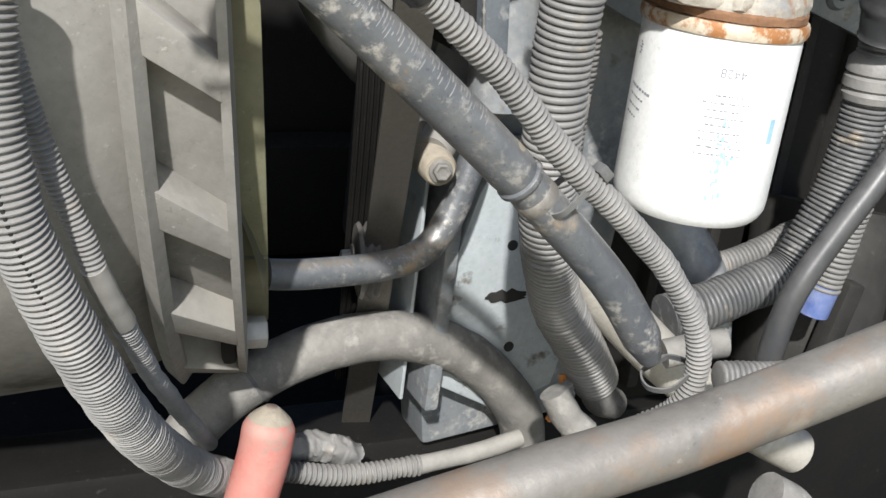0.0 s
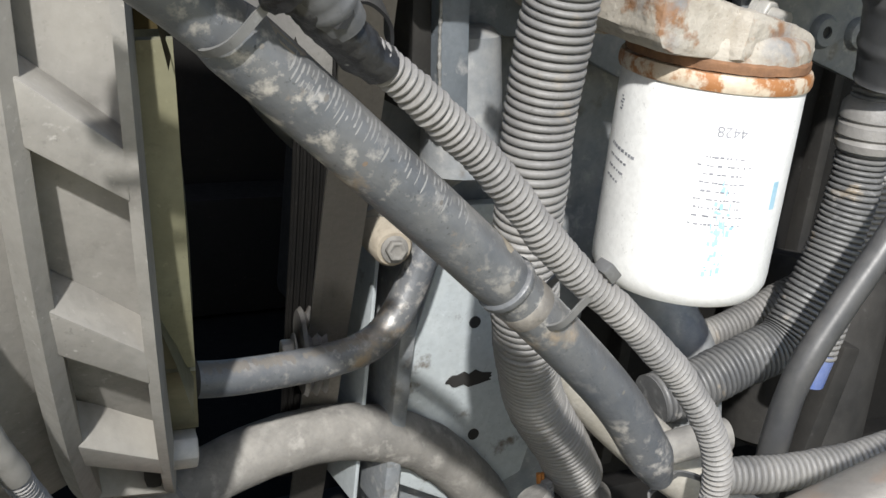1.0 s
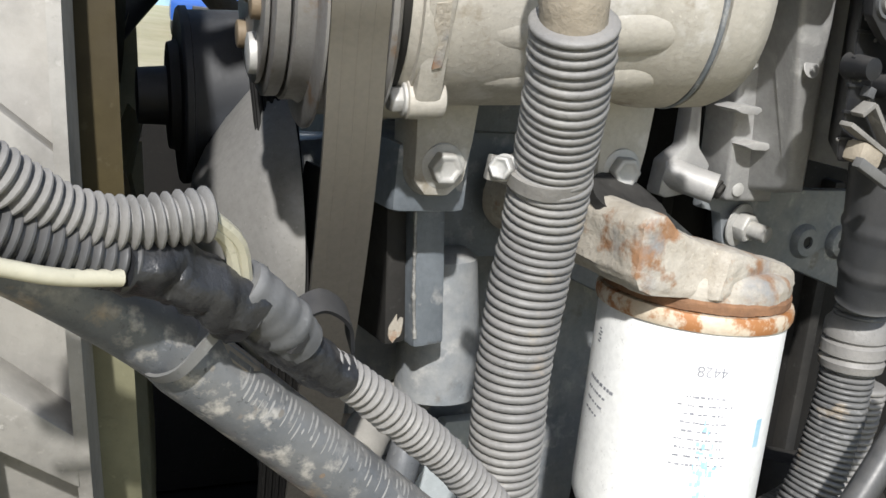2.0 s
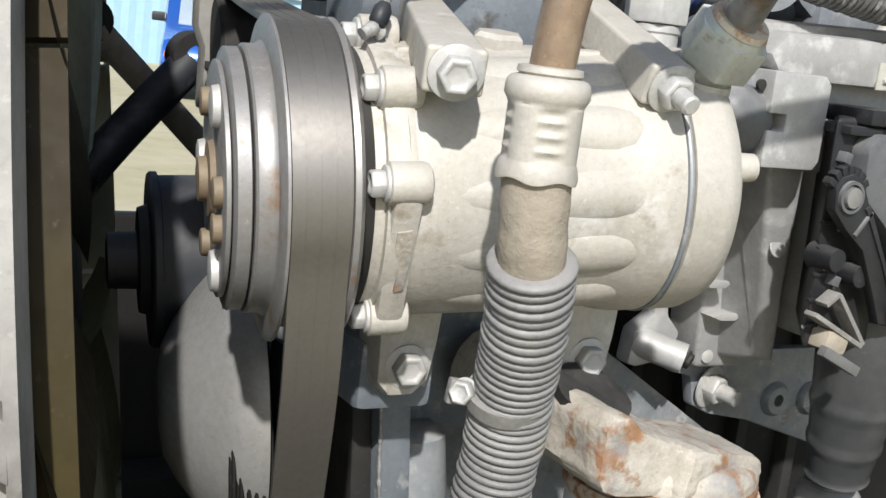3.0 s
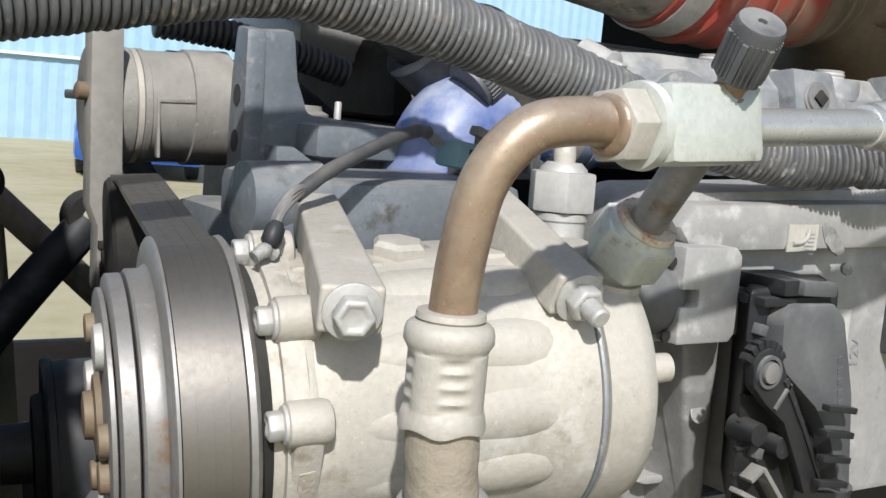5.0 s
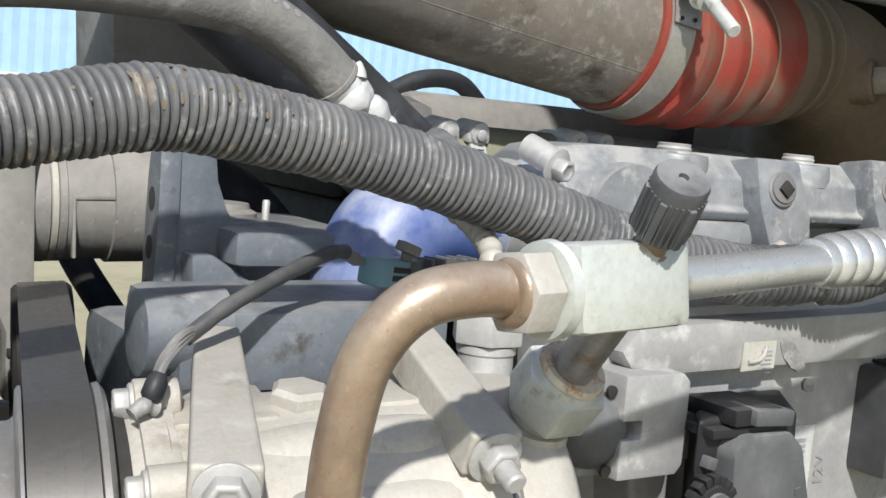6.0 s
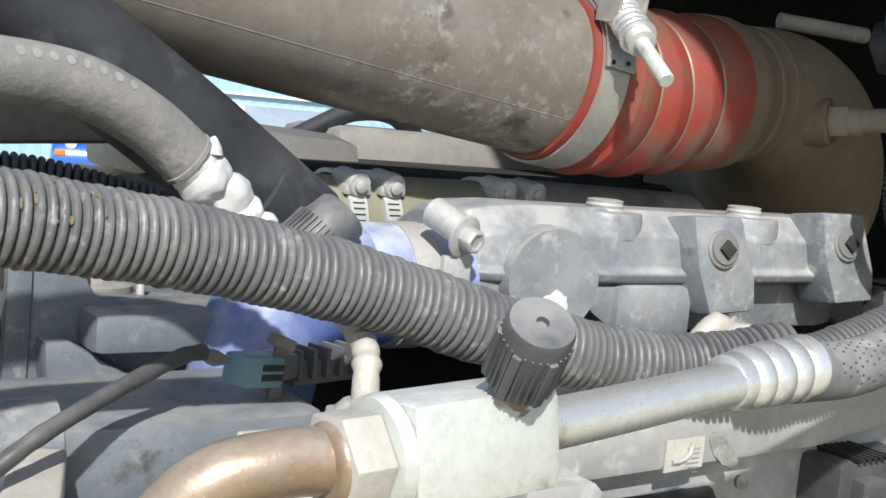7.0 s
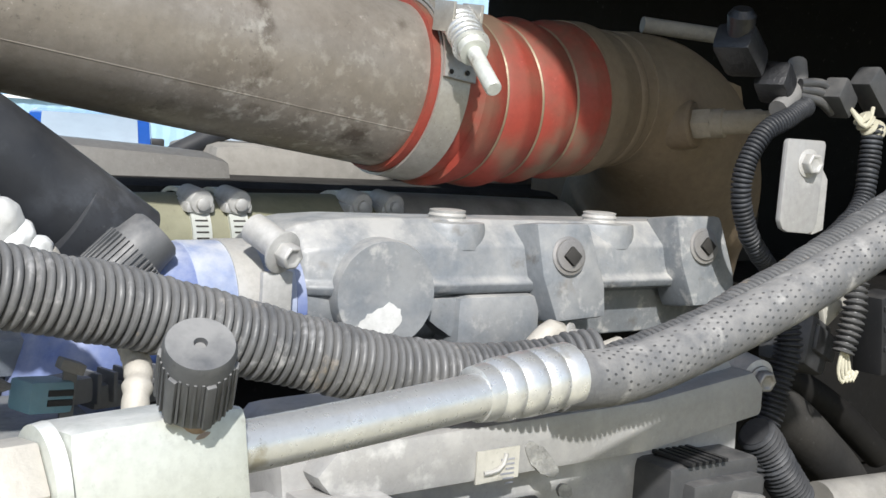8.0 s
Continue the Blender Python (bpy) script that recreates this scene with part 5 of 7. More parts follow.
def build_right_hoses():
    r = thing("ribbed_hose", (0.58, 0.60, 0.88), "grey corrugated hose with a taped cuff", "hose")
    part("hose", ribbed([(0.6368, 0.620, 1.058), (0.6364, 0.620, 1.0246), (0.6321, 0.620, 0.9931), (0.6238, 0.620, 0.9626), (0.6116, 0.620, 0.9321), (0.597, 0.620, 0.9109), (0.5655, 0.621, 0.8999), (0.530, 0.622, 0.888), (0.495, 0.624, 0.880)], 0.0182, 0.0042, 0.0019, 24), M_BIGLOOM, r)
    cm = axes((0.6368, 0.619, 1.049), (-0.03, 0, 1))
    part("cuff", lathe([(0, 0.0180), (0.001, 0.0205), (0.006, 0.0215), (0.009, 0.0192), (0.011, 0.0218), (0.018, 0.0212), (0.020, 0.0190), (0.022, 0.0212), (0.031, 0.0205), (0.034, 0.0180), (0.036, 0.016)], cm, 30), M_LOOM, r, "dusty taped cuff")
    part("neck", ribbed([(0.6355, 0.619, 1.083), (0.636, 0.619, 1.105), (0.640, 0.619, 1.14), (0.648, 0.622, 1.18)], 0.0165, 0.0040, 0.0013, 22), M_BIGLOOM, r)
    d = thing("black_rod", (0.52, 0.53, 0.86), "plain black rubber hose running upward", "hose")
    part("hose", tube([(0.530, 0.545, 0.85), (0.5295, 0.545, 0.890), (0.5375, 0.545, 0.9325), (0.561, 0.545, 0.9745), (0.586, 0.545, 1.013), (0.630, 0.548, 1.08)], 0.0092, 22, 0.005, 0.03), M_LOOMDARK, d)
    e = thing("second_loom", (0.64, 0.66, 0.89), "corrugated loom with a blunt end", "wire loom")
    part("loom", ribbed([(0.665, 0.667, 0.9325), (0.624, 0.667, 0.9147), (0.594, 0.667, 0.9036), (0.570, 0.667, 0.898)], 0.0115, 0.004, 0.0014, 18), M_LOOM, e)
    part("end", tube([(0.574, 0.667, 0.899), (0.566, 0.667, 0.8975), (0.560, 0.667, 0.8965)], 0.0125, 18), M_HOSE, e)
    g = thing("far_hose", (0.66, 0.63, 0.86), "pale corrugated hose with a blue end", "hose")
    part("hose", ribbed([(0.672, 0.632, 1.03), (0.672, 0.636, 0.98), (0.670, 0.640, 0.935), (0.664, 0.642, 0.884)], 0.0150, 0.0046, 0.0016, 20), M_LOOM, g)
    part("end", tube([(0.665, 0.642, 0.888), (0.6625, 0.643, 0.874), (0.661, 0.644, 0.862)], 0.0142, 20), M_BLUE, g, "blue hose end")
    b = thing("power_pump", (0.74, 0.70, 0.70), "dusty dark grey cast pump housing", "pump")
    part("body", lathe([(0, 0.05), (0.005, 0.062), (0.14, 0.068), (0.16, 0.055)], axes((0.735, 0.715, 0.76), (0.15, 0.2, 1)), 40), M_DARK, b)
    part("ridge", block(pose(0.70, 0.66, 0.80, 0, 12, 0), (-0.01, -0.008, -0.06), (0.01, 0.01, 0.08), 0.004), M_DARK, b)
    l = thing("lower_loom", (0.50, 0.50, 0.87), "grey corrugated loom over a flat beige rail", "wire loom")
    part("loom", ribbed([(0.463, 0.520, 0.888), (0.500, 0.512, 0.888), (0.560, 0.505, 0.892), (0.63, 0.50, 0.902)], 0.0112, 0.0042, 0.0015, 18), M_LOOM, l)
    k = thing("flat_rail", (0.54, 0.53, 0.86), "flat dusty beige steel rail", "rail")
    part("rail", tube([(0.440, 0.550, 0.892), (0.462, 0.545, 0.898), (0.482, 0.541, 0.901)], 0.010, 22), M_HOSE, k)
    part("elbow", tube([(0.47, 0.46, 0.835), (0.492, 0.455, 0.822), (0.505, 0.45, 0.80)], 0.015, 20), M_HOSE, k)
    p = thing("drain_boss", (0.56, 0.64, 0.86), "dusty cast drain elbow below the filter", "fitting")
    part("elbow", tube([(0.520, 0.70, 0.955), (0.535, 0.68, 0.925), (0.555, 0.66, 0.885), (0.56, 0.65, 0.84)], 0.022, 22), M_GREY, p)
    part("knob", lathe([(0, 0.012), (0.02, 0.018), (0.03, 0.014)], axes((0.565, 0.69, 0.945), (0.2, -0.6, 0.5)), 22), M_DARK, p)


def build_small_loom():
    s = thing("short_loom", (0.43, 0.70, 0.96), "short thin corrugated loom hanging behind the filter", "wire loom")
    part("loom", ribbed([(0.415, 0.665, 1.085), (0.417, 0.668, 1.05), (0.420, 0.672, 1.00), (0.425, 0.68, 0.955)], 0.0082, 0.0040, 0.0013, 16), M_LOOM, s)
    part("clip", block(pose(0.405, 0.655, 1.035), (-0.008, -0.008, -0.010), (0.008, 0.008, 0.010), 0.003), M_HOSE, s)


def build_filter():
    f = thing("fuel_filter", (0.4655, 0.591, 0.985), "white spin-on filter canister with faded print", "filter")
    m = axes((0.4655, 0.591, 0.983), (0, 0, 1))
    can = part("can", lathe([(0.0, 0.038), (0.0008, 0.046), (0.004, 0.0490), (0.009, 0.0512), (0.015, 0.0516), (0.122, 0.0516), (0.1235, 0.0510)], m, 96), M_WHITE, f)
    part("rim", lathe([(0.1225, 0.0500), (0.1235, 0.0530), (0.1260, 0.0540), (0.1300, 0.0540), (0.1325, 0.0530), (0.1330, 0.045)], m, 96), M_RING, f, "rust-specked seamed rim")

    def on_can(angle, z, w, h, r=0.05175):
        """A printed patch that lies on the can."""
        bm = bmesh.new()
        n = 6
        rows = []
        for k in range(n + 1):
            a = radians(angle) + (k / n - 0.5) * w / r
            rows.append((bm.verts.new((0.4655 + r * math.sin(a), 0.591 - r * math.cos(a), z - h / 2)), bm.verts.new((0.4655 + r * math.sin(a), 0.591 - r * math.cos(a), z + h / 2))))
        for p, q in zip(rows, rows[1:]):
            bm.faces.new((p[0], q[0], q[1], p[1]))
        return bm
    rnd = random.Random(4)
    for k in range(9):
        z = 1.0715 - 0.0047 * k
        pieces, total = [], 0.020 + 0.010 * rnd.random()
        at = -total / 2
        while at < total / 2:
            w = 0.0008 + 0.0018 * rnd.random()
            pieces.append(on_can(-25 + math.degrees(at / 0.0516), z + rnd.uniform(-0.0002, 0.0002), w, 0.0007 + 0.0006 * rnd.random()))
            at += w + rnd.choice((0.0007, 0.0007, 0.0022))
        part("print_line", join(*pieces), M_INK, can, "faded grey print", 0)
    for k in range(4):
        pieces, at = [], -0.010
        while at < 0.012 - 0.003 * k:
            w = 0.0012 + 0.002 * rnd.random()
            pieces.append(on_can(-98 + math.degrees(at / 0.0516), 1.0625 - 0.0062 * k - 0.16 * at, w, 0.0013 if k else 0.0018))
            at += w + 0.0008
        part("side_print", join(*pieces), M_INK, can, "faded grey print", 0)
    part("emblem", join(*[on_can(-106 + 1.6 * (k % 2), 1.0915 - 0.0018 * k, 0.0024 + 0.0008 * (k % 3), 0.0009) for k in range(5)]), M_INK, can, "small grey emblem", 0)
    drops = [on_can(-22 + rnd.gauss(0, 3.5), 1.030 + rnd.gauss(0, 0.012), 0.0006 + 0.0016 * rnd.random(), 0.0008 + 0.0030 * rnd.random(), 0.05170 + 0.00001 * k) for k in range(45)]
    tagged(part("ink_smear", join(*drops), M_BLUEINK, can, "smeared blue ink", 0), kind="stuff")
    part("ink_smear", on_can(16, 1.050, 0.005, 0.016, 0.05170), M_BLUEINK, can, "smeared blue ink", 0)
    curve = bpy.data.curves.new("number", "FONT")
    curve.body, curve.size, curve.align_x = "4428", 0.0085, "CENTER"
    tmp = new("number_tmp", curve)
    me = bpy.data.meshes.new_from_object(tmp)
    bpy.data.objects.remove(tmp)
    bm = bmesh.new()
    bm.from_mesh(me)
    bmesh.ops.subdivide_edges(bm, edges=[e for e in bm.edges if e.calc_length() > 0.003], cuts=1)
    for v in bm.verts:
        a = radians(-25) - v.co.x / 0.0518
        v.co = Vector((0.4655 + 0.0518 * math.sin(a), 0.591 - 0.0518 * math.cos(a), 1.0885 - v.co.y))
    part("number", bm, M_INK, can, "grey part number printed upside down", 0)

    h = thing("filter_head", (0.46, 0.63, 1.115), "flaking beige filter head with rust", "filter head")
    hm = axes((0.4655, 0.591, 1.1165), (0, 0, 1))

    def rough_up(bm, amount=0.0012, scale=60):
        bmesh.ops.triangulate(bm, faces=bm.faces[:])
        for _ in range(2):
            longest = [e for e in bm.edges if e.calc_length() > 0.0035]
            bmesh.ops.subdivide_edges(bm, edges=longest, cuts=2, use_grid_fill=True)
            bmesh.ops.triangulate(bm, faces=bm.faces[:])
        for v in bm.verts:
            v.co += amount * noise.noise_vector(v.co * scale) + 0.35 * amount * noise.noise_vector(v.co * scale * 4.5)
        return bm
    part("cap", rough_up(lathe([(0, 0.040), (0.0005, 0.0490), (0.006, 0.0505), (0.012, 0.0500), (0.0165, 0.0470), (0.0185, 0.0420), (0.019, 0.01)], hm, 56), 0.0012, 60), M_RUST, h)
    part("bridge", rough_up(slab([(0.392, 1.134), (0.396, 1.127), (0.404, 1.124), (0.448, 1.121), (0.456, 1.131), (0.454, 1.146), (0.437, 1.152), (0.415, 1.158), (0.408, 1.166), (0.397, 1.167), (0.392, 1.160)], pose(0, 0.555, 0), 0.085, 0.006), 0.0014, 70), M_RUST, h)
    part("lug", rough_up(slab([(-0.046, -0.004), (0.030, -0.002), (0.030, 0.010), (0.020, 0.015), (-0.010, 0.020), (-0.040, 0.024)], pose(0.482, 0.554, 1.124, 0, 3, 14), 0.055, 0.006), 0.0012, 70), M_RUST, h)
    part("rust_skirt", rough_up(lathe([(-0.0005, 0.0470), (0.0, 0.0512), (0.0045, 0.0514), (0.0060, 0.0500)], hm, 64), 0.0005, 160), M_ORANGE, h, "orange rust along the lower edge")
    part("neck", rough_up(lathe([(0, 0.020), (0.035, 0.022), (0.07, 0.026)], axes((0.415, 0.63, 1.140), (0.0, 1, 0.1)), 30), 0.001, 50), M_RUST, h)
    part("dark_pad", rough_up(lathe([(-0.002, 0.018), (0.0, 0.022), (0.006, 0.022)], axes((0.414, 0.60, 1.160), (0.1, -0.5, 1)), 24), 0.0012, 60), M_DARK, h, "oily dark patch")
    g = thing("lift_plate", (0.50, 0.72, 1.08), "dark painted steel plate behind the filter", "bracket")
    part("plate", slab([(0.44, 1.168), (0.485, 1.168), (0.62, 1.085), (0.60, 1.060), (0.50, 1.075), (0.44, 1.10)], Matrix.Translation((0, 0.716, 0)), 0.012, 0.002), M_GREY, g)


build_suction_line()
build_fitting_block()
build_vertical_fitting()
build_diagonal_pipe()
build_left_looms()
build_lower_hoses()
build_right_hoses()
build_small_loom()
build_filter()


# ---- upper side of the engine ----
def build_control_module():
    e = thing("engine_control_module", (0.62, 0.64, 1.13), "dusty grey cast engine control module with black plugs", "control module")
    cover = [(0.497, 1.286), (0.490, 1.352), (0.502, 1.368), (0.60, 1.372), (0.690, 1.376), (0.770, 1.384), (0.782, 1.370), (0.790, 1.178), (0.606, 1.178), (0.582, 1.286)]
    part("cover", slab(cover, Matrix.Translation((0, 0.612, 0)), 0.06, 0.006), M_ECU, e)
    part("top_ridge", slab([(0.500, 1.350), (0.512, 1.363), (0.695, 1.368), (0.775, 1.378), (0.785, 1.368), (0.785, 1.352), (0.695, 1.340), (0.530, 1.337), (0.508, 1.341)], Matrix.Translation((0, 0.598, 0)), 0.022, 0.004), M_ECU, e)
    part("raised_box", slab([(0.494, 1.290), (0.533, 1.290), (0.537, 1.295), (0.537, 1.337), (0.532, 1.3415), (0.494, 1.3415), (0.494, 1.319), (0.507, 1.319), (0.507, 1.310), (0.494, 1.310)], Matrix.Translation((0, 0.586, 0)), 0.036, 0.0016), M_ECU, e, "cast cover with a square notch")
    part("side_pocket", block(Matrix(), (0.474, 0.600, 1.288), (0.510, 0.63, 1.338), 0.004), M_GREY, e)
    part("pocket_lid", lathe([(0, 0.0195), (0.002, 0.019), (0.005, 0.0165), (0.008, 0.012), (0.0095, 0.006), (0.010, 0.001)], axes((0.4850, 0.5985, 1.313), (-0.30, -1, 0)), 36), M_HOOD, e, "grey domed lid")
    for x, z in ((0.490, 1.333), (0.491, 1.294)):
        part("screw_eye", lathe([(0, 0.0030), (0.002, 0.0030), (0.0022, 0.0014)], axes((x, 0.5925, z), (0, -1, 0)), 16), M_DARK, e)
    def leaning(front, back, bevel):
        """A casting between two four-cornered faces."""
        bm = bmesh.new()
        f, k = [bm.verts.new(q) for q in front], [bm.verts.new(q) for q in back]
        bm.faces.new(f)
        bm.faces.new(k[::-1])
        for i in range(4):
            bm.faces.new((f[i], k[i], k[(i + 1) % 4], f[(i + 1) % 4]))
        bmesh.ops.recalc_face_normals(bm, faces=bm.faces)
        return rounded(bm, bevel, 3)
    part("column", leaning(((0.5185, 0.605, 1.294), (0.5475, 0.605, 1.294), (0.601, 0.652, 1.158), (0.5875, 0.652, 1.160)), ((0.533, 0.650, 1.294), (0.575, 0.650, 1.294), (0.620, 0.690, 1.150), (0.577, 0.690, 1.152)), 0.004), M_ECU, e, "sloping cast rib of the module")
    part("skirt", leaning(((0.5190, 0.645, 1.300), (0.560, 0.645, 1.300), (0.606, 0.683, 1.145), (0.5635, 0.682, 1.146)), ((0.5190, 0.675, 1.300), (0.560, 0.675, 1.300), (0.606, 0.713, 1.145), (0.5635, 0.712, 1.146)), 0.003), M_ECU, e, "leaning flange of the module")
    for x, y, z in ((0.5235, 0.648, 1.2365), (0.5420, 0.657, 1.2090), (0.5630, 0.665, 1.1857)):
        part("fin", slab([(-0.011, 0.0), (-0.004, 0.0030), (0.010, 0.0022), (0.012, 0.0), (0.008, -0.0026), (-0.004, -0.0024)], Matrix.Translation((x, y - 0.004, z)), 0.02, 0.0008), M_ECU, e)
    part("foot_screw", lathe([(-0.004, 0.0056), (-0.002, 0.0052), (0.0, 0.0044), (0.0006, 0.0018)], axes((0.5703, 0.6790, 1.1541), (-0.1, -1, 0)), 20), M_ALU, e)
    part("emblem", lathe([(0, 0.0062), (0.0006, 0.0058)], axes((0.5560, 0.6226, 1.2392), (0, -1, 0.32)), 24), M_ECU, e, "small round cast mark")
    part("label_plate", slab([(-0.012, -0.0085), (0.013, -0.0075), (0.013, 0.0075), (-0.012, 0.0070)], Matrix.Translation((0.596, 0.5968, 1.346)), 0.0010, 0), M_LABEL, e, "torn paper label with a pale curl")
    part("label_mark", tube([(0.588, 0.5962, 1.3425), (0.592, 0.5958, 1.3428), (0.597, 0.5958, 1.3440), (0.600, 0.5960, 1.3475), (0.6005, 0.5964, 1.3510)], 0.0012, 8), M_ALU, e, "pale torn curl of paper")
    for k in range(6):
        part("label_print", block(Matrix(), (0.598 + 0.0015 * (k % 3), 0.5964, 1.3475 - 0.0023 * k), (0.606, 0.5966, 1.3483 - 0.0023 * k), 0), M_INK, e, "faded black print")
    for cx, cz, rx, rz, turn in ((0.624, 1.3445, 0.0135, 0.0052, 42), (0.6405, 1.327, 0.0050, 0.0034, 30)):
        ragged = [(rx * (1 + 0.22 * noise.noise((k * 0.9, cx * 50, 0))) * math.cos(k * 0.314), rz * (1 + 0.3 * noise.noise((k * 0.7, cz * 40, 3))) * math.sin(k * 0.314)) for k in range(20)]
        part("worn_patch", slab(ragged, pose(cx, 0.5974, cz, 0, turn, 0), 0.002, 0), M_WORN, e, "worn bare metal patch")
    # black plug with its lever
    plug = part("plug", leaning(((0.532, 0.574, 1.322), (0.604, 0.574, 1.322), (0.612, 0.574, 1.192), (0.5365, 0.574, 1.192)), ((0.592, 0.640, 1.322), (0.660, 0.640, 1.322), (0.680, 0.650, 1.192), (0.610, 0.650, 1.192)), 0.004), M_BLACK, e, "black locking connector")
    part("plug_top", join(block(Matrix(), (0.547, 0.564, 1.3185), (0.581, 0.60, 1.3275), 0.002), block(Matrix(), (0.536, 0.567, 1.3125), (0.590, 0.60, 1.3175), 0.0015)), M_BLACK, plug, "black top latch")
    part("hood", slab([(0.547, 1.306), (0.554, 1.3145), (0.588, 1.3145), (0.598, 1.306), (0.613, 1.262), (0.622, 1.205), (0.614, 1.203), (0.598, 1.236), (0.582, 1.256), (0.549, 1.280)], Matrix.Translation((0, 0.562, 0)), 0.03, 0.009), M_HOOD, plug, "dusty grey moulded hood")
    for k in range(5):
        part("raised_mark", block(pose(0.6015 - 0.0012 * k, 0.5616, 1.258 + 0.0062 * k, 0, -8, 0), (-0.0022, 0, -0.0019), (0.0022, 0.0012, 0.0019), 0), M_HOOD, plug, "raised moulded mark")
    part("latch_pad", block(pose(0.5715, 0.560, 1.3228, 0, 3, 0), (-0.014, 0, -0.0042), (0.014, 0.022, 0.0042), 0.002), M_HOOD, plug, "dusty grey latch pad")
    lm = Matrix.Translation((0.5345, 0.5585, 1.2805))
    lever = part("lever", slab([(-0.011, 0.004), (-0.007, 0.010), (0.001, 0.0125), (0.009, 0.009), (0.018, -0.006), (0.038, -0.036), (0.056, -0.066), (0.053, -0.072), (0.042, -0.071), (0.034, -0.056), (0.018, -0.029), (0.002, -0.018), (-0.009, -0.008)], lm, 0.007, 0.0015), M_BLACK, plug, "black locking lever")
    part("lever_rib", slab([(0.016, -0.004), (0.037, -0.036), (0.0545, -0.065), (0.0525, -0.066), (0.034, -0.036), (0.013, -0.006)], lm @ Matrix.Translation((0, -0.0015, 0)), 0.003, 0.0004), M_BLACK, lever)
    part("eye", lathe([(-0.0022, 0.0070), (-0.0022, 0.0088), (0.001, 0.0090), (0.001, 0.0070), (-0.0022, 0.0070)], lm @ axes((0, 0, 0), (0, 1, 0)), 26), M_HOOD, lever, "raised ring round the pivot")
    part("cross_rib", block(lm @ pose(0.0135, -0.0015, -0.0140, 0, 38, 0), (-0.0010, 0, -0.0085), (0.0010, 0.003, 0.0085), 0.0004), M_HOOD, lever)
    part("pivot", lathe([(-0.004, 0.0030), (-0.0035, 0.0056), (0.0, 0.0060), (0.006, 0.0060)], axes((0.5345, 0.5585, 1.2805), (0, 1, 0)), 20), M_STEEL, lever, "worn steel pivot")
    for k in range(7):
        part("tooth", block(pose(0.5345, 0.5600, 1.2805, 0, -60 + 20 * k, 0), (-0.0020, 0, 0.0115), (0.0020, 0.006, 0.0165), 0.0006), M_BLACK, lever)
    for k in range(4):
        part("rib", block(pose(0.590, 0.552, 1.258 - 0.014 * k, 0, 8, 0), (-0.012, -0.002, -0.0018), (0.012, 0.004, 0.0018), 0.0008), M_BLACK, plug)
    for x, z in ((0.539, 1.245), (0.560, 1.236)):
        part("screw_boss", lathe([(-0.006, 0.0022), (-0.0055, 0.0062), (0.012, 0.0075)], axes((x, 0.568, z), (0, 1, 0)), 20), M_BLACK, plug)
    for a, b in (((0.5290, 1.2150), (0.5700, 1.1960)), ((0.5450, 1.2260), (0.5710, 1.1970)), ((0.5360, 1.2200), (0.5450, 1.2265))):
        run = Vector((b[0] - a[0], 0, b[1] - a[1]))
        part("latch", block(axes((a[0], 0.564, a[1]), run), (0, -0.003, -0.0014), (run.length, 0.006, 0.0014), 0.0006), M_HOSE, plug, "dusty latch frame")
    for k in range(7):
        part("rib", block(Matrix(), (0.5335, 0.5720, 1.205 + 0.0145 * k), (0.5440, 0.5745, 1.2068 + 0.0145 * k), 0.0004), M_BLACK, plug)
    for x, z in ((0.5395, 1.300), (0.5400, 1.290), (0.5480, 1.232)):
        part("clip", block(pose(x, 0.568, z, 0, 15, 0), (-0.0028, 0, -0.0030), (0.0028, 0.008, 0.0030), 0.0008), M_HOOD, plug)
    part("strap_end", block(pose(0.5500, 0.562, 1.1985, 0, 14, 0), (-0.0085, 0, -0.006), (0.010, 0.016, 0.006), 0.003), M_SLEEVE, plug, "brown strap end")
    part("strap_tie", block(pose(0.5530, 0.560, 1.1885, 0, 24, 0), (-0.016, -0.002, -0.003), (0.016, 0.004, 0.003), 0.001), M_TIE, plug, "grey tie")
    part("cable_exit", sweep(bmesh.new(), spline([(0.612, 0.592, 1.205), (0.611, 0.592, 1.18), (0.614, 0.596, 1.14), (0.622, 0.604, 1.10)], 0.003), lambda i, q: 0.031 - 0.012 * q + 0.0012 * (1 if i % 9 < 2 and q > 0.35 else 0), 32), M_LOOMDARK, plug, "dusty rounded cable hood")
    for k in range(9):
        part("blemish", lathe([(0, 0.0012), (0.0008, 0.001)], axes((0.534 + 0.013 * (k % 3) + 0.004 * k / 3, 0.5738, 1.205 + 0.011 * (k * 5 % 9)), (0, -1, 0)), 8), M_LOOM, plug)
    right = part("right_plug", block(Matrix(), (0.702, 0.586, 1.270), (0.772, 0.625, 1.334), 0.005), M_LOOMDARK, e, "dark square connector")
    part("right_cap", block(Matrix(), (0.712, 0.578, 1.300), (0.768, 0.60, 1.326), 0.004), M_LOOMDARK, right)
    part("clip", slab([(0.708, 1.316), (0.716, 1.318), (0.720, 1.300), (0.728, 1.298), (0.726, 1.292), (0.712, 1.294)], Matrix.Translation((0, 0.572, 0)), 0.008, 0.001), M_LOOM, right, "dusty grey clip")
    part("lug", block(pose(0.752, 0.574, 1.312, 0, 12, 0), (-0.012, 0, -0.006), (0.012, 0.01, 0.006), 0.002), M_LOOM, right)
    for k in range(6):
        part("slit", block(Matrix(), (0.714 + 0.005 * k, 0.583, 1.3345), (0.7165 + 0.005 * k, 0.62, 1.3365), 0), M_BLACK, right)
    part("print_label", block(Matrix(), (0.645, 0.6112, 1.222), (0.668, 0.6122, 1.300), 0), M_PALELABEL, e, "rubbed pale printed label")
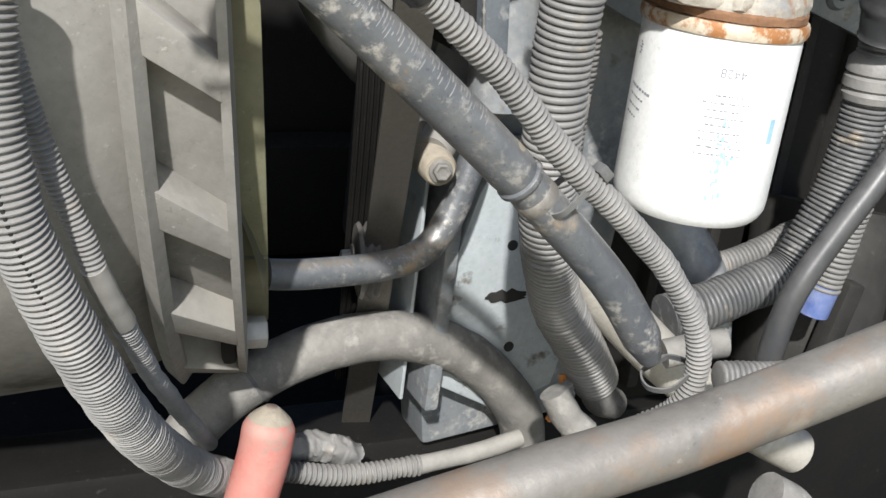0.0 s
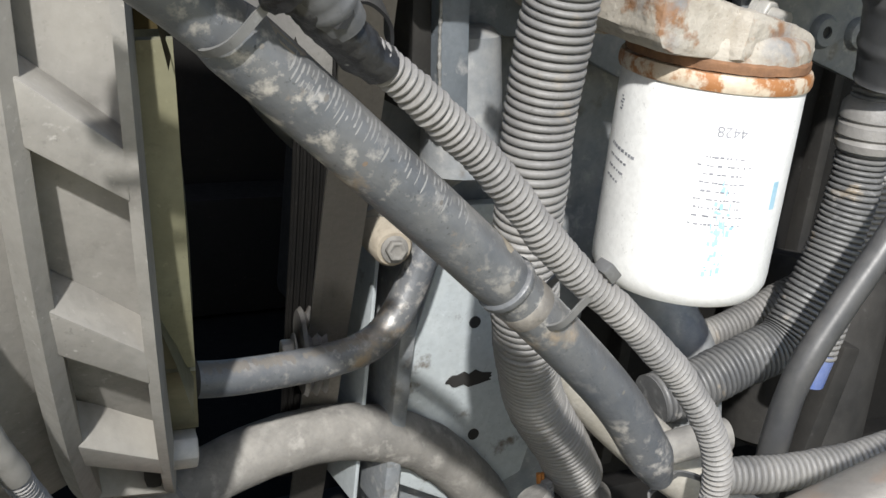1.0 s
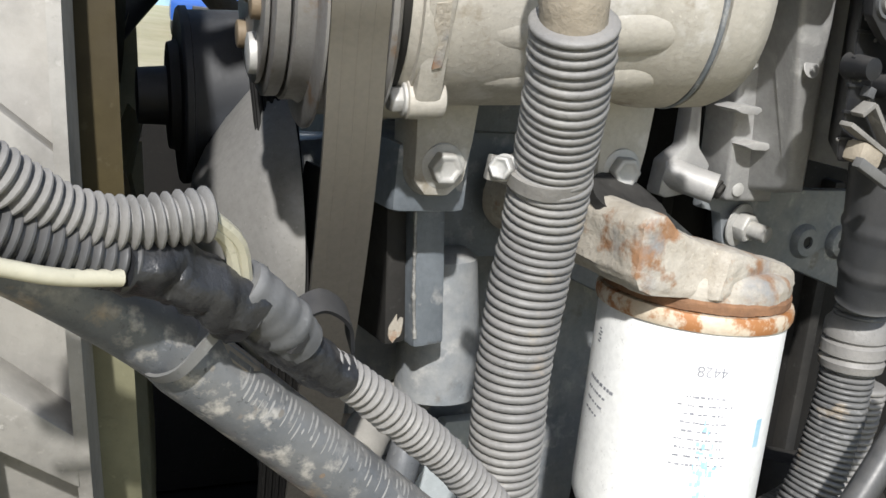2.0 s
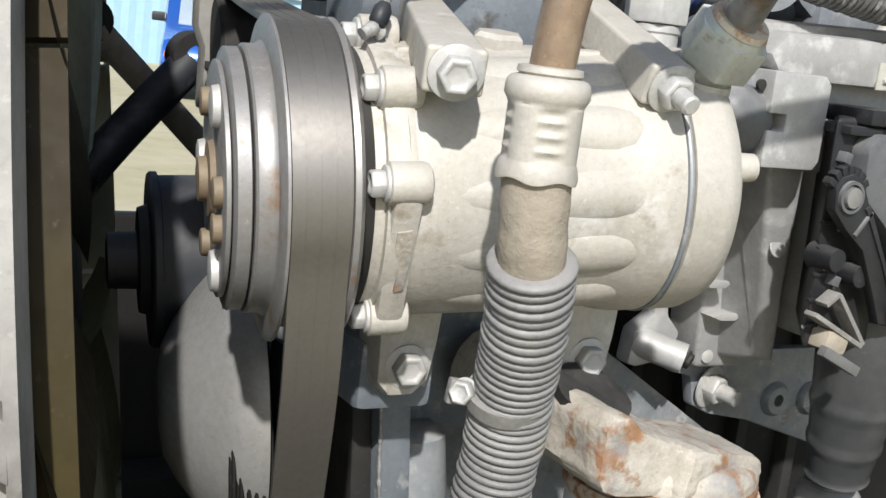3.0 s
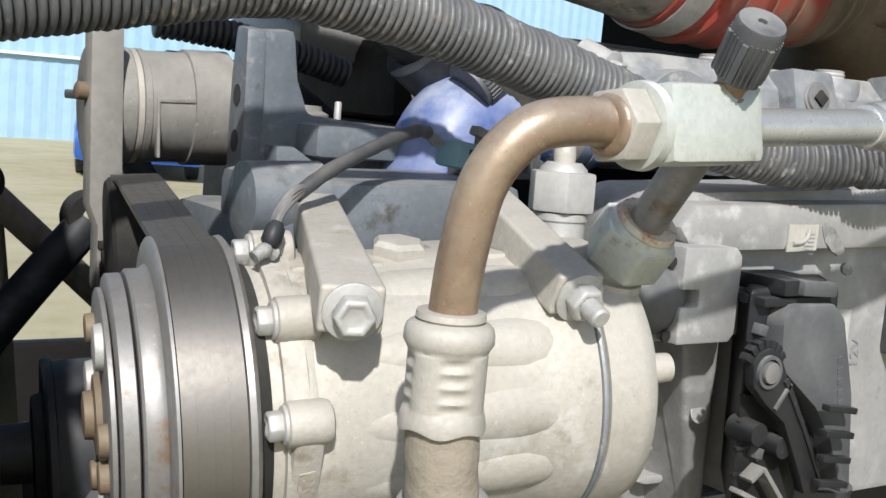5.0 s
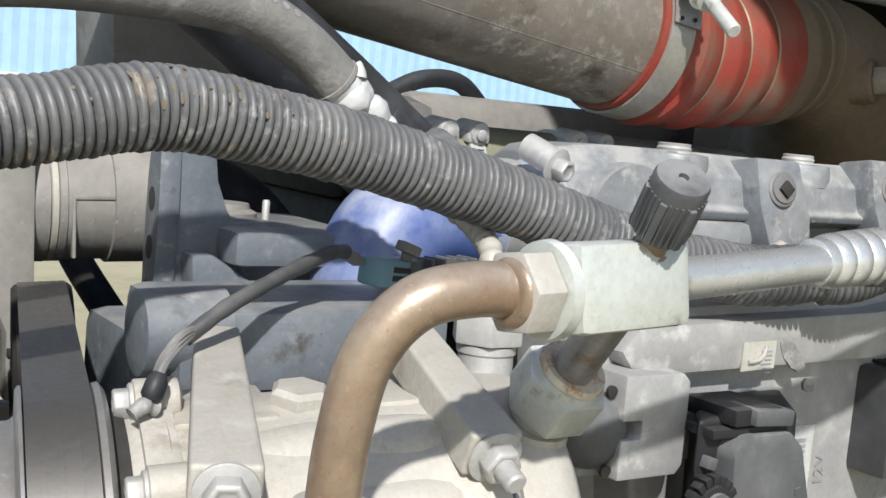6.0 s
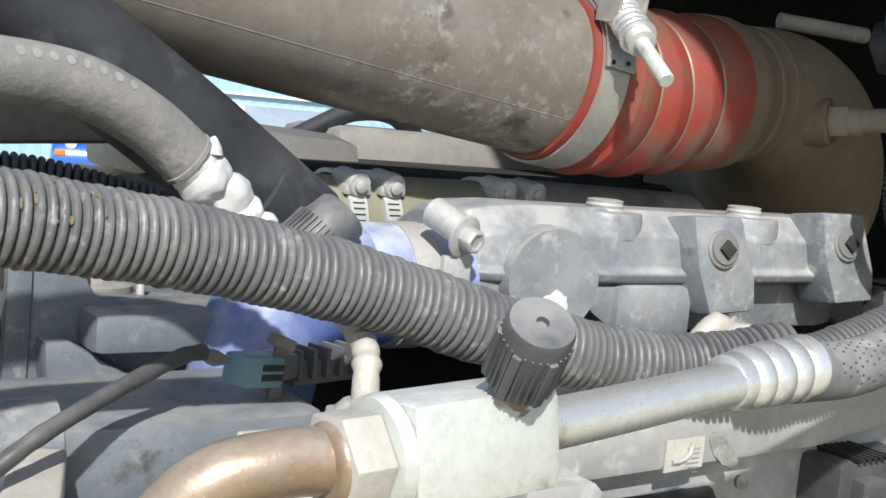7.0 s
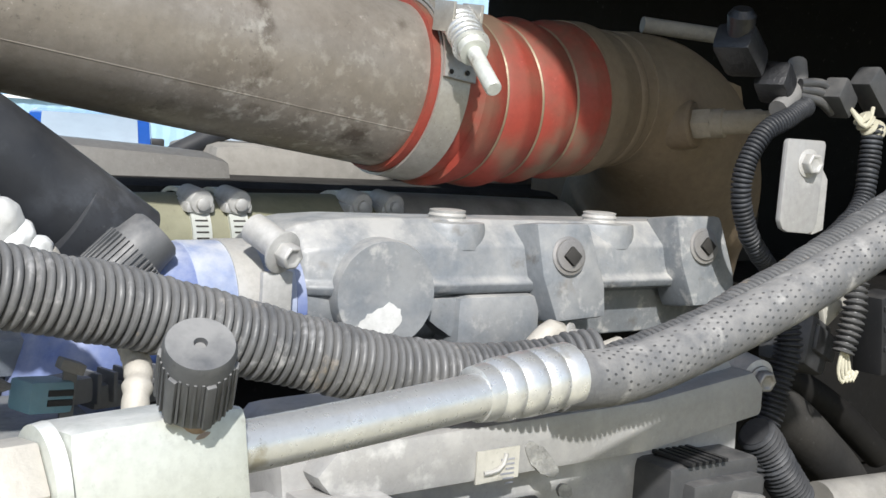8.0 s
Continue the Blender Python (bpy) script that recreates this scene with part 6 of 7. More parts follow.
    for k in range(5):
        part("label_print", block(Matrix(), (0.6475 + 0.004 * k, 0.6108, 1.228 + 0.002 * (k % 2)), (0.6485 + 0.004 * k, 0.6111, 1.266 - 0.004 * (k % 3)), 0), M_LOOM, e, "faded print line")
    part("barcode", join(*[block(Matrix(), (0.650, 0.6104, 1.270 + 0.0034 * k), (0.661, 0.6110, 1.2718 + 0.0034 * k), 0) for k in range(7)]), M_INK, e, "faded barcode lines")
    curve = bpy.data.curves.new("print", "FONT")
    curve.body, curve.size = "12V", 0.012
    tmp = new("print_tmp", curve)
    me = bpy.data.meshes.new_from_object(tmp)
    bpy.data.objects.remove(tmp)
    bm = bmesh.new()
    bm.from_mesh(me)
    for v in bm.verts:
        v.co = Vector((0.681 - v.co.y, 0.6112, 1.262 + v.co.x))
    part("voltage_print", bm, M_INK, e, "grey voltage print", 0)
    # bolts and brackets below
    lo = thing("module_bracket", (0.62, 0.69, 1.08), "grey steel module bracket with bolts", "bracket")
    part("strip", slab([(0.5626, 1.150), (0.5626, 1.1365), (0.5800, 1.1330), (0.5860, 1.1120), (0.6028, 1.1046), (0.6392, 1.0978), (0.7206, 1.0721), (0.7240, 1.0941), (0.7120, 1.150)], Matrix.Translation((0, 0.702, 0)), 0.010, 0.002), M_GREY, lo)
    bolt(lo, (0.5975, 0.701, 1.1255), (0.25, -1, -0.1), 0.0105, 0.009, 1.45, M_ALU, "", (0, 0, 1), 0.014)
    for x, z in ((0.6631, 1.1127), (0.6985, 1.1115)):
        eyelet = part("eyelet", lathe([(-0.003, 0.0045), (-0.003, 0.0100), (0.0, 0.0125), (0.004, 0.0130), (0.004, 0.0045), (-0.003, 0.0045)], axes((x, 0.700, z), (0, 1, 0)), 26), M_GREY, lo, "raised bolt eyelet")
        part("bore", lathe([(-0.001, 0.0046), (0.003, 0.0044)], axes((x, 0.700, z), (0, 1, 0)), 18), M_BLACK, eyelet, "dark bore")
    part("bolt_sleeve", tube([(0.520, 0.694, 1.163), (0.532, 0.682, 1.159), (0.543, 0.671, 1.156)], 0.0098, 24), M_ECU, lo, "grey bolt sleeve")
    part("ear", slab([(0.512, 1.148), (0.520, 1.146), (0.545, 1.150), (0.552, 1.168), (0.540, 1.180), (0.536, 1.215), (0.528, 1.215), (0.528, 1.180), (0.514, 1.170)], Matrix.Translation((0, 0.688, 0)), 0.014, 0.003), M_ECU, lo)
    bolt(lo, (0.5435, 0.671, 1.156), (0.55, -0.8, -0.35), 0.0055, 0.003, 1.2, M_DARK)


def build_manifold():
    m = thing("intake_manifold", (0.72, 0.76, 1.36), "dusty grey painted cast manifold with bolted pads", "manifold")
    side = [(0.742, 1.372), (0.738, 1.402), (0.720, 1.4065), (0.7175, 1.4120), (0.7215, 1.4150), (0.7240, 1.4330), (0.7380, 1.4480), (0.7900, 1.4465), (0.8160, 1.4320), (0.8160, 1.372)]
    bm = bmesh.new()
    rings = []
    # the casting narrows and rounds off at its ends
    for x, k in ((0.556, 0.80), (0.562, 0.90), (0.575, 0.97), (0.60, 1.0), (0.66, 1.0), (0.76, 1.0), (0.83, 1.0), (0.872, 1.0), (0.884, 0.97), (0.889, 0.90)):
        rings.append([bm.verts.new((x, 0.775 + (y - 0.775) * k, 1.41 + (z - 1.41) * k + 0.0012 * noise.noise((x * 40, y * 40, z * 40)))) for y, z in side])
    n = len(side)
    bm.faces.new(rings[0])
    bm.faces.new(rings[-1][::-1])
    for p, q in zip(rings, rings[1:]):
        for k in range(n):
            bm.faces.new((p[k], q[k], q[(k + 1) % n], p[(k + 1) % n]))
    bmesh.ops.recalc_face_normals(bm, faces=bm.faces)
    part("body", rounded(bm, 0.0025, 3, 24), M_GREY, m)
    part("bulge", lathe([(0, 0.026), (0.004, 0.031), (0.03, 0.0335), (0.08, 0.0340), (0.13, 0.028), (0.16, 0.012)], axes((0.552, 0.758, 1.4030), (1, 0, 0)), 48), M_GREY, m)
    part("lower_lobe", block(pose(0.690, 0.716, 1.372, 0, 0, 0), (-0.034, 0.0, -0.004), (0.030, 0.09, 0.034), 0.010), M_GREY, m)
    part("lower_web", slab([(0.62, 1.404), (0.735, 1.406), (0.722, 1.384), (0.70, 1.372), (0.668, 1.372), (0.645, 1.386)], Matrix.Translation((0, 0.722, 0)), 0.05, 0.006), M_GREY, m)
    disc = part("blanking_disc", lathe([(-0.004, 0.0294), (-0.0015, 0.0303), (0.016, 0.0303), (0.017, 0.028)], axes((0.6045, 0.7165, 1.4082), (0.10, 1, 0.0)), 64), M_GREY, m, "round grey blanking disc with a chipped patch")
    chip = [(-0.003 + (0.0125 + 0.005 * noise.noise((k * 1.3, 5.0, 0))) * math.cos(k * 0.2618) + 0.004 * math.sin(k * 0.2618), -0.0145 + (0.0085 + 0.0055 * noise.noise((k * 1.7, 9.0, 0))) * math.sin(k * 0.2618)) for k in range(24)]
    part("chip", slab(chip, axes((0.6045, 0.7120, 1.4082), (1, -0.10, 0)), 0.0004, 0), M_SEALANT, disc, "pale chipped paint patch")
    for x, z in ((0.7300, 1.4290), (0.8475, 1.4345)):
        pad = part("pad", slab([(-0.024, 0.020), (0.018, 0.020), (0.030, -0.018), (0.030, -0.038), (-0.010, -0.040), (-0.020, -0.012)], Matrix.Translation((x, 0.7085, z)) @ pose(0, 0, 0, -8, 0, 0), 0.03, 0.0035), M_GREY, m, "sloped dusty bolt pad")
        part("washer", lathe([(0, 0.0118), (0.0015, 0.0118), (0.002, 0.010), (0.0035, 0.0095), (0.004, 0.006)], axes((x - 0.001, 0.7080, z), (-0.12, -1, 0.2)), 32), M_STEEL, pad)
        part("plug", prism(axes((x - 0.001, 0.7050, z), (-0.12, -1, 0.2)), 0.0062, 0.0, 0.0035, 4, 0.0008), M_DARK, pad, "dark square plug")
    for x in (0.6655, 0.788):
        boss = part("top_boss", lathe([(-0.012, 0.0235), (0.0, 0.0230), (0.003, 0.0222), (0.0035, 0.018)], axes((x, 0.7465, 1.4430), (0, 0, 1)), 40), M_GREY, m)
        part("plug", lathe([(0.004, 0.0115), (0.005, 0.0120), (0.0065, 0.0108), (0.008, 0.0116), (0.0095, 0.0105), (0.011, 0.0110), (0.0115, 0.009)], axes((x, 0.7465, 1.4415), (0, 0, 1)), 32), M_ALU, boss, "threaded plug")
    clip = thing("pipe_clip", (0.69, 0.66, 1.375), "dusty beige pipe clip with its bolt", "clip")
    part("loop", tube([(0.665, 0.668, 1.372), (0.672, 0.664, 1.386), (0.682, 0.662, 1.394), (0.690, 0.665, 1.384), (0.70, 0.672, 1.376)], 0.0065, 16), M_CAST, clip)
    bolt(clip, (0.692, 0.661, 1.3885), (0.45, -0.85, 0.0), 0.0070, 0.010, 1.35, M_ALU)
    part("tail", tube([(0.70, 0.672, 1.376), (0.72, 0.675, 1.374), (0.75, 0.68, 1.378)], 0.006, 14), M_CAST, clip)


def build_charge_pipe():
    p = thing("charge_air_pipe", (0.45, 0.81, 1.46), "stained aluminium charge air pipe", "pipe")
    axis = [(-0.10, 0.812, 1.628), (0.15, 0.812, 1.594), (0.42, 0.813, 1.5575), (0.60, 0.814, 1.5335), (0.690, 0.815, 1.5220)]
    part("tube", tube(axis, 0.0525, 72, 0.012), M_CAC, p)
    d = Vector(axis[-1]) - Vector(axis[-2])
    d.normalize()
    e = Vector(axis[-1]) - d * 0.022
    part("seam", tube([tuple(Vector(q) + Vector((0, -0.0435, -0.0293))) for q in axis], 0.0004, 8), M_CAC, p)
    r = thing("silicone_sleeve", (0.76, 0.81, 1.46), "red ribbed silicone sleeve, brown with dust", "hose")
    m = axes(e - d * 0.012, d)
    # the sleeve bends level and narrows towards the elbow
    run = spline([tuple(e - d * 0.012), tuple(e + d * 0.018), (0.725, 0.819, 1.5205), (0.775, 0.823, 1.5235), (0.825, 0.826, 1.5275), (0.868, 0.829, 1.5305)], 0.0015)
    ridges = (0.268, 0.430, 0.592)

    def swell(i, q):
        base = 0.0556 - 0.0072 * q
        if q < 0.16:
            return 0.0555
        lobe = min(abs(q - c) for c in ridges)
        return base + 0.0050 * min(1.0, lobe / 0.075) ** 0.6 * (1 if q < 0.80 else max(0.0, (0.90 - q) / 0.10))
    n_run = len(run)
    part("sleeve", sweep(bmesh.new(), run[:int(n_run * 0.76)], lambda i, q: swell(i, q * 0.76), 96), M_RED, r)
    for c in ridges:
        k = int(n_run * c)
        part("wire_ring", lathe([(-0.0015, swell(0, c) - 0.002), (-0.0012, swell(0, c) + 0.0008), (0, swell(0, c) + 0.0016), (0.0012, swell(0, c) + 0.0008), (0.0015, swell(0, c) - 0.002)], axes(run[k], run[k + 1] - run[k - 1]), 72), M_BRASS, r, "thin dusty wire ring")
    part("dust_coat", sweep(bmesh.new(), run[int(n_run * 0.725):], lambda i, q: swell(0, 0.725 + 0.275 * q) + 0.0006 + (0.0012 if 0.62 < q < 0.72 else 0.0), 80), M_BROWN, r, "brown dust-caked end")
    c = thing("hose_clamp", (0.70, 0.80, 1.47), "stainless spring-loaded band clamp", "clamp")
    part("band", lathe([(0.005, 0.0560), (0.005, 0.0576), (0.027, 0.0576), (0.027, 0.0560), (0.005, 0.0560)], m, 80), M_CLAMP, c)
    foot = Vector((0.6735, 0.814, 1.5240))
    side, up = Vector((0, -1, 0)), Vector((0.13, 0, 0.99))
    arc = [tuple(foot + 0.0590 * (math.cos(radians(a)) * up + math.sin(radians(a)) * side)) for a in range(4, 92, 8)]
    plate = part("bridge", wrap_strap(arc, 0.0235, 0.0016, d), M_CLAMP, c, "slotted clamp plate")
    for k in (-1, 1):
        part("lug", block(axes((0.671 + 0.010 * k, 0.760, 1.568), (0, -0.9, -0.1)), (-0.006, -0.0012, -0.010), (0.014, 0.0012, 0.008), 0.0008), M_CLAMP, plate)
        part("pin", lathe([(0, 0.0016), (0.0008, 0.0012)], axes((0.6735 + 0.006 * k, 0.7545, 1.5345), (0, -1, 0.1)), 10), M_DARK, plate)
    sm = axes((0.6715, 0.757, 1.5635), (-0.0157, -0.060, -0.0399))
    part("spring", ribbed([tuple(sm @ Vector((x, 0, 0))) for x in (0.0, 0.013, 0.028)], 0.0108, 0.0050, 0.0022, 20), M_BRIGHT, c, "coil spring")
    part("stud", lathe([(-0.01, 0.005), (0.028, 0.005), (0.0285, 0.0085), (0.035, 0.0085), (0.0355, 0.0048), (0.073, 0.0048), (0.074, 0.004)], sm, 20), M_ZINC, c, "threaded stud")
    part("tee", block(sm, (-0.010, -0.009, -0.008), (0.0, 0.009, 0.008), 0.002), M_BRIGHT, c)
    b = thing("inlet_elbow", (0.93, 0.83, 1.40), "brown dusty cast inlet elbow with a sensor", "elbow")
    part("elbow", sweep(bmesh.new(), spline([(0.862, 0.829, 1.530), (0.885, 0.832, 1.5295), (0.915, 0.838, 1.522), (0.950, 0.852, 1.503), (0.980, 0.875, 1.472), (0.995, 0.905, 1.43), (1.0, 0.92, 1.38)], 0.006), lambda i, s: 0.0485 + 0.032 * min(1.0, s * 1.6), 64), M_BROWN, b)
    part("hose_end", lathe([(-0.006, 0.0480), (-0.005, 0.0500), (0.004, 0.0505), (0.006, 0.0480)], axes((0.868, 0.829, 1.5303), (1, 0.08, 0.0)), 72), M_BROWN, b)
    part("pad", lathe([(-0.002, 0.0155), (0.0, 0.0175), (0.006, 0.0180), (0.03, 0.0180)], axes((0.9035, 0.7780, 1.5155), (-0.35, 0.93, -0.12)), 36), M_BROWN, b)
    sen = part("sensor", prism(axes((0.9030, 0.7770, 1.5155), (0.42, -0.88, 0.10)), 0.0120, 0, 0.014, 6, 0.0012), M_SLEEVE, b, "dusty hexagon temperature sensor")
    part("sensor_body", lathe([(0.013, 0.0105), (0.022, 0.0105), (0.023, 0.0088), (0.048, 0.0085), (0.050, 0.0072), (0.068, 0.0066), (0.069, 0.005)], axes((0.9030, 0.7770, 1.5155), (0.42, -0.88, 0.10)), 24), M_SLEEVE, sen)
    part("back_box", block(Matrix(), (0.93, 0.86, 1.36), (1.06, 1.0, 1.56), 0.02), M_BROWN, b)
    part("rear_stud", lathe([(0, 0.006), (0.07, 0.006), (0.072, 0.0045)], axes((0.885, 0.82, 1.587), (0.75, -0.35, -0.05)), 18), M_HOSE, b)
    bolt(b, (0.94, 0.83, 1.545), (0.1, -0.8, 0.5), 0.012, 0.01, 1.2, M_BROWN)


def build_blue_hoses():
    b = thing("blue_hose", (0.46, 0.74, 1.33), "dusty blue silicone coolant elbow", "hose")
    part("hose", tube([(0.560, 0.754, 1.4005), (0.540, 0.754, 1.4000), (0.510, 0.754, 1.3995), (0.483, 0.755, 1.3985), (0.459, 0.757, 1.384), (0.447, 0.756, 1.352), (0.443, 0.76, 1.30)], 0.0330, 48, 0.005), M_BLUE, b)
    part("end_lip", lathe([(0, 0.0328), (0.001, 0.0342), (0.006, 0.0342), (0.007, 0.0328)], axes((0.549, 0.754, 1.4005), (1, -0.06, 0)), 56), M_BLUEPALE, b)
    c = thing("hose_clamp", (0.53, 0.72, 1.40), "steel worm clamp with a large bolt", "clamp", "worm clamps")
    cm = axes((0.529, 0.754, 1.4000), (1, -0.03, 0))
    part("band", lathe([(-0.008, 0.0332), (-0.008, 0.0345), (0.008, 0.0345), (0.008, 0.0332), (-0.008, 0.0332)], cm, 60), M_ALU, c)
    part("housing", tube([(0.5290, 0.7260, 1.4430), (0.532, 0.717, 1.4395), (0.535, 0.708, 1.4355)], 0.0082, 22, 0.003), M_ALU, c)
    part("cuff", lathe([(-0.030, 0.0325), (-0.029, 0.0336), (0.018, 0.0336), (0.020, 0.0325)], cm, 60), M_BLUEPALE, c, "moulded blue cuff under the band")
    bolt(c, (0.5355, 0.7065, 1.4330), (0.25, -0.9, -0.25), 0.0068, 0.008, 1.65, M_ALU)
    part("tab", block(axes((0.535, 0.713, 1.4125), (1, 0, 0)), (-0.008, -0.004, -0.012), (0.009, 0.0, 0.010), 0.001), M_ALU, c)
    g = thing("coolant_pipe", (0.62, 0.86, 1.40), "olive dusty rubber coolant pipe", "pipe")
    part("pipe", tube([(0.515, 0.866, 1.418), (0.56, 0.868, 1.419), (0.70, 0.870, 1.420), (0.80, 0.872, 1.418)], 0.0320, 40, 0.01), M_OLIVE, g)
    part("joint", tube([(0.69, 0.870, 1.420), (0.76, 0.871, 1.419), (0.86, 0.873, 1.417)], 0.0345, 40, 0.01), M_SHROUD, g)
    for x in (0.549, 0.574, 0.662, 0.687):
        k = thing("worm_clamp", (x, 0.85, 1.43), "steel worm-drive clamp with slotted band", "clamp", "worm clamps")
        km = axes((x, 0.869, 1.4195), (1, 0.01, 0))
        part("band", lathe([(-0.0062, 0.0322), (-0.0062, 0.0350), (0.0062, 0.0350), (0.0062, 0.0322), (-0.0062, 0.0322)], km, 48), M_ZINC, k)
        hm = axes((x, 0.8405, 1.4465), (0.02, -0.92, -0.1))
        part("housing", join(block(hm, (-0.020, -0.0092, -0.0060), (0.002, 0.0092, 0.0005), 0.002), lathe([(-0.022, 0.005), (-0.020, 0.0072), (0.002, 0.0078), (0.003, 0.0070)], hm @ Matrix.Translation((0, 0, 0.001)), 24)), M_ALU, k)
        part("screw", lathe([(0.002, 0.0040), (0.0055, 0.0040), (0.006, 0.003)], hm, 16), M_ALU, k)
        for j in range(7):
            part("slot", block(km @ Matrix.Rotation(radians(152 + 6 * j), 4, "X"), (-0.004, 0.0345, -0.0005), (0.004, 0.0353, 0.0005), 0), M_DARK, k)


def build_big_loom():
    h = thing("big_loom_hose", (0.36, 0.60, 1.37), "large dusty grey corrugated hose across the engine", "hose")
    part("hose", ribbed([(0.120, 0.588, 1.418), (0.160, 0.592, 1.4285), (0.208, 0.596, 1.4385), (0.262, 0.601, 1.4480), (0.312, 0.606, 1.4435), (0.364, 0.611, 1.4355), (0.425, 0.614, 1.4225), (0.475, 0.611, 1.4085), (0.530, 0.602, 1.3950), (0.585, 0.592, 1.3890), (0.634, 0.575, 1.3970)], 0.0158, 0.0039, 0.0019, 26), M_BIGLOOM, h)
    part("thin_end", ribbed([(0.615, 0.580, 1.3880), (0.634, 0.572, 1.3915), (0.688, 0.562, 1.4095), (0.748, 0.560, 1.4330), (0.81, 0.560, 1.4600), (0.86, 0.562, 1.484)], 0.0125, 0.0031, 0.0013, 22), M_BIGLOOM, h, "narrower tail of the corrugated hose")
    lp = spline([(0.208, 0.596, 1.4385), (0.262, 0.601, 1.4480), (0.312, 0.606, 1.4435), (0.364, 0.611, 1.4355)], 0.0023)
    rnd = random.Random(31)
    crumbs = []
    for k in range(60):
        i = min(len(lp) - 3, max(2, int(rnd.gauss(33, 9))))
        a = rnd.uniform(-10, 80)
        crumbs.append(patch(lp, i, a, a + rnd.uniform(3, 14), 0.0003 + 0.0005 * rnd.random(), 0.01605))
    tagged(part("dirt", join(*crumbs), M_BROWN, h, "caked brown dirt specks", 0), kind="stuff")
    g = thing("grey_hose", (0.30, 0.64, 1.44), "grey rubber hose with white raised print", "hose")
    part("hose", tube([(0.08, 0.630, 1.455), (0.16, 0.636, 1.480), (0.22, 0.642, 1.4915), (0.275, 0.648, 1.4940), (0.318, 0.655, 1.4915), (0.346, 0.659, 1.4805), (0.367, 0.660, 1.4655)], 0.0118, 28, 0.004), M_HOSE, g)
    gp = spline([(0.08, 0.630, 1.455), (0.16, 0.636, 1.480), (0.22, 0.642, 1.4915), (0.275, 0.648, 1.4940), (0.318, 0.655, 1.4915), (0.346, 0.659, 1.4805), (0.367, 0.660, 1.4655)], 0.001)
    marks = []
    rnd = random.Random(8)
    for k in range(26):
        i = 130 + 6 * k
        if k % 9 != 5 and i < len(gp) - 30:
            for a0, a1, w in ((42 + rnd.uniform(-1, 1), 62, 0.0012 + 0.0007 * rnd.random()),):
                marks.append(patch(gp, i, a0, a1, w, 0.01195))
    tagged(part("print", join(*marks), M_MARK, g, "pale moulded print, too worn to read", 0), kind="stuff")
    lumps = []
    for x, y, z, r in ((0.3675, 0.6600, 1.4640, 0.0104), (0.3735, 0.6590, 1.4585, 0.0108), (0.3835, 0.6580, 1.4525, 0.0090), (0.3900, 0.6580, 1.4455, 0.0082), (0.3985, 0.6575, 1.4405, 0.0068)):
        lump = bmesh.new()
        bmesh.ops.create_icosphere(lump, subdivisions=4, radius=r, matrix=Matrix.Translation((x, y, z)))
        for v in lump.verts:
            v.co += 0.0024 * noise.noise_vector(v.co * 90) + 0.0007 * noise.noise_vector(v.co * 260)
        lumps.append(lump)
    lumps.append(lathe([(0, 0.0048), (0.003, 0.0036), (0.006, 0.0014), (0.0068, 0.0003)], axes((0.3735, 0.655, 1.4695), (0.1, -0.1, 1)), 14))
    part("sealant", join(*lumps), M_SEALANT, g, "lumpy white sealant", 80)
    part("cut_end", lathe([(-0.0022, 0.0116), (-0.0018, 0.0123), (0.0, 0.0123), (0.0006, 0.0100)], axes((0.3665, 0.660, 1.4658), (0.80, 0.03, -0.60)), 30), M_HOSE, g, "frayed cut hose end")
    part("tail", tube([(0.402, 0.657, 1.439), (0.412, 0.656, 1.425), (0.427, 0.646, 1.412), (0.430, 0.630, 1.404), (0.4265, 0.613, 1.397), (0.4225, 0.6045, 1.388), (0.4215, 0.602, 1.370)], 0.0055, 18, 0.0012, 0.2), M_CAST, g, "white crusted pipe")
    d = thing("upper_black_hose", (0.38, 0.75, 1.44), "thick black rubber hose slanting down", "hose")
    part("hose", tube([(0.24, 0.79, 1.583), (0.31, 0.785, 1.540), (0.375, 0.780, 1.497), (0.43, 0.778, 1.460), (0.48, 0.778, 1.425)], 0.0275, 34, 0.006), M_RUBBER, d)
    part("end_cuff", lathe([(0, 0.0288), (0.001, 0.0305), (0.030, 0.0305), (0.031, 0.0288)], axes((0.445, 0.778, 1.443), (0.05, 0.0, -0.033)), 40), M_RUBBER, d)
    k = thing("knurled_cap", (0.47, 0.72, 1.42), "dark grey knurled filler cap", "cap")
    m = axes((0.453, 0.735, 1.4140), (0.60, -0.05, 0.58))
    part("cap", lathe([(0, 0.016), (0.001, 0.0160), (0.024, 0.0155), (0.026, 0.0150), (0.036, 0.0140), (0.038, 0.012)], m, 44), M_HOOD, k)
    for j in range(36):
        part("knurl", block(m @ Matrix.Rotation(math.pi / 18 * j, 4, "X"), (0.003, -0.0005, 0.0152), (0.023, 0.0005, 0.0170), 0), M_HOOD, k)
    rl = thing("rear_loom", (0.42, 0.92, 1.40), "dark corrugated hose behind the bracket", "wire loom")
    part("loom", ribbed([(0.33, 0.93, 1.440), (0.38, 0.925, 1.437), (0.42, 0.92, 1.430), (0.47, 0.92, 1.418)], 0.0105, 0.0050, 0.0018, 18), M_LOOMDARK, rl)
    rh = thing("radiator_hose", (0.42, 0.96, 1.33), "thick black rubber radiator hose in shade", "hose")
    part("hose", tube([(0.34, 0.96, 1.395), (0.40, 0.955, 1.395), (0.45, 0.955, 1.38), (0.49, 0.96, 1.34), (0.51, 0.97, 1.29)], 0.026, 26, 0.006), M_RUBBER, rh)
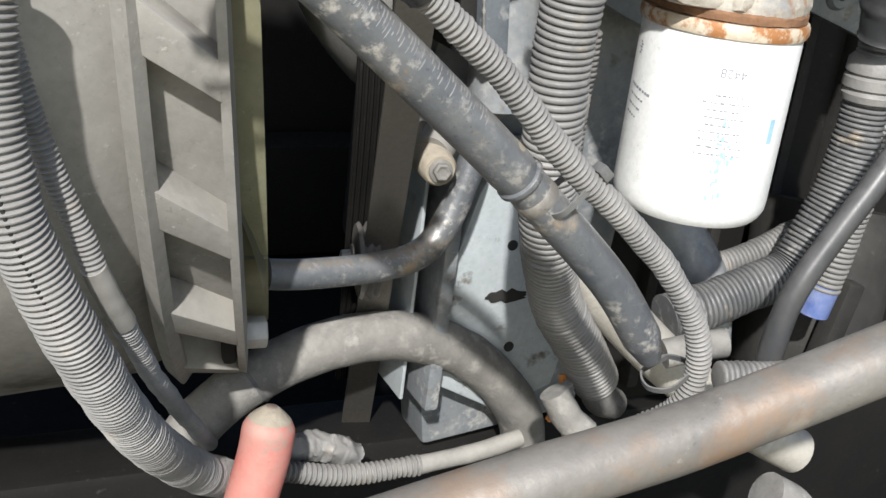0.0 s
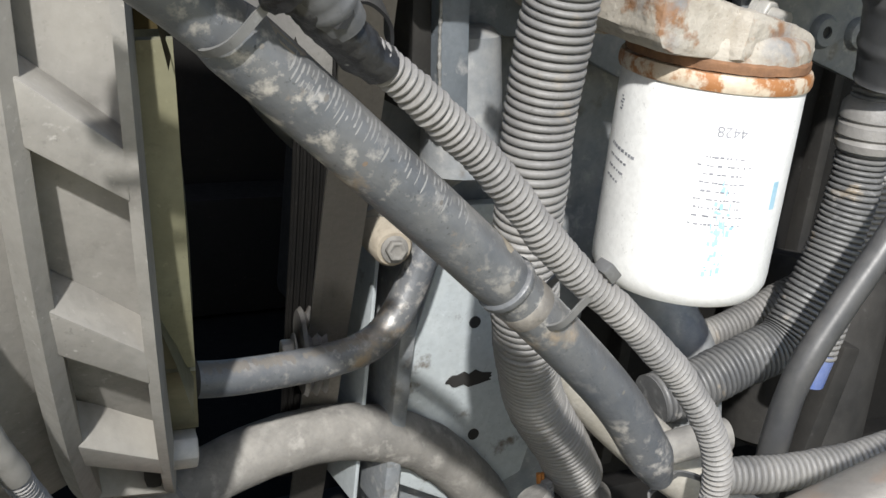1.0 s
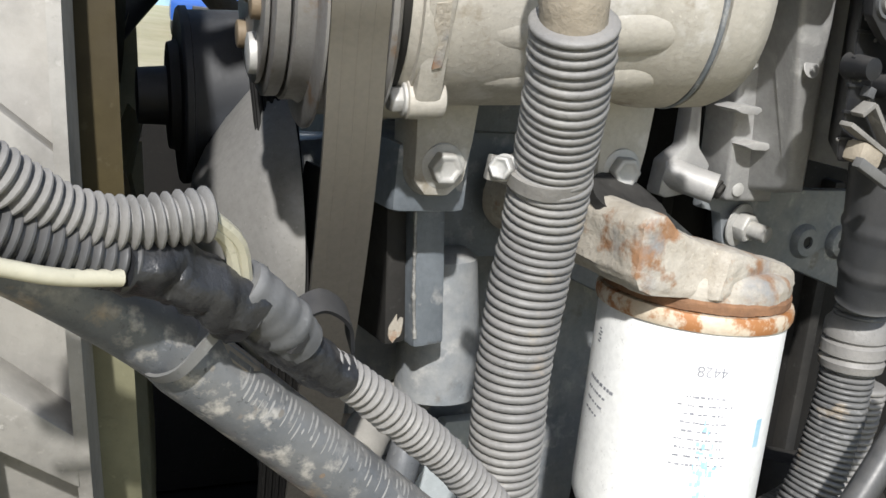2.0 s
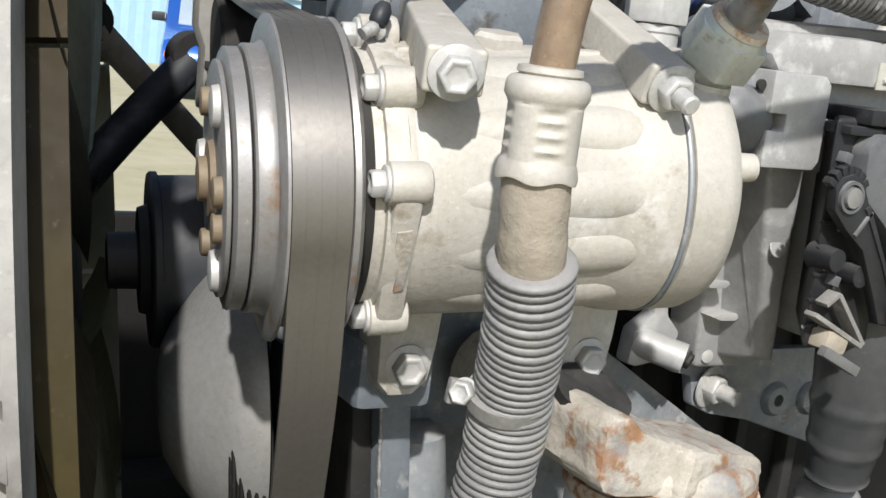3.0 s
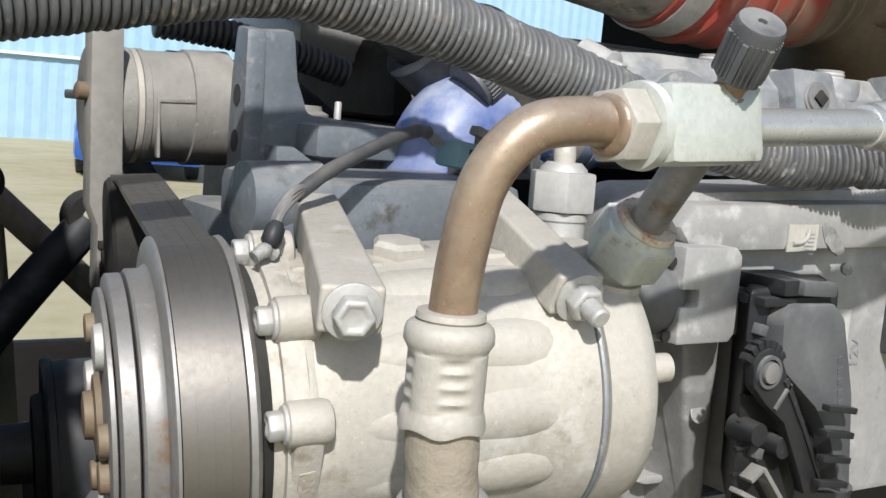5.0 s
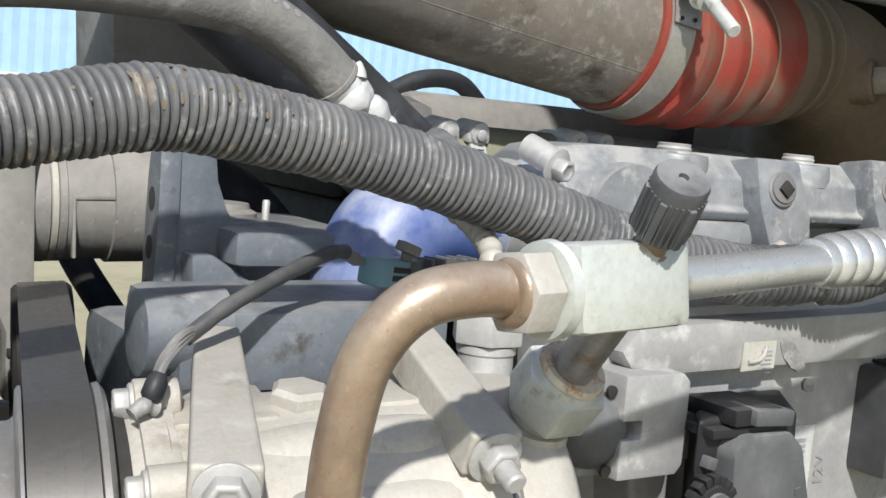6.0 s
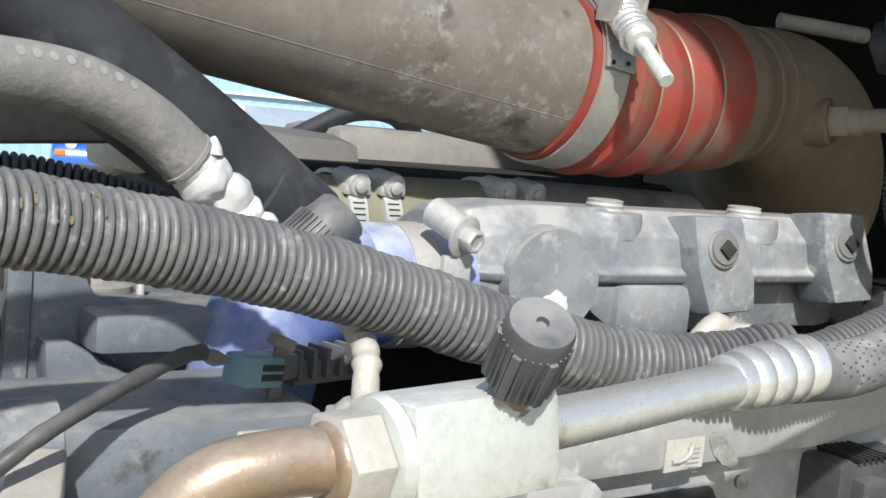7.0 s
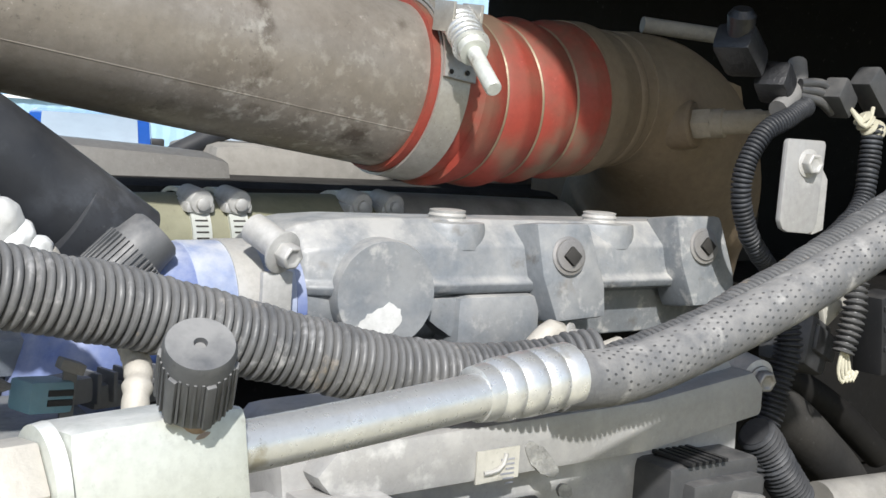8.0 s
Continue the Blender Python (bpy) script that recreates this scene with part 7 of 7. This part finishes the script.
    part("cuff", lathe([(0, 0.0262), (0.001, 0.0285), (0.024, 0.0285), (0.025, 0.0262)], axes((0.35, 0.96, 1.395), (1, -0.05, 0)), 36), M_BLACK, rh)
    s = thing("air_scoop", (0.28, 0.86, 1.38), "dark brown plastic air duct", "duct")
    part("duct", block(pose(0.408, 0.98, 1.46, 0, -4, 0), (-0.052, -0.03, -0.006), (0.056, 0.06, 0.12), 0.012), M_SHROUD, s)
    part("spike", tube([(0.412, 0.93, 1.492), (0.430, 0.93, 1.475), (0.45, 0.93, 1.455)], 0.0022, 8), M_LOOM, s)


def build_alternator():
    a = thing("tensioner_housing", (0.31, 0.82, 1.33), "dusty grey cylindrical belt tensioner", "tensioner")
    m = axes((0.285, 0.897, 1.384), (1, -0.10, 0.04))
    part("body", lathe([(-0.008, 0.030), (-0.007, 0.0360), (0.016, 0.0365), (0.0165, 0.0350), (0.021, 0.0350), (0.0215, 0.0362), (0.0255, 0.0362), (0.026, 0.0352), (0.052, 0.0352), (0.0525, 0.0372), (0.080, 0.0372), (0.081, 0.034)], m, 56), M_SHROUD, a)
    part("band", lathe([(0.0168, 0.0345), (0.0172, 0.0362), (0.0205, 0.0362), (0.0208, 0.0345)], m, 56), M_CAST, a, "beige ring")
    part("panel", slab([(0.028, -0.030), (0.030, -0.030), (0.030, 0.004), (0.052, 0.004), (0.052, 0.0065), (0.028, 0.0065)], m @ Matrix.Translation((0, -0.0362, 0)), 0.006, 0.0006), M_SHROUD, a, "raised panel edge")
    arm = part("arm", slab([(0.2665, 1.432), (0.2870, 1.434), (0.2900, 1.355), (0.2915, 1.325), (0.2925, 1.272), (0.2765, 1.272), (0.2755, 1.312), (0.2700, 1.325), (0.2680, 1.38)], Matrix.Translation((0, 0.858, 0)), 0.016, 0.004), M_SHROUD, a, "dusty grey cast arm")
    part("notch", block(Matrix(), (0.2768, 0.8565, 1.2985), (0.2918, 0.860, 1.3035), 0.0005), M_DARK, arm)
    part("pin", lathe([(0, 0.0055), (0.012, 0.0055), (0.013, 0.004)], axes((0.2740, 0.866, 1.392), (-1, 0, 0.05)), 16), M_BROWN, a, "rusty pin end")
    part("stop", block(Matrix(), (0.2935, 0.850, 1.3185), (0.3105, 0.875, 1.3245), 0.001), M_BLACK, a)
    br = thing("front_bracket", (0.36, 0.78, 1.30), "blue-grey cast bracket with dust on its ledges", "bracket")
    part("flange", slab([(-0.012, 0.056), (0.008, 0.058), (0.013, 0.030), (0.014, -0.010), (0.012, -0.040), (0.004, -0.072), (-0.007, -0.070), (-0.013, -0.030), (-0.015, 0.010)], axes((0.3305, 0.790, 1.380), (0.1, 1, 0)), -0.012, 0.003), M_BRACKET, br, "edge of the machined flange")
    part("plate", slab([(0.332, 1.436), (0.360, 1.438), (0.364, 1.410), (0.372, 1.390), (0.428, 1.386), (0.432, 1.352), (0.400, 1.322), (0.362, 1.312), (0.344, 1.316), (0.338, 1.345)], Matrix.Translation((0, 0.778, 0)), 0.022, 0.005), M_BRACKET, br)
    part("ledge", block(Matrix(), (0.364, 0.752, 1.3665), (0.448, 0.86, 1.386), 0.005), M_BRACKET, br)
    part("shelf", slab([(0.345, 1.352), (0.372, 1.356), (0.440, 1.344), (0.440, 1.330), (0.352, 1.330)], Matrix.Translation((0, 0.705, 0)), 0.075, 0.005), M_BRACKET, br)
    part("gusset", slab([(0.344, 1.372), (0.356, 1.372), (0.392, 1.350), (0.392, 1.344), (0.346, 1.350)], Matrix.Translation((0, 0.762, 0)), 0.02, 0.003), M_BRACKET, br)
    part("stud", lathe([(0, 0.0022), (0.012, 0.0022), (0.013, 0.0016)], axes((0.402, 0.80, 1.386), (0, 0, 1)), 12), M_ALU, br)
    part("cap", lathe([(0, 0.020), (0.004, 0.020), (0.006, 0.016), (0.009, 0.015)], axes((0.384, 0.82, 1.386), (0, 0, 1)), 28), M_SHROUD, br)
    for z in (1.398, 1.372, 1.348, 1.326):
        part("opening", lathe([(-0.0006, 0.0065), (0.002, 0.0065)], axes((0.3308, 0.789, z), (1, -0.1, 0)), 22), M_BLACK, br, "dark opening in the flange")
    lo = thing("compressor_bracket", (0.36, 0.69, 1.28), "blue-grey cast compressor bracket", "bracket")
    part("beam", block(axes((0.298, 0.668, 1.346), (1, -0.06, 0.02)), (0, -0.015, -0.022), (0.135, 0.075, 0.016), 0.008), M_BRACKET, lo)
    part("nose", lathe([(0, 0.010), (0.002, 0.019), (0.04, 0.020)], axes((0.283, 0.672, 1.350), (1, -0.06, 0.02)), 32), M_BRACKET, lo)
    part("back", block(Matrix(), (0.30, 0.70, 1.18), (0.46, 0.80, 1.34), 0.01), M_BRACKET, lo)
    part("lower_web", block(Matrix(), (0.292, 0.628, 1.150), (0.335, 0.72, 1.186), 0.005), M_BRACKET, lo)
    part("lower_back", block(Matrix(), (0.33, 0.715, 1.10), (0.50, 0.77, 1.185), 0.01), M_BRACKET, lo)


def build_wiring():
    w = thing("clutch_lead", (0.33, 0.63, 1.33), "grey sleeved lead with a teal plug", "wire")
    part("sleeve", tube([(0.286, 0.618, 1.3585), (0.305, 0.623, 1.3700), (0.335, 0.636, 1.3810), (0.365, 0.652, 1.3885), (0.378, 0.660, 1.3885)], 0.0034, 16, 0.002, 0.12), M_LOOMDARK, w)
    for k in range(3):
        part("wire", tube([(0.292, 0.620, 1.362), (0.281, 0.611, 1.357 + 0.002 * k), (0.273, 0.605 + 0.002 * k, 1.351), (0.269, 0.602, 1.343)], 0.0018, 8), M_LOOM, w)
        part("wire", tube([(0.376, 0.659, 1.3885), (0.385, 0.664, 1.387 - 0.002 * k), (0.392, 0.667, 1.383)], 0.0016, 8), M_LOOM, w)
    part("boot", lathe([(0, 0.0030), (0.002, 0.0044), (0.008, 0.0042), (0.011, 0.0026)], axes((0.2665, 0.600, 1.3390), (0.35, 0.2, 0.8)), 22), M_RUBBER, w, "black rubber boot")
    part("corroded_stud", tube([(0.2590, 0.598, 1.3345), (0.2640, 0.599, 1.3375), (0.2690, 0.601, 1.3360)], 0.0030, 16, 0.0008, 0.5), M_WORN, w, "crusted grey terminal")
    plug = part("plug", block(axes((0.3965, 0.668, 1.3790), (0.9, 0.3, -0.10)), (0, -0.008, -0.0075), (0.022, 0.008, 0.0065), 0.0025), M_TEAL, w, "teal plastic plug")
    for k in range(2):
        part("window", block(axes((0.3965, 0.668, 1.3790), (0.9, 0.3, -0.10)), (0.0085, -0.0086, -0.0040 + 0.0042 * k), (0.021, -0.006, -0.0012 + 0.0042 * k), 0.0004), M_BLACK, plug, "dark slot")
    part("receptacle", block(axes((0.411, 0.674, 1.381), (0.9, 0.3, 0.02)), (0.001, -0.007, -0.010), (0.018, 0.010, 0.002), 0.003), M_HOOD, w, "dusty grey receptacle")
    t = thing("tie_strap", (0.404, 0.665, 1.34), "grey cable tie standing upright", "cable tie", "cable ties")
    part("strap", block(pose(0.4165, 0.670, 1.362, 0, 4, 0), (-0.0030, -0.001, -0.014), (0.0030, 0.001, 0.027), 0.0004), M_TIE, t)
    part("lock", block(pose(0.418, 0.669, 1.389, 0, 20, 0), (-0.0055, -0.004, -0.002), (0.0055, 0.004, 0.003), 0.001), M_HOSE, t)
    s = thing("coolant_strip", (0.44, 0.70, 1.36), "dusty grey ribbed plastic cable channel", "channel")
    part("channel", block(axes((0.405, 0.69, 1.372), (0.95, 0.2, 0)), (0.028, -0.01, -0.008), (0.08, 0.02, 0.004), 0.003), M_HOOD, s)
    for k in range(6):
        part("rib", block(axes((0.434 + 0.008 * k, 0.685 + 0.0017 * k, 1.378), (0.95, 0.2, 0)), (0, -0.003, -0.01), (0.0022, 0.012, 0.004), 0.0006), M_HOOD, s)
    # harness at the right end
    h = thing("sensor_harness", (0.88, 0.66, 1.36), "black corrugated sensor harness with plugs", "wire loom")
    part("loom", ribbed([(0.900, 0.678, 1.530), (0.880, 0.671, 1.524), (0.848, 0.669, 1.509), (0.833, 0.669, 1.480), (0.842, 0.670, 1.452), (0.858, 0.672, 1.435), (0.875, 0.676, 1.425)], 0.0066, 0.0028, 0.0011, 18), M_RUBBER, h)
    part("lead", tube([(0.915, 0.700, 1.560), (0.905, 0.690, 1.545), (0.888, 0.682, 1.535), (0.872, 0.678, 1.526)], 0.0065, 14), M_LOOM, h)
    for k in range(3):
        part("wire", tube([(0.930, 0.665, 1.531), (0.938 + 0.003 * k, 0.66, 1.520), (0.945, 0.66, 1.525), (0.950, 0.662, 1.533)], 0.0014, 8), M_WIRE, h)
    part("branch", ribbed([(0.952, 0.662, 1.522), (0.948, 0.66, 1.492), (0.936, 0.655, 1.465), (0.887, 0.648, 1.438), (0.86, 0.64, 1.425)], 0.0072, 0.0034, 0.0012, 16), M_RUBBER, h)
    p = thing("angle_plate", (0.845, 0.635, 1.44), "pale bent steel plate with a bolt", "bracket")
    part("plate", slab([(-0.019, -0.022), (-0.016, -0.027), (-0.011, -0.029), (0.010, -0.030), (0.015, -0.028), (0.017, -0.022), (0.019, 0.026), (0.017, 0.028), (-0.016, 0.028), (-0.018, 0.026)], Matrix.Translation((0.8560, 0.640, 1.480)), 0.004, 0.0015), M_ECU, p)
    part("wing", slab([(0.0, -0.027), (0.011, -0.024), (0.011, 0.008), (0.0, 0.020)], Matrix.Translation((0.874, 0.644, 1.476)), 0.004, 0.001), M_ALU, p)
    bolt(p, (0.858, 0.640, 1.4935), (-0.1, -1, 0), 0.0068, 0.006, 1.3, M_ALU)
    q = thing("lower_harness", (0.87, 0.64, 1.25), "black corrugated looms behind the module", "wire loom")
    part("loom", ribbed([(0.868, 0.655, 1.400), (0.869, 0.650, 1.380), (0.866, 0.650, 1.362), (0.858, 0.650, 1.337), (0.846, 0.650, 1.310), (0.842, 0.65, 1.28)], 0.0092, 0.0034, 0.0015, 18, True), M_RUBBER, q)
    part("loom", ribbed([(0.838, 0.645, 1.326), (0.852, 0.645, 1.312), (0.866, 0.645, 1.297), (0.886, 0.645, 1.276)], 0.0130, 0.0038, 0.0016, 20, True), M_RUBBER, q)
    plug = part("plug", block(axes((0.966, 0.655, 1.408), (0.15, 0.0, -1)), (0, -0.013, -0.012), (0.055, 0.012, 0.012), 0.003), M_BLACK, q, "black sensor plug")
    for k in range(3):
        part("rib", block(axes((0.966, 0.655, 1.408), (0.15, 0.0, -1)), (0.006 + 0.014 * k, -0.0145, -0.013), (0.010 + 0.014 * k, 0.010, 0.013), 0.001), M_BLACK, plug)
    part("branch", ribbed([(0.940, 0.655, 1.425), (0.935, 0.650, 1.402), (0.931, 0.650, 1.383), (0.927, 0.650, 1.370)], 0.0085, 0.0042, 0.0016, 16, True), M_LOOMDARK, q)
    for k in range(4):
        part("wire", tube([(0.9255 + 0.0015 * k, 0.650, 1.372), (0.922 + 0.004 * k, 0.649, 1.358), (0.926 + 0.0035 * k, 0.648, 1.350), (0.934 + 0.003 * k, 0.649, 1.357)], 0.0013, 8), M_WIRE, q, "cream wires")
    b = thing("connector_box", (0.928, 0.68, 1.35), "dusty grey connector box", "connector")
    box = part("box", block(pose(0.925, 0.685, 1.370, 0, 18, 20), (-0.024, -0.015, -0.018), (0.026, 0.02, 0.018), 0.006), M_LOOMDARK, b)
    part("cover", block(pose(0.925, 0.685, 1.370, 0, 18, 20), (-0.018, -0.018, -0.006), (0.030, -0.013, 0.012), 0.003), M_LOOMDARK, box)
    part("collar", tube([(0.900, 0.690, 1.384), (0.885, 0.694, 1.392), (0.872, 0.70, 1.396)], 0.012, 18), M_LOOMDARK, b)
    part("label", block(pose(0.956, 0.680, 1.396, 0, -25, 10), (-0.018, 0, -0.009), (0.016, 0.004, 0.008), 0.001), M_LABEL, b, "dusty paper tag")
    hz = thing("heater_hose", (0.98, 0.70, 1.22), "rubber hose going down, darkened to stand for shade", "hose")
    # both hoses get near-black colours in place of the cowl's shade
    part("hose", tube([(0.88, 0.72, 1.345), (0.932, 0.705, 1.318), (0.974, 0.70, 1.288), (1.020, 0.70, 1.248), (1.04, 0.70, 1.20)], 0.019, 24), M_DARK, hz)
    part("second_hose", tube([(0.92, 0.74, 1.36), (0.98, 0.73, 1.33), (1.04, 0.73, 1.30), (1.10, 0.73, 1.26)], 0.012, 20), M_SHADE, hz)
    part("elbow", tube([(0.93, 0.66, 1.262), (0.98, 0.655, 1.262), (1.03, 0.66, 1.258)], 0.016, 20), M_SHROUD, hz, "grey pipe end")
    e = thing("stud_bolt", (0.795, 0.62, 1.355), "dusty steel stud beside the module", "bolt")
    part("sleeve", lathe([(0, 0.009), (0.001, 0.0105), (0.020, 0.0105), (0.021, 0.008)], axes((0.800, 0.632, 1.372), (-0.2, -1, -0.1)), 24), M_ALU, e)
    bolt(e, (0.796, 0.611, 1.3695), (-0.2, -1, -0.1), 0.0065, 0.006, 1.2, M_STEEL)
    c = thing("sensor_cluster", (0.86, 0.67, 1.52), "brown dusty connectors clipped above the inlet elbow", "connector")
    part("body", block(pose(0.846, 0.690, 1.562, 0, 28, 20), (-0.018, -0.013, -0.010), (0.018, 0.013, 0.010), 0.005), M_TAPE, c)
    part("socket", block(pose(0.872, 0.684, 1.548, 0, 34, 20), (-0.004, -0.011, -0.010), (0.018, 0.011, 0.010), 0.004), M_TAPE, c)
    part("knob", lathe([(0, 0.008), (0.014, 0.009), (0.018, 0.006)], axes((0.838, 0.685, 1.570), (-0.3, -0.3, 0.9)), 18), M_TAPE, c)
    for k in range(3):
        part("stem", tube([(0.895, 0.680, 1.545 - 0.004 * k), (0.912, 0.676, 1.546 - 0.006 * k), (0.925, 0.676, 1.540 - 0.006 * k)], 0.0032, 10), M_LOOMDARK, c)
    part("clip", block(pose(0.925, 0.672, 1.538, 0, 38, 10), (-0.011, -0.008, -0.009), (0.012, 0.008, 0.009), 0.003), M_LOOMDARK, c, "dusty dark clip")
    part("coil", ribbed([(0.940, 0.664, 1.527), (0.948, 0.662, 1.520), (0.958, 0.662, 1.518)], 0.007, 0.004, 0.002, 14, True), M_WIRE, c, "coiled cream leads")
    part("tail", block(pose(0.962, 0.672, 1.545, 0, 42, 0), (-0.015, -0.009, -0.009), (0.018, 0.009, 0.009), 0.003), M_LOOMDARK, c)


def build_valve_cover():
    v = thing("valve_cover", (0.80, 1.05, 1.38), "dusty dark grey rocker cover", "engine cover")
    part("cover", block(Matrix(), (0.53, 0.95, 1.386), (1.20, 1.25, 1.452), 0.015), M_DARK, v)
    part("dusty_top", block(pose(0.585, 1.08, 1.452, 0, 3, 0), (-0.110, -0.07, -0.03), (0.070, 0.08, 0.022), 0.022), M_SILVER, v, "beige dusty lid")
    part("lid", block(pose(0.86, 1.02, 1.448), (-0.20, 0.05, -0.02), (0.28, 0.16, 0.030), 0.014), M_SHROUD, v)
    part("hose", tube([(0.62, 1.10, 1.455), (0.656, 1.10, 1.475), (0.69, 1.10, 1.490), (0.73, 1.10, 1.490), (0.77, 1.11, 1.465)], 0.0085, 16), M_RUBBER, v, "black breather hose")


build_control_module()
build_manifold()
build_charge_pipe()
build_blue_hoses()
build_big_loom()
build_alternator()
build_wiring()
build_valve_cover()
